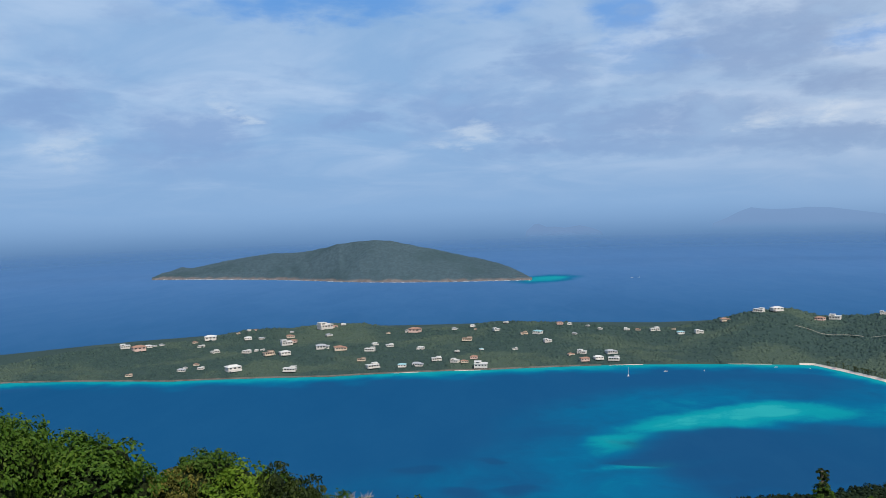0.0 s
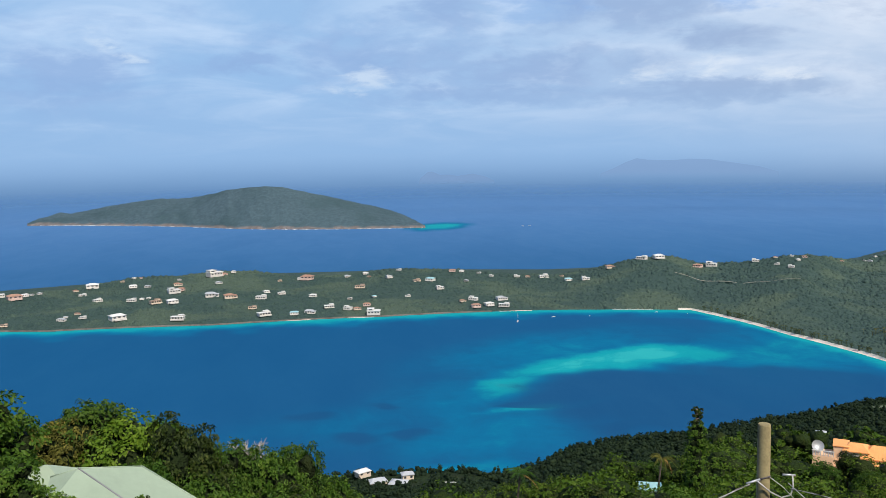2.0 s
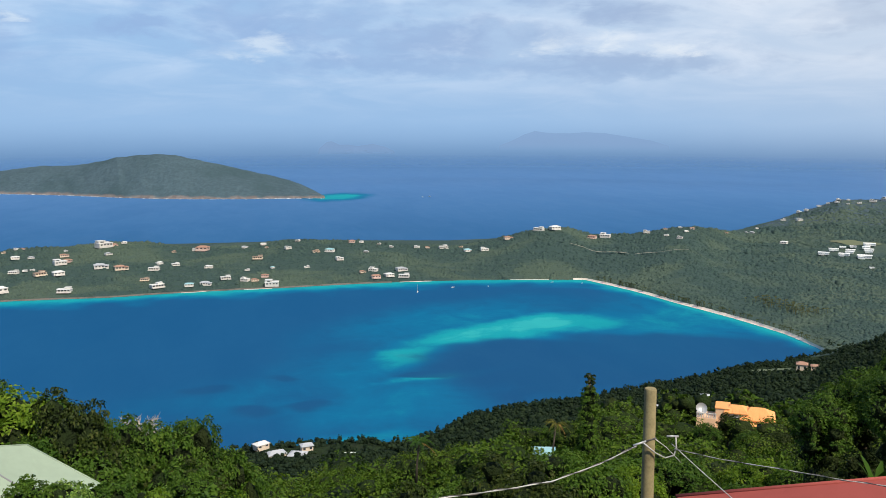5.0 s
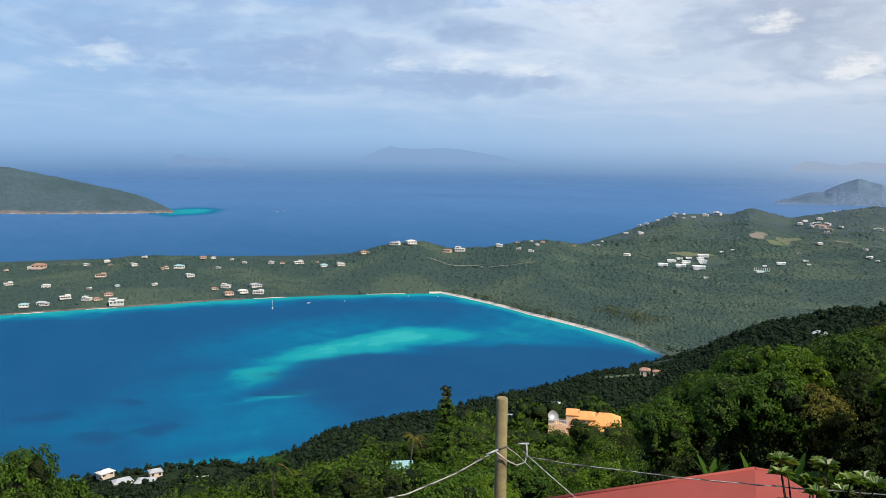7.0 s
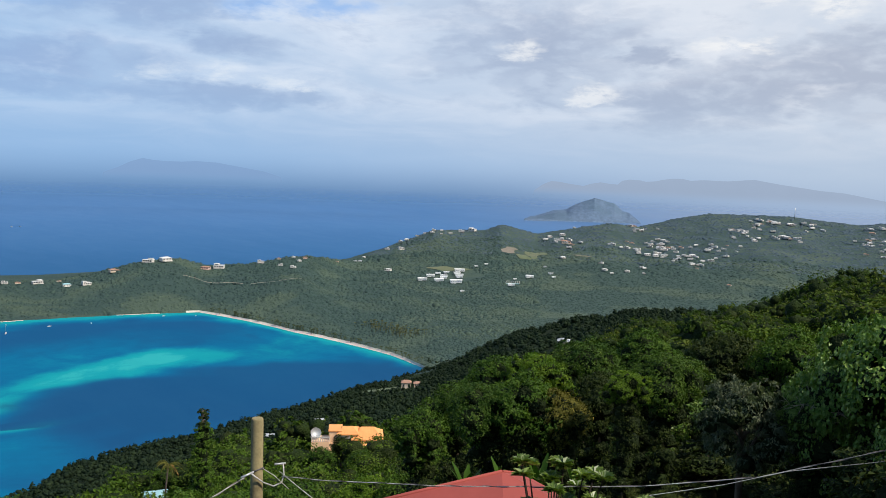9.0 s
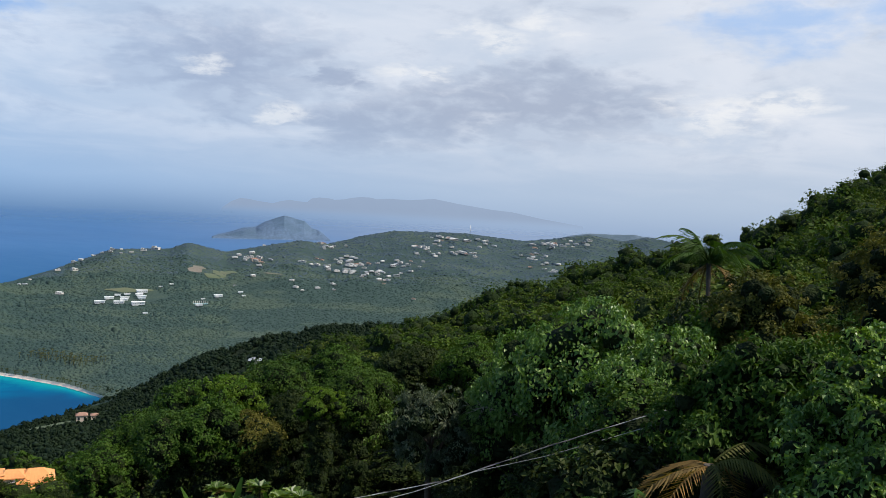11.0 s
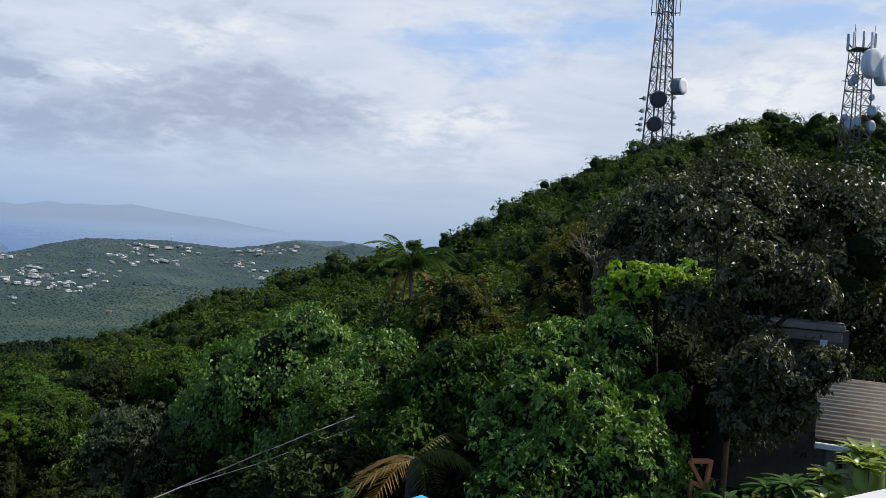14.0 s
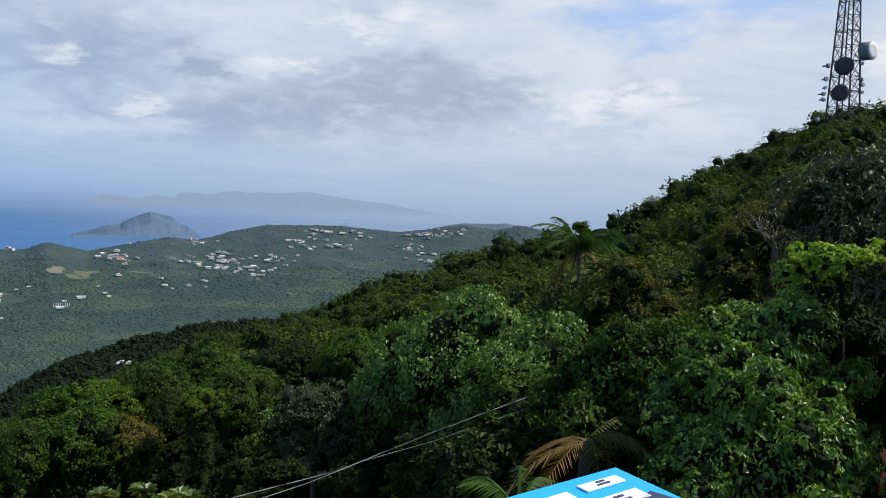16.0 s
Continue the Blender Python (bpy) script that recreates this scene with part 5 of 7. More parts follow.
def hoop_house(x, y):
    t = thing("hoop_house", pose(x, y, ground_z(x, y) + 0.8, 0, 0, -45), "frame of white hoops of an open greenhouse", "greenhouse")
    for i in range(8):
        pts = [(-8.4 + 2.4 * i, -2.4 * math.cos(q), 3.6 * math.sin(q)) for q in np.linspace(0, math.pi, 9)]
        part("hoop", tube(pts, 0.28, 5), WHITE, t)
    part("base", box((0, 0, 0.1), (19, 4.4, 0.5)), TEAL, t)


hoop_house(742, 766)
for p in PROTOS:
    for o in (*p.children_recursive, p):
        bpy.data.objects.remove(o)
for o in (*HALL.children_recursive, HALL):
    bpy.data.objects.remove(o)

# hill road and tracks
def track(name, a0, r0, a1, r1, w, label):
    n = 26
    V, F = [], []
    for i in range(n):
        q = i / (n - 1)
        a, r = a0 + (a1 - a0) * q, r0 + (r1 - r0) * q + 4 * math.sin(q * 9)
        for s in (-w, w):
            x, y = at(a, r + s)
            V.append((x, y, ground_z(x, y) + 2.2))
        if i:
            F.append((2 * i - 2, 2 * i - 1, 2 * i + 1, 2 * i))
    tagged(new(name, mesh_from(name, V, F, ROAD)), label, "road", kind="structure")


track("road", 22.4, 966, 26.2, 936, 1.2, "pale dirt track cut across the wooded hill")
track("road", 26.6, 934, 30.0, 930, 0.9, "pale dirt track cut across the wooded hill")

# boats
def boat(x, y, s, mast, label, turn):
    t = thing("sailboat" if mast else "motorboat", pose(x, y, 0, 0, 0, turn) @ Matrix.Diagonal((s, s, s, 1)), label, "boat", "boats on the water")
    bm = bmesh.new()
    rows = []
    for q, hw in ((-1, 0.55), (-0.4, 0.8), (0.3, 0.75), (0.8, 0.35), (1.05, 0.04)):
        rows.append([bm.verts.new(p) for p in ((q * 4, -hw, 0.9), (q * 3.8, -hw * 0.5, -0.3), (q * 3.8, hw * 0.5, -0.3), (q * 4, hw, 0.9))])
    for a, b in zip(rows, rows[1:]):
        for i in range(4):
            bm.faces.new((a[i], a[(i + 1) % 4], b[(i + 1) % 4], b[i]))
    bm.faces.new(rows[0]), bm.faces.new(rows[-1][::-1])
    part("hull", bm, WHITE, t)
    part("cabin", box((-0.3, 0, 1.2), (2.6, 0.9, 0.7), bevel=0.12), WHITE, t)
    if mast:
        part("mast", tube([(0.4, 0, 0.9), (0.4, 0, 10.5)], [0.13, 0.08], 6), WHITE, t)
        part("boom", tube([(0.4, 0, 2.0), (-3.0, 0, 2.1)], 0.1, 6), WHITE, t)


boat(162, 753, 0.75, True, "white sailing boat at anchor with bare mast", 70)
boat(199, 768, 0.5, False, "small white motorboat at anchor", 20)
boat(233, 766, 0.5, False, "small white motorboat at anchor", 80)
boat(300, 772, 0.4, False, "small white motorboat at anchor", 10)
boat(326, 760, 0.4, False, "small white motorboat at anchor", 50)
boat(396, 1786, 0.9, False, "white motorboat under way on the open sea", -60)
boat(413, 1795, 0.8, False, "white motorboat under way on the open sea", -60)

# ---- trees of the slope below the deck ----
KINDS = [
    broad_tree("tree", 6.5, 6.0, 7600, 0.200, 0.135, GREENS, "green broadleaf tree on the slope", 13, 6),
    broad_tree("tree", 6.0, 5.2, 7000, 0.185, 0.125, GREENS, "round green broadleaf tree on the slope", 11, 5),
    broad_tree("tree", 5.6, 6.4, 7000, 0.190, 0.130, LIME, "bright yellow-green tree on the slope", 14, 5, rad=(0.11, 0.19)),
    broad_tree("tree", 6.8, 5.6, 7200, 0.190, 0.110, DARKLEAF, "dark green tree with glossy leaves", 12, 6),
    broad_tree("tree", 5.4, 5.4, 6600, 0.180, 0.105, OLIVE, "brownish olive tree on the slope", 14, 6, rad=(0.10, 0.18)),
    broad_tree("tree", 6.2, 5.8, 7600, 0.200, 0.130, GLOSSY, "green tree hung with creepers", 14, 6, droop=0.7),
    broad_tree("tree", 6.6, 6.0, 7600, 0.190, 0.120, MIDGREEN, "deep green broadleaf tree on the slope", 13, 6),
    broad_tree("tree", 5.8, 5.4, 7200, 0.180, 0.115, MIDGREEN, "round deep green tree on the slope", 10, 5, rad=(0.17, 0.27)),
    broad_tree("tree", 6.2, 5.8, 15000, 0.120, 0.085, GLOSSY, "tree buried under a mound of bright creeper", 22, 5, droop=0.8, rad=(0.10, 0.18), per=26, tight=0.45),
]
BUSHES = [
    broad_tree("bush", 3.0, 3.2, 3600, 0.14, 0.095, GREENS, "green bush on the slope", 9, 4, "bushes on the slope"),
    broad_tree("bush", 2.8, 3.4, 3600, 0.14, 0.095, GLOSSY, "glossy green bush on the slope", 9, 4, "bushes on the slope"),
    broad_tree("bush", 2.6, 3.0, 3400, 0.14, 0.095, LIME, "bright yellow-green bush on the slope", 10, 4, "bushes on the slope", rad=(0.11, 0.19)),
    broad_tree("bush", 3.0, 3.0, 3400, 0.14, 0.08, DARKLEAF, "dark green bush on the slope", 8, 4, "bushes on the slope"),
]
# the same crowns on long stems, so trees in the gully can be placed to fit the camera's view
HIGH = [broad_tree("tree", h, w, n, b, b * 0.66, mat, label, lob, 5, rad=rad, root=14.0) for h, w, n, b, mat, label, lob, rad in (
    (5.4, 5.8, 8000, 0.185, GREENS, "tall green broadleaf tree rising from the gully", 14, (0.13, 0.22)),
    (5.0, 5.8, 8000, 0.180, LIME, "tall yellow-green tree rising from the gully", 14, (0.11, 0.19)),
    (5.4, 5.8, 8000, 0.180, DARKLEAF, "tall dark tree rising from the gully", 13, (0.13, 0.22)),
    (5.0, 5.8, 8000, 0.175, OLIVE, "tall brownish olive tree rising from the gully", 14, (0.11, 0.19)),
    (5.4, 5.8, 8000, 0.180, MIDGREEN, "tall deep green tree rising from the gully", 13, (0.14, 0.24)),
    (5.4, 5.8, 14000, 0.120, GLOSSY, "tall tree rising from the gully under bright creeper", 20, (0.10, 0.18)))]
# added dark leaf columns stand for the shade under these crowns
for p in HIGH:
    lob = [(0.5 * math.sin(4.1 * i), 0.5 * math.cos(3.3 * i), 2.6 - 0.95 * i, rng.uniform(0.9, 1.5)) for i in range(13)]
    v, f, c, q = crown(lob, 3600, 0.19, 0.12, 0.86, 1, 0.7, 0.2, 14, 0.42)
    part("creeper", mesh_from("creeper", v, f, DARKLEAF, False, CORE, c, q), None, p, "dark leaf mass added round the stem for the shade below the crown")
# plan circles kept free of scattered trees: x, y, radius
FREE = [(-9, 36, 4.6), (-12, 38, 3.0), (13.4, 15.2, 5.4), (8.4, 16.0, 1.6), (12.1, 10.5, 2.4), (21, 21.5, 2.0), (23.3, 12.3, 3.0), (42, 9, 0.9), (9.9, 3.1, 2.6), (13, 3.4, 2.4), (17.9, -1, 2.0),
        (23.6, -3.3, 4.0), (15, -4.5, 5.0), (19.6, -4, 4.0), (12.4, -1.5, 2.0), (7.4, -2.0, 2.5), (-5.5, 52, 3.0), (33, 74.5, 2.5)]
spots = []
for _ in range(9000):
    a, r = pick.uniform(-31, 108), math.sqrt(pick.uniform(11.0 ** 2, 69.0 ** 2))
    x, y = at(a, r)
    gap = (1.8 if r < 17 else 2.9 if r < 34 else 3.9) * (1.4 if 43 < a < 74 and r < 62 else 1.0)
    if any((x - u) ** 2 + (y - v) ** 2 < gap * gap for u, v in spots) or any(math.hypot(x - u, y - v) < q for u, v, q in FREE):
        continue
    if a < -6 and r < 36 or 42 < a < 72 and r < 26 or 14 < a < 52 and r < 25 or 97 < a and r < 32 or 62 < a < 97 and r < 15:
        continue
    spots.append((x, y))
for x, y in spots:
    r, a = math.hypot(x, y), math.degrees(math.atan2(x, y))
    want = float(tree_height(np.array(r))) * pick.uniform(0.60, 1.25)
    # dark kinds are weighted by bearing to paint shade on the right slope
    if r < (30 if a < 55 else 17):
        k = pick.choices(range(4), (4, 4, 2, 2) if a < 40 else (0.6, 0.7, 0.5, 9) if a < 78 else (2, 4, 1, 4))[0]
        base, tall = BUSHES[k], 2.85
    else:
        k = pick.choices(range(8), (5, 4, 4, 1.5, 2, 4, 0, 0) if a < 42 else (0.3, 0.3, 0.6, 9, 0.8, 0.3, 1.5, 1.5) if a < 70 and r < 62 else (1.2, 0.8, 0.7, 2, 2.5, 2.5, 4, 4) if a < 72 else (1.5, 1, 1, 2, 5, 2.5, 4, 4))[0]
        base, tall = KINDS[k], 6.1
    # low dark-leaved trees fill the hollow in place of its shade
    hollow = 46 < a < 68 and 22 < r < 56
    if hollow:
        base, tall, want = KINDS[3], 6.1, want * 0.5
    s = want / tall
    wide = pick.uniform(0.78, 1.25) if r >= 34 else pick.uniform(0.58, 0.92) if base in KINDS else max(s, 0.7) * pick.uniform(0.85, 1.15)
    copy_thing(base, pose(x, y, ground_z(x, y) - 0.1, pick.uniform(-5, 5), pick.uniform(-5, 5), pick.uniform(0, 360)) @ Matrix.Diagonal((wide, wide, s, 1)))
# trees that stand out over the bay: bearing, range, height of the top in view, width, kind
STANDING = ((-27.2, 46, -10.4, 5.5, 0), (-24.6, 45, -11.9, 5.0, 0), (-22.4, 44, -13.0, 4.2, 6), (-20.2, 46, -13.7, 4.4, 4), (-18.0, 45, -13.6, 4.6, 4), (-15.9, 46, -13.3, 5.4, 7), (-12.2, 47, -15.9, 5.0, 0), (-10.0, 47, -17.1, 3.8, 1),
    (-8.3, 53, -17.2, 2.8, 7), (-6.9, 43, -17.9, 4.2, 6), (-5.0, 43, -18.3, 4.4, 0), (-3.2, 44, -18.3, 4.4, 6), (-9.0, 44, -17.5, 4.0, 1), (-1.2, 43, -20.0, 4.0, 0), (-3.5, 52, -17.7, 4.6, 7), (-1.9, 50, -19.6, 4.4, 4), (-10.2, 40, -18.6, 4.6, 0), (-7.4, 42, -20.6, 4.2, 5), (-4.2, 40, -20.2, 4.6, 1), (-1.0, 38, -22.0, 4.4, 2))
for a, r, el, w, k in STANDING:
    x, y = at(a, r)
    z = ground_z(x, y)
    top = 150 + r * math.tan(radians(el))
    copy_thing(KINDS[k], pose(x, y, z - 0.1, 0, 0, 50 * k + 31 * a) @ Matrix.Diagonal((w / 5.6, w / 5.6, max(0.45, (top - z) / 6.5), 1)))
for x, y, top, k in ((38.6, 8.3, 146.6, 3), (37.5, 6.4, 146.0, 5)):
    z = ground_z(x, y)
    copy_thing(KINDS[k], pose(x, y, z, 0, 0, 50 * k) @ Matrix.Diagonal((1.0, 1.0, max(0.6, (top - z) / 6.2), 1)))
# the close canopy round the green roof
for i in range(30):
    a, r = -30.0 + 0.9 * i + pick.uniform(-0.3, 0.3), pick.uniform(39.0, 50.0)
    x, y = at(a, r)
    z = ground_z(x, y)
    top = 150 + r * math.tan(radians(float(np.interp(a, (-30, -25, -22, -19.5, -17, -14, -12, -9, -5), (-11.6, -13.0, -14.4, -15.3, -15.8, -16.6, -17.9, -19.4, -20.6))) + pick.uniform(-0.9, 0.6)))
    copy_thing(KINDS[(6, 7, 0, 5, 6, 1, 4)[i % 7]], pose(x, y, z, 0, 0, 77 * i) @ Matrix.Diagonal((0.72, 0.72, max(0.4, (top - z) / 7.0), 1)))
# the few trees that stand out of the dark hollow: bearing, range, height of the top in view, width, kind
for a, r, el, w, k in ((52.3, 40, -12.6, 2.4, 1), (50.6, 44, -13.2, 3.4, 2), (47.9, 42, -14.0, 3.6, 3), (45.4, 42, -13.6, 4.2, 0), (42.8, 42, -14.2, 4.0, 4), (54.8, 47, -11.4, 4.4, 4), (58.0, 52, -9.8, 5.0, 2),
        (62.4, 50, -9.2, 4.8, 0), (49.4, 54, -11.0, 5.0, 4), (53.2, 56, -10.2, 4.8, 0), (65.4, 36, -9.8, 4.2, 5), (63.4, 30, -13.2, 2.0, 5), (46.2, 52, -11.8, 4.6, 1), (43.4, 54, -12.6, 4.6, 0), (41.0, 50, -14.4, 4.2, 4), (38.6, 48, -16.2, 4.0, 0)):
    x, y = at(a, r)
    size = w / 5.8
    copy_thing(HIGH[k], pose(x, y, 150 + r * math.tan(radians(el)) - 5.3 * size, 0, 0, 31 * a) @ Matrix.Scale(size, 4))
# mounds of creeper over the trees across the gully
for a, r, el, w, k in ((70.8, 30, -5.8, 7.0, 8), (75.0, 27, -7.2, 5.6, 8), (66.8, 31, -7.8, 5.6, 8), (78.5, 30, -5.2, 5.0, 0), (72.5, 24, -9.6, 4.6, 8)):
    x, y = at(a, r)
    z = ground_z(x, y)
    copy_thing(KINDS[k], pose(x, y, z - 0.1, 0, 0, 31 * a) @ Matrix.Diagonal((w / 5.8, w / 5.8, max(0.45, (150 + r * math.tan(radians(el)) - z) / 6.2), 1)))
# the dark narrow tree before the orange villa, and the spreading one beside it
for a, r, el, w, k in ((38.2, 120, -17.6, 7.5, 2), (36.6, 116, -19.2, 5.0, 4), (30.4, 117, -19.0, 5.0, 0), (31.6, 112, -18.75, 4.4, 0), (34.3, 112, -18.9, 4.6, 4), (35.9, 110, -18.75, 5.0, 2), (28.6, 110, -19.8, 5.4, 0), (26.4, 104, -21.2, 5.6, 4), (40.4, 108, -17.7, 6.0, 0), (42.4, 100, -17.4, 6.4, 1)):
    x, y = at(a, r)
    size = w / 5.8
    copy_thing(HIGH[k], pose(x, y, 150 + r * math.tan(radians(el)) - 5.3 * size, 0, 0, 31 * a) @ Matrix.Scale(size, 4))
x, y = at(32.95, 119)
copy_thing(KINDS[3], pose(x, y, ground_z(x, y) - 0.1, 0, 0, 20) @ Matrix.Diagonal((0.64, 0.64, max(0.45, (150 + 119 * math.tan(radians(-18.05)) - ground_z(x, y)) / 6.0), 1)))
# bushes close in front of the green roof
for a, r, el, k in ((-21.0, 27, -17.0, 0), (-19.6, 27, -18.6, 1), (-18.9, 26, -19.9, 0), (-13.2, 29, -20.7, 0), (-11.4, 29, -21.0, 1), (-8.6, 31, -21.6, 0), (-6.0, 32, -22.0, 2), (-3.4, 33, -21.8, 0)):
    x, y = at(a, r)
    z = ground_z(x, y)
    top = 150 + r * math.tan(radians(el))
    copy_thing(BUSHES[k], pose(x, y, top - 3.0 * 0.75, 0, 0, 40 * k + 13 * a) @ Matrix.Diagonal((0.7, 0.7, 0.75, 1)))
for p in KINDS + BUSHES + HIGH:
    for o in (*p.children_recursive, p):
        bpy.data.objects.remove(o)


def place_tree(t, x, y, z=None, turn=0.0):
    t.matrix_world = pose(x, y, ground_z(x, y) - 0.1 if z is None else z, 0, 0, turn)
    return t


# the tall dark tree beside the shed, and the glossy bushes by the deck
place_tree(broad_tree("tree", 10.0, 9.6, 46000, 0.112, 0.064, DEEPLEAF, "tall dark tree with small glossy leaves", 44, 12, group="", droop=0.6, rad=(0.07, 0.12), bark=DARK_BARK, per=14, tight=0.42), 21.6, -3.5, 142.4)
place_tree(broad_tree("tree", 8.0, 7.0, 14000, 0.14, 0.08, DARKLEAF, "dark tree with glossy leaves over a shed roof", 26, 8, group="", bark=DARK_BARK), 28.5, -7.6, 145.0)


def spray_tree(x, y, z, h, turn):
    """A slim tree with one flat layered spray of lit leaves on top."""
    t = thing("tree", pose(x, y, z, 0, 0, turn), "slim tree with a flat bright yellow-green leaf spray", "tree")
    part("trunk", tube([(0, 0, -0.5), (0.1, 0.1, h * 0.5), (0, 0, h)], [0.09, 0.07, 0.03], 6), DARK_BARK, t)
    lob = [(u, rng.normal() * 0.25, h + 0.12 * math.sin(4 * u) + rng.normal() * 0.19 - 0.07 * u * u, rng.uniform(0.10, 0.22)) for u in np.linspace(-0.9, 0.9, 30) + rng.normal(size=30) * 0.1]
    for q in (-0.7, 0.6):
        part("limb", tube([(0, 0, h * 0.7), (q * 0.6, 0, h * 0.9), (q, 0, h - 0.05)], [0.04, 0.025, 0.01], 5), DARK_BARK, t)
    v, f, c, q = crown(lob, 3200, 0.10, 0.06, 0.5, 1, 0.1, 0.5, 10, 0.7)
    part("crown", mesh_from("crown", v, f, SPRAY, False, CORE, c, q), None, t)


place_tree(broad_tree("tree", 5.4, 3.9, 17000, 0.090, 0.050, GLOSSY, "glossy green tree with sunlit leaf tips", 40, 9, group="", droop=0.6, rad=(0.05, 0.10), bark=DARK_BARK, per=12, tight=0.5), 14.1, 0.3, 143.4)
place_tree(broad_tree("tree", 4.6, 4.2, 12000, 0.120, 0.064, MIDGREEN, "green tree with sunlit leaf tips", 44, 9, group="", droop=0.6, rad=(0.055, 0.11), bark=DARK_BARK, per=12, tight=0.6), 16.2, 2.7, 143.4)
# leaf colours brightened to paint the sun on this spray
SPRAY = leafy("leaf_sunlit_spray", ((0.13, 0.23, 0.025), (0.19, 0.31, 0.04), (0.26, 0.37, 0.055)), 0.5, 0.35, 0.2)
spray_tree(15.5, -0.87, 145.3, 3.85, -86)
place_tree(broad_tree("tree", 3.7, 3.6, 5200, 0.12, 0.07, DARKLEAF, "dark glossy tree under a bright leaf spray", 12, 6, group="", bark=DARK_BARK), 16.7, -1.0, 145.1)
place_tree(broad_tree("bush", 4.6, 3.6, 14500, 0.090, 0.050, GLOSSY, "large glossy-leaved bush below the deck", 44, 9, group="", droop=0.6, rad=(0.055, 0.10), per=12, tight=0.48), 12.5, 0.0, 143.4)
place_tree(broad_tree("bush", 3.5, 2.8, 8500, 0.086, 0.048, GLOSSY, "low glossy-leaved bush below the deck", 30, 8, group="", droop=0.6, rad=(0.06, 0.11), per=12, tight=0.48), 11.1, -0.55, 143.2)
place_tree(broad_tree("tree", 6.4, 6.6, 11000, 0.15, 0.08, OLIVE, "brownish olive tree with bare twigs on the slope", 24, 8, group="", rad=(0.09, 0.15)), 34.0, 0.8, 144.2)
place_tree(broad_tree("tree", 5.2, 4.6, 8000, 0.14, 0.075, OLIVE, "brownish olive tree on the slope", 18, 7, group="", rad=(0.10, 0.16)), 29.6, 5.0, 143.2)
place_tree(broad_tree("tree", 4.8, 3.6, 7000, 0.125, 0.050, GREY, "tree with pale grey-green drooping leaves", 16, 6, group="", droop=0.9, rad=(0.11, 0.19)), 26.4, 15.4, 150 + 30.6 * math.tan(radians(-12.0)) - 4.6)


def bare_tree(x, y, z, h, w, label, mat, n=26, twig=0.35):
    t = thing("bare_tree", pose(x, y, z), label, "tree")
    part("trunk", tube([(0, 0, -0.5), (0.1, 0, h * 0.3), (0, 0.1, h * 0.6)], [0.13, 0.1, 0.05], 6), mat, t)
    for i in range(n):
        a, e = rng.uniform(0, 6.28), rng.uniform(0.15, 0.6)
        p0 = Vector((0, 0, h * e))
        d = Vector((math.cos(a), math.sin(a), rng.uniform(0.2, 1.1))).normalized()
        p1 = p0 + d * w * 0.3 + Vector(rng.normal(size=3)) * 0.1
        p2 = p1 + (d + Vector(rng.normal(size=3)) * 0.4).normalized() * w * 0.22
        bm = tube([p0, p1, p2], [0.035, 0.022, 0.008], 4)
        for _ in range(7):
            q = p1.lerp(p2, rng.uniform(0, 1))
            add_tube(bm, [q, q + (d + Vector(rng.normal(size=3)) * 0.8).normalized() * twig * rng.uniform(0.5, 1.3)], [0.014, 0.005], 3)
        part("branch", bm, mat, t)
    return t


DULL_TWIG = plain("dull_dead_twigs", (0.17, 0.145, 0.115), (0.10, 0.085, 0.07), 3.0, 0.95)
bare_tree(-5.2, 48.0, 131.2, 3.7, 2.2, "leafless pale pinkish-grey tree on the slope", PALE_TWIG, 80, 0.4)


bare_tree(27.0, 13.4, 150 + 30.2 * math.tan(radians(-12.9)) - 1.3, 1.3, 2.0, "bare pale branches beside a drooping tree", PALE_TWIG, 9, 0.35)
bare_tree(31.2, 0.4, 148.0, 1.7, 2.2, "tangle of bare dull twigs in a tree top", DULL_TWIG, 12, 0.4)


# a trunk wrapped in creeper standing over the trees
def creeper_column(x, y, z, h):
    t = thing("creeper_trunk", pose(x, y, z), "dead trunk wrapped in green creeper, tuft on top", "tree")
    part("trunk", tube([(0, 0, -1), (0.1, 0, h * 0.5), (0, 0, h * 0.95)], [0.3, 0.25, 0.12], 7), BARK, t)
    lob = [(0.12 * math.sin(9 * q), 0, h * q, 1.15 - 0.5 * q) for q in (0.1, 0.2, 0.3, 0.38, 0.46, 0.54, 0.62, 0.70, 0.77)]
    v, f, c, q = crown(lob, 3600, 0.19, 0.13, 0.8, 1, 0.5)
    part("creeper", mesh_from("creeper", v, f, GREENS, False, CORE, c, q), None, t)
    v, f, c, q = crown([(0, 0, h * 0.88, 0.46), (0.25, 0, h * 0.92, 0.34), (-0.2, 0.1, h * 0.94, 0.34), (0, 0, h * 0.82, 0.4)], 500, 0.22, 0.14, 0.6)
    part("tuft", mesh_from("tuft", v, f, DARKLEAF, False, CORE, c, q), None, t)


creeper_column(32.7, 74.0, 117.0, 9.9)

# palms
palm_tree(41.9, 9.3, ground_z(41.9, 9.3), 147.5 - ground_z(41.9, 9.3), 2.8, 22, MIDGREEN, "coconut palm rising from the hillside forest", dry=4, lean=(-0.1, 0.1), rise=0.15)
palm_tree(9.9, 3.0, 142.8, 3.2, 1.1, 13, GREENS, "young palm with broad green fronds below the deck", dry=0)
palm_tree(13.4, 3.0, 141.2, 4.9, 1.5, 9, OLIVE, "half-dry palm with brown hanging fronds", dry=5, lean=(0.1, -0.1))
palm_tree(38.1, 97.0, 108.5, 4.6, 1.9, 12, OLIVE, "small palm on the slope", dry=3)
palm_tree(19.5, 92.0, 110.0, 4.2, 2.0, 12, GREENS, "small palm on the slope", dry=1)
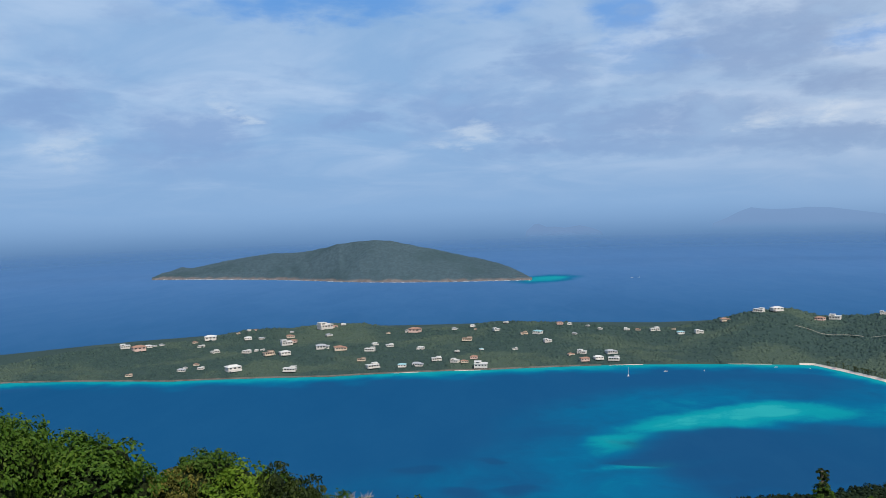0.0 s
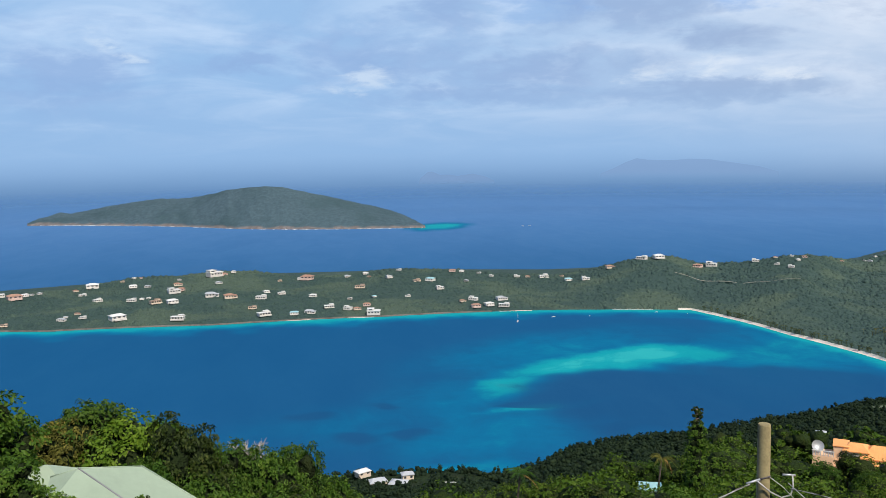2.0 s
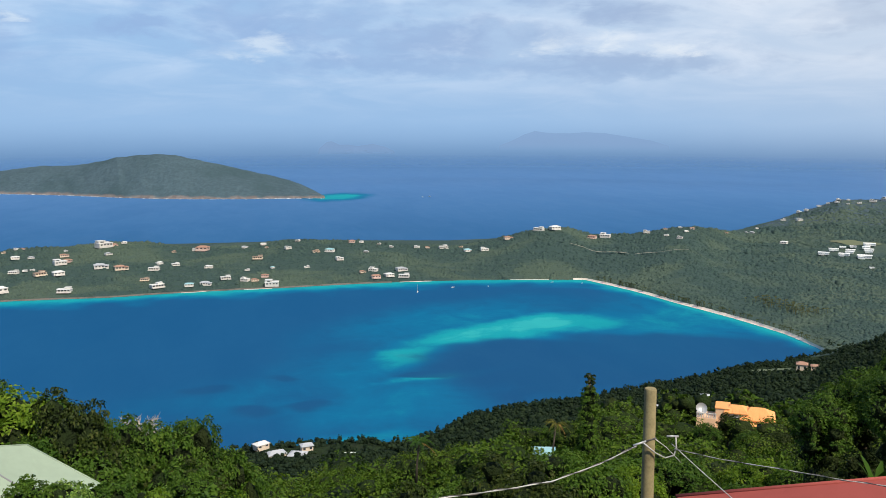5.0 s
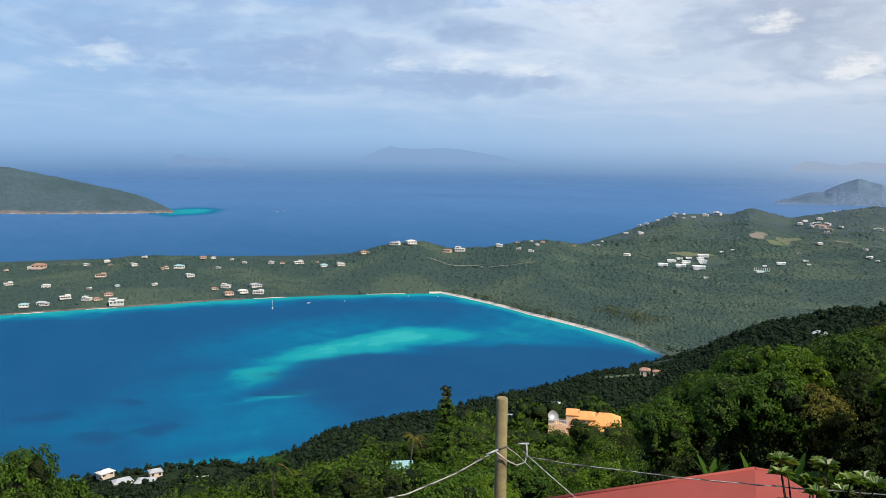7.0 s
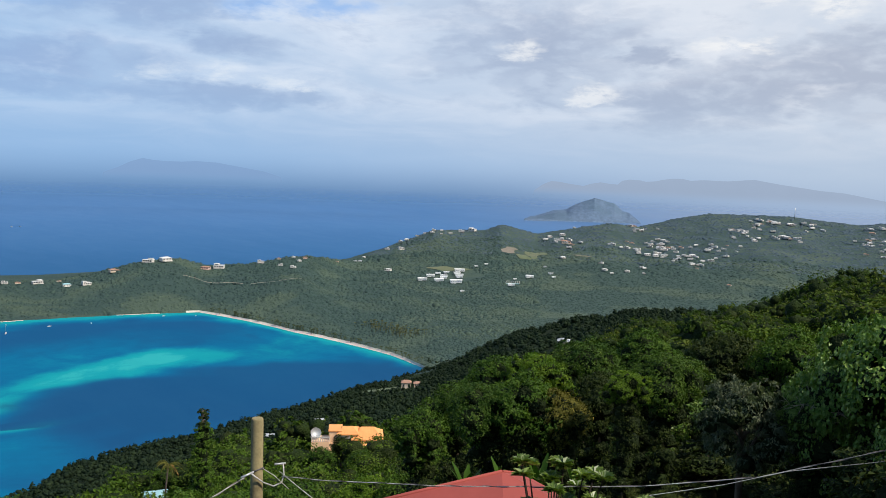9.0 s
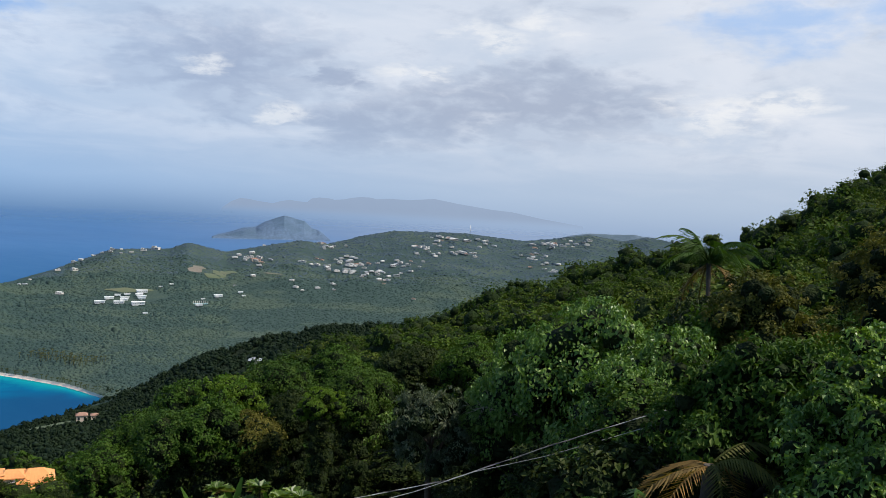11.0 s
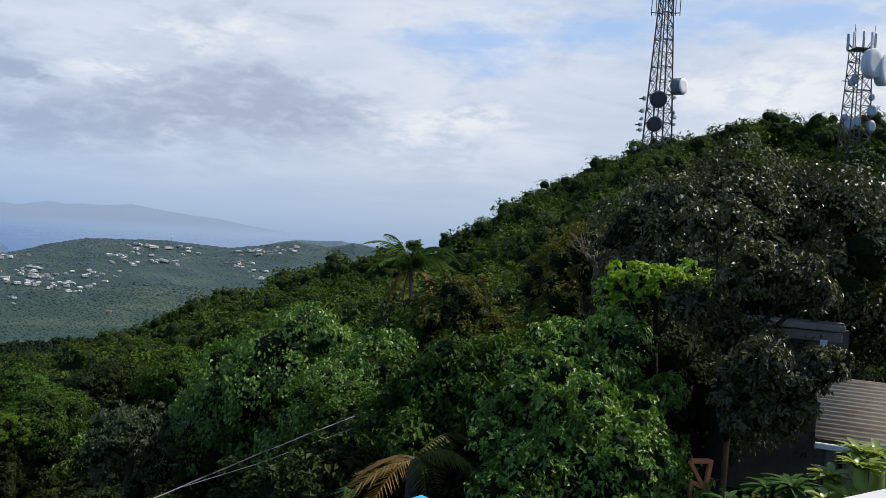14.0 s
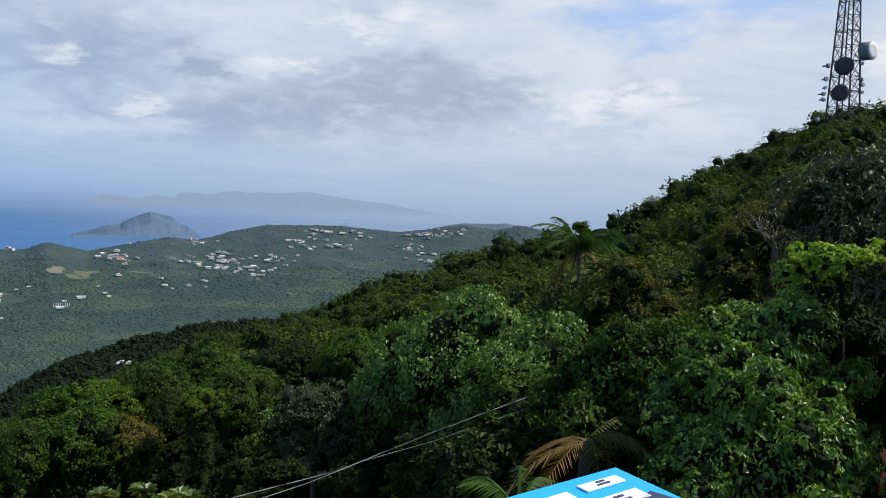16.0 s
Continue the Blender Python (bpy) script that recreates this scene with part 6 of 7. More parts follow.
palm_tree(69.0, 101.0, 101.6, 4.8, 2.2, 12, GREENS, "small palm in front of the villa", dry=1)


# banana plants behind the red roof, rosette shrubs in front of it
def blade_plant(name, x, y, z, n, length, wide, mat, label, category, up=1.6, bend=0.5):
    t = thing(name, pose(x, y, z), label, category)
    part("stem", tube([(0, 0, -0.4), (0, 0, length * 0.5)], [0.09, 0.06], 6), mat, t)
    for i in range(n):
        a = 6.28 * i / n + rng.uniform(-0.4, 0.4)
        out, side = np.array([math.cos(a), math.sin(a), 0]), np.array([-math.sin(a), math.cos(a), 0])
        V, F = [], []
        e = rng.uniform(0.6, 1.2) * up
        for j, q in enumerate(np.linspace(0, 1, 8)):
            c = np.array([0, 0, length * 0.4]) + out * length * (0.25 * q + bend * 0.6 * q * q) + np.array([0, 0, 1]) * length * (e * 0.5 * q - bend * 0.5 * q * q)
            w = wide * math.sin(math.pi * min(0.97, 0.06 + 0.92 * q)) ** 0.6 * (1 if j % 2 else 0.82)
            V += [c + side * w + [0, 0, w * 0.35], c, c - side * w + [0, 0, w * 0.35]]
            if j:
                k = 3 * j
                F += [(k - 3, k - 2, k + 1, k), (k - 2, k - 1, k + 2, k + 1)]
        part("leaf", mesh_from("leaf", V, F, mat), None, t)
    return t


for x, y, z, s in ((20.0, 22.4, 137.5, 1.35), (21.2, 21.6, 137.3, 1.5), (22.4, 21.0, 137.5, 1.4), (23.2, 20.0, 137.8, 1.35)):
    blade_plant("banana_plant", x, y, z, 7, s, 0.14, GREENS, "banana plant with upright torn leaves", "banana plant", 2.0, 0.3)


def rosette_shrub(x, y, z, h, w, heads, mat, label):
    t = thing("rosette_shrub", pose(x, y, z), label, "bush")
    for i in range(heads):
        a, q = rng.uniform(0, 6.28), rng.uniform(0.0, 1.0) ** 0.6
        tip = Vector((q * w * math.cos(a), q * w * math.sin(a), h * rng.uniform(0.35, 1.0)))
        b = part("branch", tube([(0, 0, -0.3), (tip.x * 0.5, tip.y * 0.5, tip.z * 0.4), tip], [0.035, 0.025, 0.012], 5), DARK_BARK, t)
        n = 38
        ang = rng.uniform(0, 6.28, n)
        o = np.stack([np.cos(ang), np.sin(ang), rng.uniform(0.1, 1.0, n)], 1)
        o = unit(o)
        pos = np.array(tip) + o * 0.12
        side = unit(np.cross(o, [0, 0, 1.0]))
        L, W = 0.135, 0.058
        V = np.stack([pos - o * L, pos + side * W + [0, 0, 0.02], pos + o * L - [0, 0, 0.05], pos - side * W + [0, 0, 0.02]], 1).reshape(-1, 3)
        k = np.arange(n)[:, None] * 4
        part("leaf_rosette", mesh_from("leaf_rosette", V, np.concatenate([k + [0, 1, 2], k + [0, 2, 3]]), mat, False), None, b)


ROSETTE = leafy("leaf_rosette", ((0.05, 0.10, 0.02), (0.12, 0.19, 0.03), (0.22, 0.28, 0.07)), 0.35, 0.3, 0.4)
rosette_shrub(11.9, 10.6, 141.6, 2.9, 1.0, 40, ROSETTE, "shrub with rosettes of pale-edged leaves by the red roof")
rosette_shrub(12.6, 9.3, 141.6, 2.3, 0.9, 26, ROSETTE, "shrub with rosettes of pale-edged leaves by the red roof")
rosette_shrub(10.5, 10.6, 141.2, 2.1, 0.6, 9, ROSETTE, "low shrub with leaf rosettes below the red roof")
rosette_shrub(12.9, 7.9, 141.4, 2.2, 0.8, 20, ROSETTE, "shrub with leaf rosettes on the slope")


# the dark tree whose low boughs hang over the shed's near end
def hanging_tree():
    t = thing("tree", pose(14.6, -1.95, 143.2) @ Matrix.Scale(1.12, 4), "dark tree with low boughs of glossy leaves beside the shed", "tree")
    part("trunk", tube([(0, 0, -1.0), (0.05, 0.0, 1.6), (0.1, -0.05, 3.4), (0.2, -0.2, 5.4)], [0.21, 0.18, 0.15, 0.08], 8), DARK_BARK, t)
    for i, (x, y, z, r) in enumerate(HANG):
        part("limb", tube([(0.1, -0.1, 3.0 + 0.15 * i), (x * 0.5, y * 0.5, z * 0.5 + 2.0), (x, y, z)], [0.07, 0.045, 0.015], 5), DARK_BARK, t)
        lob = [(x + rng.uniform(-0.6, 0.6) * r, y + rng.uniform(-0.6, 0.6) * r, z + rng.uniform(-0.5, 0.5) * r, r * rng.uniform(0.34, 0.5)) for _ in range(9)]
        v, f, c, q = crown(lob, 1500, 0.082, 0.046, 0.55, 1, 0.5, 0.4, 10, 0.65)
        part("bough", mesh_from("bough", v, f, DEEPLEAF, False, CORE, c, q), None, t)


HANG = ((-1.62, -0.37, 4.44, 0.46), (-1.57, -0.07, 4.13, 0.42), (-1.66, -0.57, 4.23, 0.40), (-1.72, -0.80, 4.44, 0.36), (-1.64, -0.42, 3.84, 0.34), (-1.70, -0.66, 3.98, 0.32), (-1.75, -1.02, 4.55, 0.26), (-1.58, -0.1, 3.75, 0.30),
    (-0.3, -0.9, 5.55, 0.38), (-0.2, -0.2, 4.75, 0.5), (0.1, 0.4, 4.95, 0.5), (0.1, -1.2, 5.35, 0.4), (-0.1, -0.3, 5.6, 0.55), (0.1, 0.2, 6.1, 0.5))
hanging_tree()

# ---- roofs and houses close by ----
def green_roofed_house():
    t = thing("house", pose(-10.46, 34.51, 137.94), "house with a pale green hipped metal roof", "house")
    # ridge ends, then the eave corners round the roof
    ridge = (Vector((0, 0, 0)), Vector((2.09, 1.59, -0.63)))
    eave = (Vector((-0.79, -2.36, -0.95)), Vector((3.46, -1.59, -1.94)), Vector((5.12, 0.13, -2.07)), Vector((1.19, 4.46, -1.83)), Vector((-1.13, 0.17, -0.36)))
    bm = bmesh.new()
    A, B = (bm.verts.new(p) for p in ridge)
    E = [bm.verts.new(p) for p in eave]
    D = [bm.verts.new(p - Vector((0, 0, 0.16))) for p in eave]
    for f in ((E[0], E[1], A), (E[1], E[2], B, A), (E[2], E[3], B), (E[3], E[4], A, B), (E[4], E[0], A), D[::-1]):
        bm.faces.new(f)
    for i in range(5):
        bm.faces.new((D[i], D[(i + 1) % 5], E[(i + 1) % 5], E[i]))
    r = part("roof", bm, GREEN_METAL, t)
    for i, (p, q) in enumerate(((ridge[0], ridge[1]), (ridge[0], eave[1]), (ridge[1], eave[2]), (ridge[0], eave[4]))):
        part("ridge_cap", tube([p, q], 0.035, 5), DISH_GREY if i == 1 else GREEN_METAL, r)
    part("wall", box((1.6, 0.4, -3.9), (3.6, 2.6, 3.6), 12), WHITE, t)
    g = part("roof", hip_roof(2.6, 2.6, 0.9, over=0.3, ridge=0.05), GREEN_METAL, t)
    g.location = (-2.04, 2.50, -1.54)
    part("wall", box((-2.04, 2.50, -3.04), (2.4, 2.4, 2.9)), WHITE, t)


green_roofed_house()


def red_roofed_house():
    t = thing("house", pose(14.5, 14.8, 142.5), "house under a faded red hipped roof", "house")
    bm = bmesh.new()
    A = bm.verts.new((0, 0, 0))
    C = [bm.verts.new(p) for p in ((-4.5, 2.75, -1.22), (1.75, 1.0, -0.72), (2.3, -4.6, -1.55), (-3.6, -4.2, -1.85))]
    D = [bm.verts.new(v.co + Vector((0, 0, -0.18))) for v in C]
    for i in range(4):
        bm.faces.new((C[(i + 1) % 4], C[i], A)), bm.faces.new((C[i], C[(i + 1) % 4], D[(i + 1) % 4], D[i]))
    bm.faces.new(D)
    r = part("roof", bm, RED_METAL, t)
    part("ridge_cap", tube([(0, 0, 0.0), (-4.5, 2.75, -1.22)], 0.05, 5), RED_METAL, r)
    part("ridge_cap", tube([(0, 0, 0.0), (1.75, 1.0, -0.72)], 0.05, 5), RED_METAL, r)
    part("wall", box((-0.8, -1.0, -2.9), (4.2, 4.6, 2.2), 10), CREAM, t)


red_roofed_house()


def tiled_roof(parent, c, w, d, h, ridge, over=0.35):
    """A hipped roof with raised tile rows on its front and back slopes."""
    r = part("roof", hip_roof(w, d, h, over, ridge), ORANGE, parent, "bright orange tiled hipped roof")
    r.location = c
    x, y, k = w / 2 + over, d / 2 + over, w * ridge / 2
    n = int(2 * x / 0.45)
    for i in range(n):
        q = -x + 2 * x * (i + 0.5) / n
        top = min(1.0, (x - abs(q)) / max(x - k, 0.01))
        for side in (-1, 1):
            part("roof_rib", tube([(q, side * y, 0.02), (q, side * y * (1 - top), h * top + 0.0)], 0.022, 4), ORANGE, r)
    return r


def orange_villa():
    # x runs along the front, y away from it up the slope
    t = thing("villa", pose(70.47, 106.83, 105.0, 0, 0, -33.45), "white and peach villa with orange tiled roofs and a terrace", "house")
    part("terrace", box((-4.2, 0.8, 0.9), (2.8, 3.4, 3.6), bevel=0.05), PEACH, t, "peach terrace block")
    b = part("balustrade", box((-4.2, -0.85, 3.42), (2.9, 0.14, 0.10)), WHITE, t, "white balustrade")
    for i in range(9):
        part("baluster", box((-5.5 + 0.33 * i, -0.85, 3.05), (0.11, 0.11, 0.66)), WHITE, b)
    part("wall", box((-2.0, 1.4, 1.6), (1.9, 3.2, 5.0), bevel=0.05), PEACH, t)
    part("parapet", box((-2.0, 1.4, 4.15), (2.1, 3.4, 0.14), bevel=0.03), ORANGE, t)
    part("wall", box((0.1, 1.2, 1.5), (2.6, 3.4, 4.6), bevel=0.05), WHITE, t, "white rendered wall")
    tiled_roof(t, (-0.1, 1.3, 3.8), 2.8, 3.4, 0.7, 0.5, 0.3)
    part("balcony", box((0.0, -0.9, 1.9), (2.4, 0.9, 0.2), bevel=0.03), WHITE, t)
    for x in (-0.8, 0.1):
        window((x, -0.52, 2.75), (0.6, 0.12, 0.75), t)
    part("wall", box((2.9, 1.4, 0.9), (4.2, 4.4, 4.6), bevel=0.05), CREAM, t, "pale pink rendered wall")
    tiled_roof(t, (2.9, 1.4, 3.15), 4.3, 4.5, 1.25, 0.4, 0.3)
    part("wall", box((1.5, -1.7, 0.5), (2.0, 2.0, 4.0), bevel=0.05), WHITE, t, "white gable wing")
    tiled_roof(t, (1.5, -1.7, 2.5), 2.1, 2.1, 0.6, 0.3, 0.25)
    for x in (3.1, 4.2):
        window((x, -0.82, 2.2), (0.6, 0.12, 0.9), t)
    window((1.5, -2.72, 1.7), (0.7, 0.12, 0.8), t)
    bm = bmesh.new()
    rings = []
    for q in np.linspace(0.06, 1, 6):
        rings.append([bm.verts.new((0.85 * q * math.cos(a), 0.85 * q * math.sin(a), 0.30 * q * q)) for a in np.arange(14) * 2 * math.pi / 14])
    for a, c in zip(rings, rings[1:]):
        for k in range(14):
            bm.faces.new((a[k], a[(k + 1) % 14], c[(k + 1) % 14], c[k]))
    bm.faces.new(rings[0][::-1])
    m = t.matrix_world @ pose(-5.0, 0.4, 3.6, 60, 0, 20)
    dish = thing("satellite_dish", m, "round white satellite dish on a terrace", "satellite dish")
    part("reflector", bm, STEEL, dish)
    part("feed_arm", tube([(0, -0.8, 0.3), (0, 0, 0.85)], 0.04, 5), STEEL, dish)
    part("mast", tube([(0, 0, 0), (0, -0.55, -0.9)], 0.08, 6), STEEL, dish)


orange_villa()


def small_house(name, x, y, w, d, h, hr, wall, roof, turn, label, z=None, flat=False):
    lift = 1.2 if name == "shore_house" else 0.0
    t = thing(name, pose(x, y, (ground_z(x, y) if z is None else z) + lift, 0, 0, turn), label, "house")
    part("wall", box((0, 0, h * 0.3), (w, d, h * 1.4), bevel=0.05), wall, t)
    if flat:
        part("roof", box((0, 0, h + 0.12), (w + 0.8, d + 0.8, 0.24), bevel=0.04), roof, t)
    else:
        r = part("roof", hip_roof(w, d, hr), roof, t)
        r.location = (0, 0, h)
    for x2 in (-0.28, 0.28):
        window((x2 * w, -d / 2 - 0.02, h * 0.6), (w * 0.2, 0.1, h * 0.35), t)
    return t


# houses by the near shore and on the headland
small_house("shore_house", 15, 361, 7.5, 5, 1.9, 1.3, CREAM, GREY_ROOF, 15, "cream shore house with a pale grey hipped roof", z=7.4)
small_house("shore_house", 24, 358, 7, 6, 2.0, 1.3, CREAM, GREY_ROOF, -20, "shore house with a grey ribbed roof", z=7.2)
small_house("shore_house", 28.5, 366, 5, 4, 2.6, 1.0, CREAM, GREY_ROOF, 8, "narrow cream house by the shore", z=7.2)
small_house("shore_house", 9, 370, 6, 4, 1.9, 1.1, CREAM, PALE_ROOF, 30, "cream shore house with a pale roof", z=8.8)
small_house("shore_house", 24, 350, 4.5, 4, 1.6, 0.9, WHITE, PALE_ROOF, -5, "white shore house with a pale roof", z=7.2)
small_house("shore_house", 45, 349, 7.5, 5.5, 1.8, 1.4, WHITE, PALE_ROOF, -12, "white house with a pale hipped roof at the trees' edge", z=8.2)
small_house("cove_house", 276, 364, 5, 4.2, 3.8, 1.2, CREAM, TERRA, -37, "cream house with a dull brown roof on the headland")
small_house("cove_house", 282, 362, 3.4, 3.4, 2.4, 0.8, CREAM, TERRA, -37, "low cream outbuilding on the headland")
small_house("slope_house", 233, 212, 4.2, 3.4, 2.2, 0.9, CREAM, GREY_ROOF, -48, "white house with a grey roof on the dark spur", z=ground_z(233, 212) - 0.2)
small_house("slope_house", 149, 280, 4.6, 3.4, 2.4, 0.9, GREY_ROOF, GREY_ROOF, -31, "dull grey flat-roofed house among dark trees", flat=True, z=ground_z(149, 280) - 0.4)
small_house("slope_house", 174, 284, 4.2, 3.4, 2.2, 0.8, BROWN, GREY_ROOF, -31, "low brown house with a grey roof among dark trees", z=ground_z(174, 284) - 0.4)
small_house("blue_roofed_hut", 38.5, 101, 2.4, 1.8, 1.2, 0.4, WHITE, TEAL, -16, "hut with a pale blue flat roof on the slope", flat=True, z=106.7)


# ---- pole and cables ----
def utility_pole():
    x, y, top = 8.46, 16.09, 144.5
    z = ground_z(x, y)
    t = thing("utility_pole", pose(x, y, z), "weathered wooden utility pole with cable bracket", "pole")
    h = top - z
    bm = tube([(0, 0, -1.0), (0.02, 0.0, h * 0.4), (0.0, 0.0, h - 0.03), (0, 0, h)], [0.15, 0.14, 0.128, 0.118], 14)
    part("shaft", bm, POLE_WOOD, t)
    part("eye_bolt", tube([(-0.16, -0.1, h - 1.13), (0.10, -0.14, h - 1.06)], 0.018, 6), IRON_DARK, t)
    part("cable_clamp", tube([(-0.42, -0.12, h - 1.19), (-0.13, -0.12, h - 1.12)], 0.024, 6), STEEL, t)
    part("cable_clamp", tube([(0.36, -0.12, h - 1.05), (0.62, -0.14, h - 1.07)], 0.024, 6), STEEL, t)
    part("drip_loop", tube([(-0.2, -0.16, h - 1.14), (0.05, -0.2, h - 1.36), (0.3, -0.2, h - 1.5), (0.5, -0.2, h - 1.46), (0.56, -0.18, h - 1.3), (0.55, -0.16, h - 1.06)], 0.017, 6), WIRE_PALE, t)
    part("stay_wire", tube([(0.1, -0.1, h - 1.1), (0.36, -0.12, h - 1.3), (0.62, -0.3, h - 1.6)], 0.010, 5), WIRE_PALE, t)


utility_pole()


def cable(pts, r, label, sag=0.0, twist=True):
    """A hanging cable; a second strand winds round it."""
    P = []
    pts = [Vector(p) for p in pts]
    for a, b in zip(pts, pts[1:]):
        n = max(4, int((b - a).length / 0.35))
        for i in range(n):
            q = i / n
            P.append(a.lerp(b, q) - Vector((0, 0, sag * 4 * q * (1 - q))))
    P.append(pts[-1])
    t = thing("cable", Matrix(), label, "cable", "overhead cables")
    part("strand", tube(P, r, 6), WIRE_PALE, t)
    if twist:
        bm = bmesh.new()
        W = []
        for i in range(len(P) - 1):
            d = (P[i + 1] - P[i]).normalized()
            s = d.orthogonal().normalized()
            u = d.cross(s)
            for q in range(4):
                ang = (i + q / 4) * 2.2
                W.append(P[i].lerp(P[i + 1], q / 4) + (s * math.cos(ang) + u * math.sin(ang)) * r * 1.5)
        part("strand", add_tube(bm, W, r * 0.75, 5), IRON_DARK, t)
    return t


def on_line(az, el, p, q):
    """Where the bearing az meets the plan line from p to q, at the height that el gives."""
    t = math.tan(radians(az))
    dx, dy = q[0] - p[0], q[1] - p[1]
    k = (t * p[1] - p[0]) / (dx - t * dy)
    x, y = p[0] + k * dx, p[1] + k * dy
    return x, y, 150.0 + math.hypot(x, y) * math.tan(radians(el))


cable([(8.1, 15.95, 143.30), (6.84, 15.02, 143.39), (5.61, 14.34, 143.45), (4.56, 13.87, 143.6), (1.5, 12.6, 144.1)], 0.012, "grey twisted overhead cable hung from the pole", 0.0)
POLE_END, TREE_END = (8.98, 15.9), (17.2, 4.14)
cable([on_line(a, e, POLE_END, TREE_END) for a, e in ((29.4, -20.50), (32.6, -20.83), (36.4, -20.94), (40.0, -21.02), (43.5, -20.88), (46.8, -20.68), (53.9, -19.94), (61.1, -18.40), (67.7, -15.80), (72.0, -14.05), (76.0, -12.40))], 0.009, "grey twisted overhead cable running into the trees", 0.0)
cable([on_line(a, e, (9.3, 14.9), (17.1, 4.2)) for a, e in ((49.0, -22.2), (54.2, -20.5), (59.1, -19.15), (62.9, -17.75), (67.7, -16.39), (71.1, -15.12), (76.0, -13.14))], 0.008, "thin grey overhead cable running into the trees", 0.0, False)
cable([(8.9, 15.9, 143.3), (9.9, 13.0, 142.2), (10.6, 10.5, 141.4)], 0.010, "thin dark service cable falling from the pole", 0.04, False)


# ---- radio towers ----
def lattice(t, base, top, h, n):
    """Four-legged tower with horizontals and crossed braces; bays of even proportion."""
    def leg(i, q):
        w = (base + (top - base) * q) / 2
        return Vector(((-w, w, w, -w)[i], (-w, -w, w, w)[i], h * q))

    qs = [1 - (1 - i / n) ** 1.12 for i in range(n + 1)]
    for i in range(4):
        part("leg", tube([leg(i, q) for q in (0, 0.5, 1)], [0.13, 0.11, 0.08], 6), IRON_DARK, t)
    for a, b in zip(qs, qs[1:]):
        for i in range(4):
            j = (i + 1) % 4
            bm = bmesh.new()
            add_tube(bm, [leg(i, a), leg(j, b)], 0.05, 4), add_tube(bm, [leg(j, a), leg(i, b)], 0.05, 4), add_tube(bm, [leg(i, b), leg(j, b)], 0.055, 4)
            part("brace", bm, IRON_DARK, t)
    part("ladder", tube([(0.3, 0.0, 0.0), (0.12, 0.0, h)], 0.09, 5), IRON_DARK, t)
    for q in qs[1::2]:
        part("brace", tube([leg(0, q), leg(2, q)], 0.05, 4), IRON_DARK, t)


def drum(parent, c, r, deep, way, face, shroud):
    """A shrouded microwave dish; way: where it looks, degrees clockwise from +y."""
    d = Vector((math.sin(radians(way)), math.cos(radians(way)), 0))
    c = Vector(c)
    s = part("microwave_dish", tube([c - d * deep * 0.5, c + d * deep * 0.5], r, 20), shroud, parent)
    part("cover", tube([c + d * deep * 0.5, c + d * (deep * 0.5 + 0.06), c + d * (deep * 0.5 + 0.14)], [r * 0.99, r * 0.96, r * 0.6], 20), face, s, "pale round antenna cover")
    part("bracket", tube([c - d * deep * 0.5, c - d * (deep * 0.5 + 0.6)], 0.10, 6), IRON_DARK, s)


def tower_one():
    z, turn = 155.0, 22
    t = thing("radio_tower", pose(122.6, -5.5, z, 0, 0, turn), "tall dark steel lattice radio tower with dishes", "radio tower")
    lattice(t, 3.5, 0.6, 38.0, 21)
    c, s = math.cos(radians(turn)), math.sin(radians(turn))

    def here(dx, dy, dz):
        return (dx * c + dy * s, -dx * s + dy * c, dz)

    drum(t, here(-1.2, -2.35, 14.9), 1.15, 1.3, 213 + turn, DISH_WHITE, DISH_GREY)
    drum(t, here(-1.7, 0.25, 13.0), 1.15, 0.5, 262 + turn, DISH_DARK, DISH_DARK)
    drum(t, here(-1.9, 0.55, 9.6), 1.05, 0.5, 262 + turn, DISH_DARK, DISH_DARK)
    for i, (dy, zz, r) in enumerate(((2.1, 13.2, 0.3), (2.25, 11.5, 0.3), (2.3, 10.4, 0.22), (2.45, 9.6, 0.26), (2.4, 8.9, 0.28), (-1.8, 13.4, 0.24), (-1.9, 11.4, 0.28), (-2.0, 10.8, 0.34), (-2.05, 9.8, 0.22), (3.0, 6.3, 0.3))):
        drum(t, here(-0.9, dy, zz), r, 0.3, 235 + 20 * (i % 3), DISH_WHITE, DISH_GREY)
    for s2 in (-1, 1):
        a = part("antenna_arm", tube([here(-0.3, s2 * 0.7, 25.0), here(-0.6, s2 * 1.9, 25.0)], 0.07, 5), IRON_DARK, t)
        part("antenna_arm", tube([here(-0.3, s2 * 0.7, 27.0), here(-0.6, s2 * 1.9, 27.0)], 0.07, 5), IRON_DARK, t)
        for k in (0.0, 0.6, 1.1):
            part("whip", tube([here(-0.5, s2 * (1.9 - k), 24.6), here(-0.5, s2 * (1.9 - k), 27.6)], 0.06, 5), IRON_DARK, a)


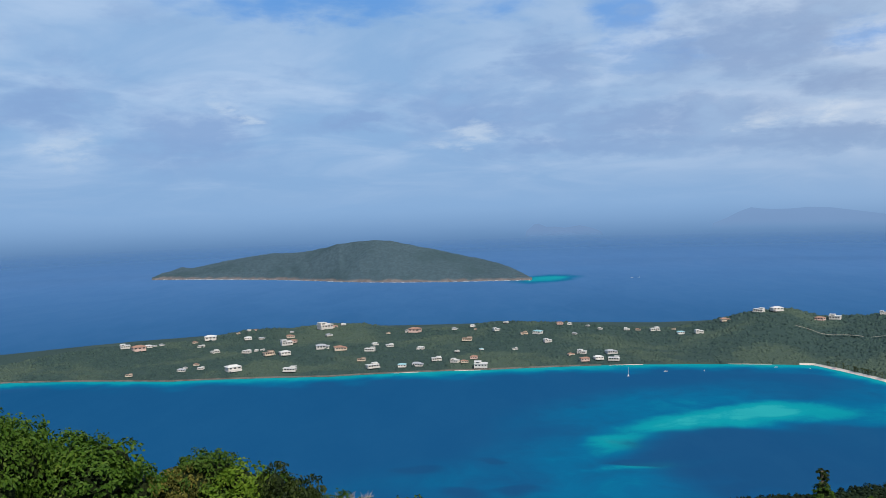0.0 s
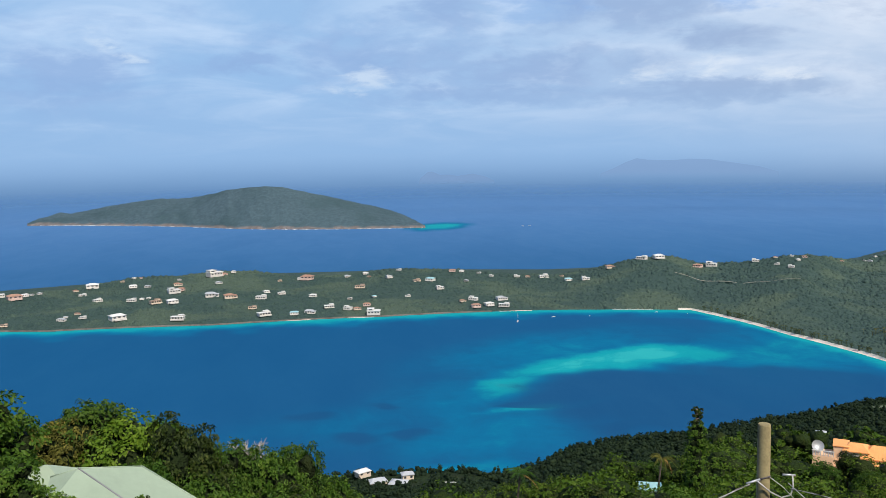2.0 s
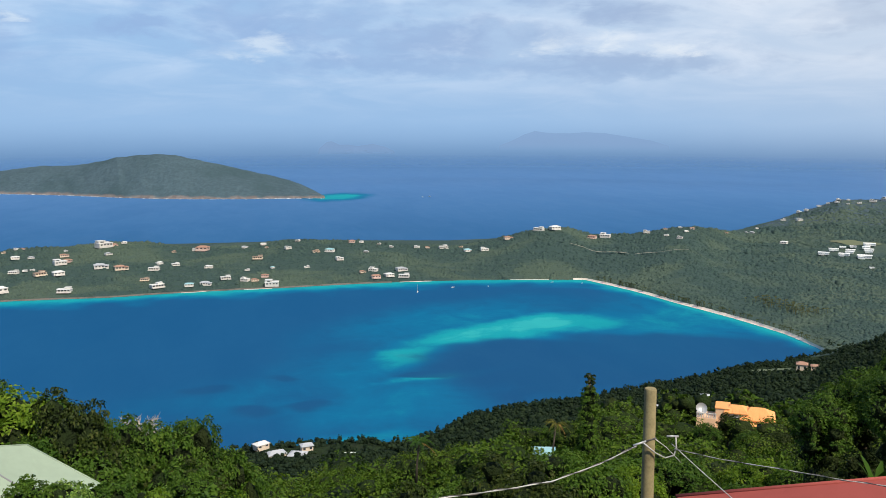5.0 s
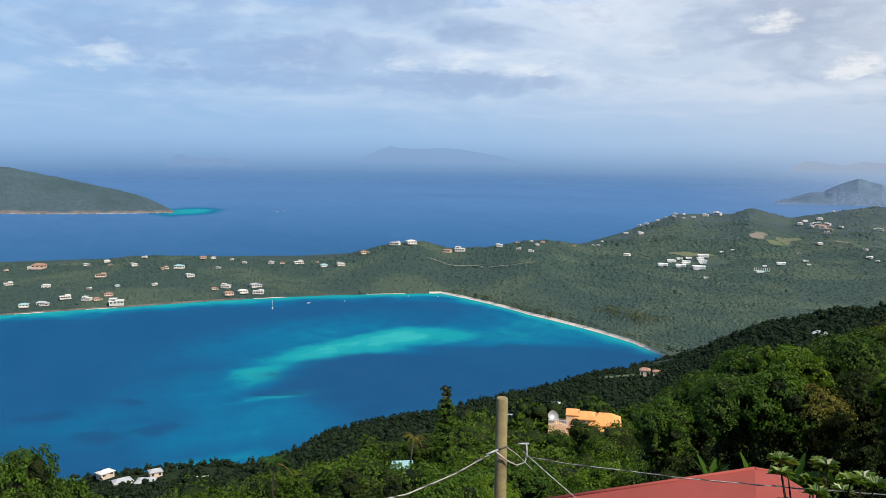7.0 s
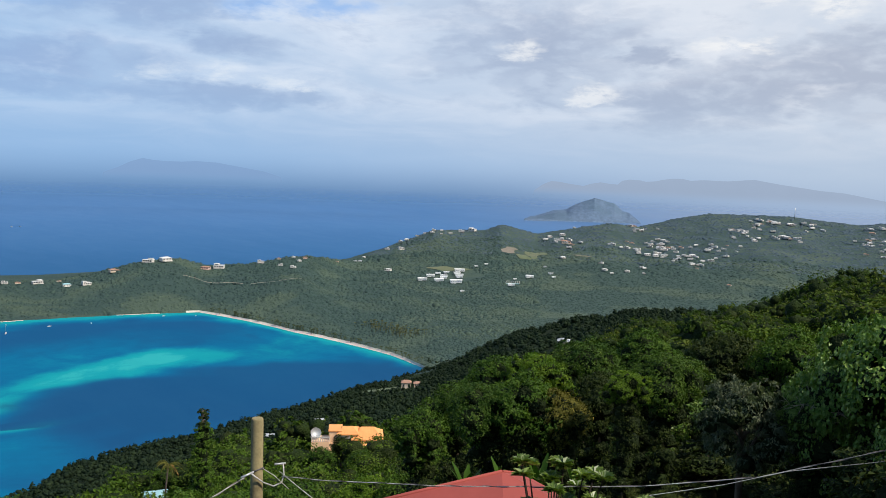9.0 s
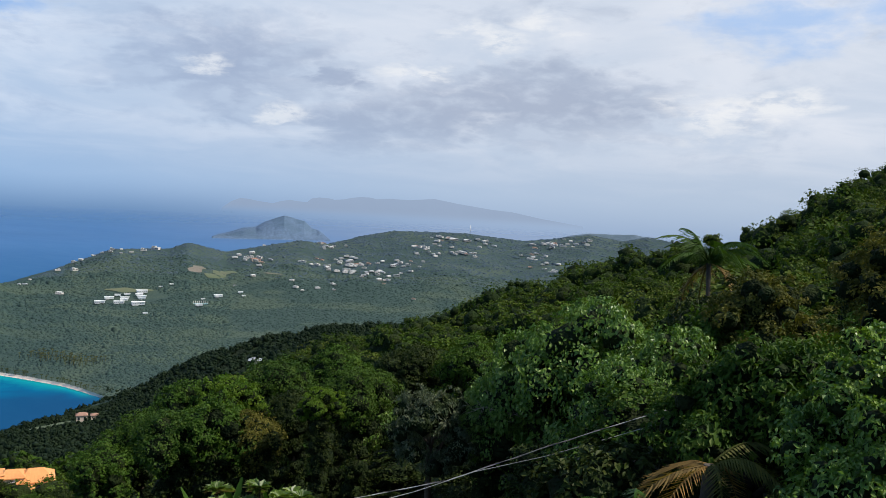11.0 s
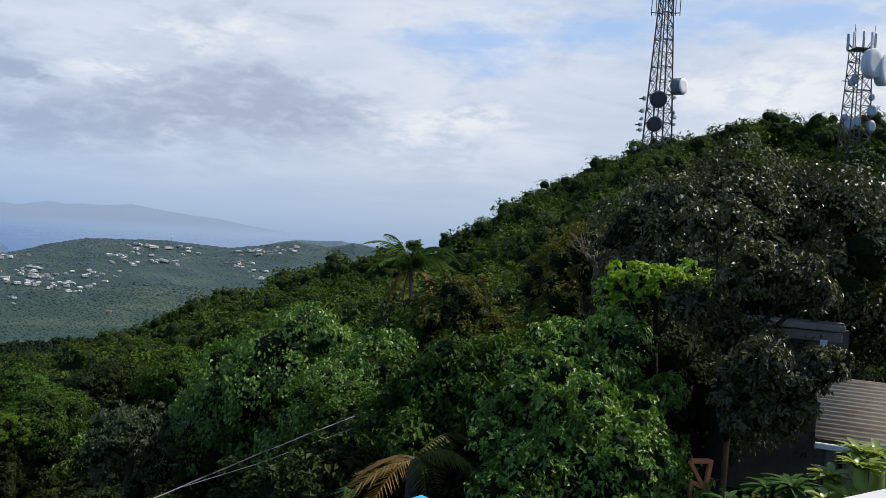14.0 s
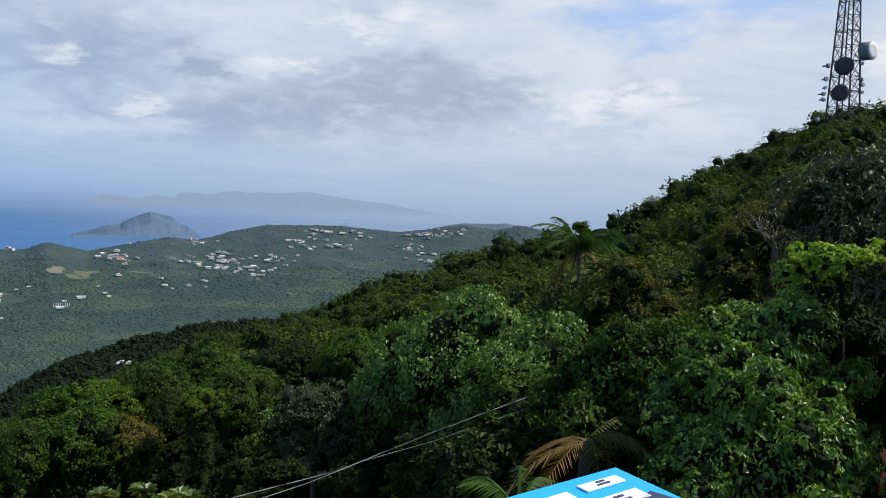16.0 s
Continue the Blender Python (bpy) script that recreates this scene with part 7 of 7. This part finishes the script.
def tower_two():
    turn = 14
    t = thing("radio_tower", pose(104.8, -26.4, 158.0, 0, 0, turn) @ Matrix.Diagonal((0.72, 0.72, 0.95, 1)), "squat steel tower crowded with large dishes and panel antennas", "radio tower")
    lattice(t, 3.6, 2.4, 14.6, 8)
    c, s = math.cos(radians(turn)), math.sin(radians(turn))

    def here(dx, dy, dz):
        return (dx * c + dy * s, -dx * s + dy * c, dz)

    part("platform", box((0, 0, 14.6), (2.8, 2.8, 0.14)), IRON_DARK, t)
    for i in range(9):
        a = 2 * math.pi * i / 9
        q = (2.0 * math.cos(a), 2.0 * math.sin(a), 15.5)
        p = part("panel_antenna", box(q, (0.34, 0.22, 1.9), math.degrees(a), 0.03), DISH_WHITE if i % 2 else STEEL, t)
        part("mount", tube([(q[0] * 0.55, q[1] * 0.55, 14.7), (q[0] * 0.92, q[1] * 0.92, 15.3)], 0.05, 5), IRON_DARK, p)
        part("whip", tube([(q[0] * 0.92, q[1] * 0.92, 14.6), (q[0] * 0.92, q[1] * 0.92, 17.4 if i % 3 == 0 else 16.4)], 0.045, 5), IRON_DARK, p)
    drum(t, here(-2.1, -1.25, 12.7), 1.75, 1.2, 236 + turn, DISH_WHITE, DISH_WHITE)
    drum(t, here(-0.6, -3.3, 12.2), 1.9, 1.3, 222 + turn, DISH_WHITE, DISH_WHITE)
    for i, (dy, zz, r) in enumerate(((0.9, 10.9, 0.62), (1.5, 10.5, 0.42), (-1.9, 7.2, 0.7), (-1.7, 8.8, 0.4), (2.0, 6.4, 0.42), (1.3, 5.6, 0.75), (-1.9, 5.4, 0.75), (0.2, 5.9, 0.6))):
        drum(t, here(-1.6, dy, zz), r, 0.35, 245 + 15 * (i % 3) + turn, STEEL, DISH_GREY)
    part("arm", tube([here(-1.0, 1.6, 10.7), here(-1.3, 2.7, 10.7)], 0.06, 5), IRON_DARK, t)


tower_one()
tower_two()

# a thin mast on the far hills
mx, my = at(61.5, 2080)
far_mast = thing("radio_mast", pose(mx, my, ground_z(mx, my)), "thin grey radio mast on the far ridge", "radio mast")
part("mast", tube([(0, 0, -1), (0, 0, 24)], [0.9, 0.5], 5), STEEL, far_mast)

# ---- the shed beside the deck ----
RUST_ROOF = plain("weathered_corrugated_sheet", (0.64, 0.51, 0.34), (0.24, 0.13, 0.08), 0.7, 0.9, stain=0.5, spec=0.1)
GREY_WALL = plain("stained_grey_wall", (0.20, 0.175, 0.145), (0.12, 0.10, 0.08), 0.8, 0.9, stain=0.5)
WHITE_TRIM = plain("white_trim_paint", (0.66, 0.65, 0.63), (0.44, 0.43, 0.41), 1.5, 0.8, spec=0.1)


SHED_WOOD = plain("dark_shed_boards", (0.16, 0.14, 0.115), (0.09, 0.08, 0.065), 2.0, 0.9, stain=0.4)


def shed():
    # local x runs along the eave, y up the slope
    o, ex, ey = Vector((13.32, -3.15, 147.14)), Vector((-0.66, -1.0, 0)).normalized(), Vector((3.1, -0.7, 0.45))
    t = thing("shed", Matrix(), "low shed with a weathered corrugated metal roof and pale fascia", "shed")
    n, V, F = 190, [], []
    L = 6.0
    ey_h = Vector((3.1, -0.7, 0)).normalized()
    across = Vector((ey_h.y, -ey_h.x, 0))
    run = ey.length
    for i in range(n + 1):
        q = i / n
        wave = 0.015 * math.sin(q * run / 0.20 * 2 * math.pi)
        base = o + ey * q + Vector((0, 0, wave))
        for s in (0.0, L):
            V.append(base + across * s)
        if i:
            F.append((2 * i - 2, 2 * i - 1, 2 * i + 1, 2 * i))
    bm_me = mesh_from("roof", V, F, RUST_ROOF)
    r = part("roof", bm_me, None, t)
    edge = r.modifiers.new("sheet", "SOLIDIFY")
    edge.thickness = 0.02
    ang = math.degrees(math.atan2(across.y, across.x))
    part("fascia", box(o + across * (L / 2) + Vector((0, 0, -0.10)) - ey_h * 0.06, (L, 0.06, 0.085), ang, 0.01), WHITE_TRIM, t, "pale painted fascia board")
    part("wall", box(o + across * (L / 2 + 0.2) + ey_h * 0.5 + Vector((0, 0, -1.4)), (L - 0.4, 0.16, 2.5), ang), SHED_WOOD, t)
    part("wall", box(o + across * 0.25 + ey_h * 1.9 + Vector((0, 0, -1.3)), (0.16, 2.8, 2.6), ang), SHED_WOOD, t)
    for s in (0.5, 2.4):
        part("post", box(o + across * s + ey_h * 0.05 + Vector((0, 0, -1.3)), (0.12, 0.12, 2.4), ang), SHED_WOOD, t)


shed()


def back_house():
    t = thing("back_house", pose(18.5, -3.45, 146.6, 0, 0, -12), "pale veranda slab, beam and post behind the dark tree", "house")
    part("slab", box((0.2, -0.2, 1.70), (0.9, 2.2, 0.12), bevel=0.02), GREY_WALL, t)
    part("beam", box((-0.1, -0.2, 1.52), (0.10, 2.1, 0.20), bevel=0.01), GREY_WALL, t)
    part("post", box((-0.1, -0.92, 0.95), (0.13, 0.13, 1.0)), WHITE_TRIM, t)
    part("wall", box((0.7, -0.2, -0.2), (0.12, 2.4, 3.6)), SHED_WOOD, t)


back_house()

RUST_ORANGE = plain("orange_red_painted_metal", (0.55, 0.16, 0.06), (0.38, 0.11, 0.05), 3.0, 0.6, stain=0.3)


def orange_frame():
    t = thing("metal_trestle", pose(12.4, -1.46, 146.36, 0, 0, 20) @ Matrix.Scale(0.62, 4), "orange painted metal trestle half hidden in bushes", "trestle")
    part("top_bar", box((0, 0, 0.78), (0.10, 0.46, 0.10), 0, 0.01), RUST_ORANGE, t)
    part("side_bar", box((0, -0.20, 0.42), (0.10, 0.10, 0.80), 0, 0.01, Matrix.Rotation(radians(8), 4, "X")), RUST_ORANGE, t)
    part("brace", box((0, 0.02, 0.40), (0.08, 0.09, 0.86), 0, 0.01, Matrix.Rotation(radians(-32), 4, "X")), RUST_ORANGE, t)
    part("foot_bar", box((0, -0.02, 0.22), (0.10, 0.50, 0.09), 0, 0.01, Matrix.Rotation(radians(22), 4, "X")), RUST_ORANGE, t)
    part("leg", box((0, 0.2, -0.4), (0.08, 0.08, 1.3)), RUST_ORANGE, t)


orange_frame()
VARIEG = leafy("leaf_variegated", ((0.16, 0.22, 0.05), (0.30, 0.36, 0.10), (0.50, 0.50, 0.26)), 0.35, 0.35, 0.45)
for x, y, z, s in ((7.5, -2.15, 147.92, 0.30), (7.25, -1.85, 147.70, 0.26), (7.9, -2.4, 147.92, 0.34), (7.6, -1.95, 147.80, 0.28), (7.7, -2.7, 148.05, 0.32), (7.4, -2.4, 147.95, 0.28), (7.75, -2.2, 147.98, 0.30), (7.35, -2.0, 147.72, 0.26)):
    blade_plant("variegated_plant", x, y, z + 0.10, 20, s, 0.040, VARIEG, "plant with broad yellow and green notched leaves", "plant", 1.3, 0.7)
for x, y, z in ((8.8, -1.70, 147.22), (8.5, -1.45, 147.10), (9.1, -1.95, 147.20), (8.9, -1.35, 147.0), (8.7, -1.9, 147.28)):
    blade_plant("lobed_plant", x, y, z + 0.16, 24, 0.38, 0.034, MIDGREEN, "bush of narrow-lobed green leaves", "plant", 1.1, 0.8)

# ---- the deck: parapet and information board ----
def parapet():
    t = thing("parapet", Matrix(), "white-capped curved parapet of the viewing deck", "parapet")
    pts = [Vector((1.98, -0.27, 0)), Vector((2.26, -0.57, 0)), Vector((2.55, -0.87, 0)), Vector((2.80, -1.20, 0)), Vector((2.98, -1.60, 0))]
    for nm, w, z0, z1, mat in (("coping", 0.07, 149.24, 149.32, WHITE_TRIM), ("wall", 0.05, 147.2, 149.24, GREY_WALL)):
        bm = bmesh.new()
        rows = []
        for i, p in enumerate(pts):
            d = (pts[min(i + 1, 4)] - pts[max(i - 1, 0)]).normalized()
            s = Vector((d.y, -d.x, 0)) * w
            rows.append([bm.verts.new((q.x, q.y, z)) for q, z in ((p - s, z0), (p + s, z0), (p + s, z1), (p - s, z1))])
        for a, b in zip(rows, rows[1:]):
            for k in range(4):
                bm.faces.new((a[k], a[(k + 1) % 4], b[(k + 1) % 4], b[k]))
        bm.faces.new(rows[0]), bm.faces.new(rows[-1][::-1])
        part(nm, bm, mat, t)


parapet()
DECK = plain("grey_deck_concrete", (0.36, 0.35, 0.33), (0.26, 0.25, 0.24), 1.0, 0.9, stain=0.4)
part("deck_floor", box((-0.2, -1.6, 148.2), (2.6, 3.8, 0.25), 0, 0.02), DECK)
tagged(bpy.data.objects["deck_floor"], "grey concrete floor of the viewing deck", "floor", kind="structure")
SIGN_BLUE = plain("sky_blue_sign_print", (0.02, 0.42, 0.86), (0.015, 0.36, 0.78), 0.6, 0.35, relief=0.02, stain=0.2)
SIGN_WHITE = plain("white_sign_print", (0.80, 0.84, 0.88), (0.72, 0.78, 0.84), 2.0, 0.4, relief=0.02)
SIGN_INK = plain("dark_sign_print", (0.04, 0.05, 0.10), (0.06, 0.07, 0.12), 2.0, 0.4, relief=0.02)


def info_board():
    # u runs along the far edge to the left, v towards the viewer
    c, l, r = Vector((1.75, 0.32, 149.43)), Vector((1.43, 0.49, 149.43)), Vector((1.55, 0.21, 149.44))
    u = (l - c).normalized()
    v = Vector((-u.y, u.x, 0))
    if v.dot(-c + Vector((0, 0, c.z))) < 0:
        v = -v
    v = (v + Vector((0, 0, -0.10))).normalized()
    n = u.cross(v).normalized()
    n = n if n.z > 0 else -n
    m = Matrix((u, v, n)).transposed().to_4x4()
    m.translation = c
    t = thing("information_board", m, "sky-blue information board with white text panels", "sign")
    W, Hh = 1.1, 0.62
    part("panel", box((W / 2, Hh / 2, -0.012), (W, Hh, 0.024), 0, 0.004), SIGN_BLUE, t)
    for x, y, w, h in ((0.115, 0.055, 0.13, 0.032), (0.30, 0.075, 0.15, 0.05), (0.14, 0.13, 0.15, 0.045), (0.55, 0.09, 0.2, 0.06), (0.35, 0.2, 0.24, 0.08), (0.75, 0.24, 0.3, 0.1)):
        p = part("text_panel", box((x, y, 0.003), (w, h, 0.003), 0, 0.0), SIGN_WHITE, t, "white printed text panel")
        for k in range(2):
            part("text_bar", box((x, y + (k - 0.5) * h * 0.35, 0.006), (w * (0.3 if k else 0.2), h * 0.14, 0.002)), SIGN_INK, p)
    part("picture", box((0.06, 0.17, 0.003), (0.05, 0.06, 0.003), 20), SIGN_INK, t, "dark printed shape")
    part("stand", box((W / 2, Hh * 0.6, -0.55), (0.5, 0.06, 1.06)), STEEL, t)


info_board()
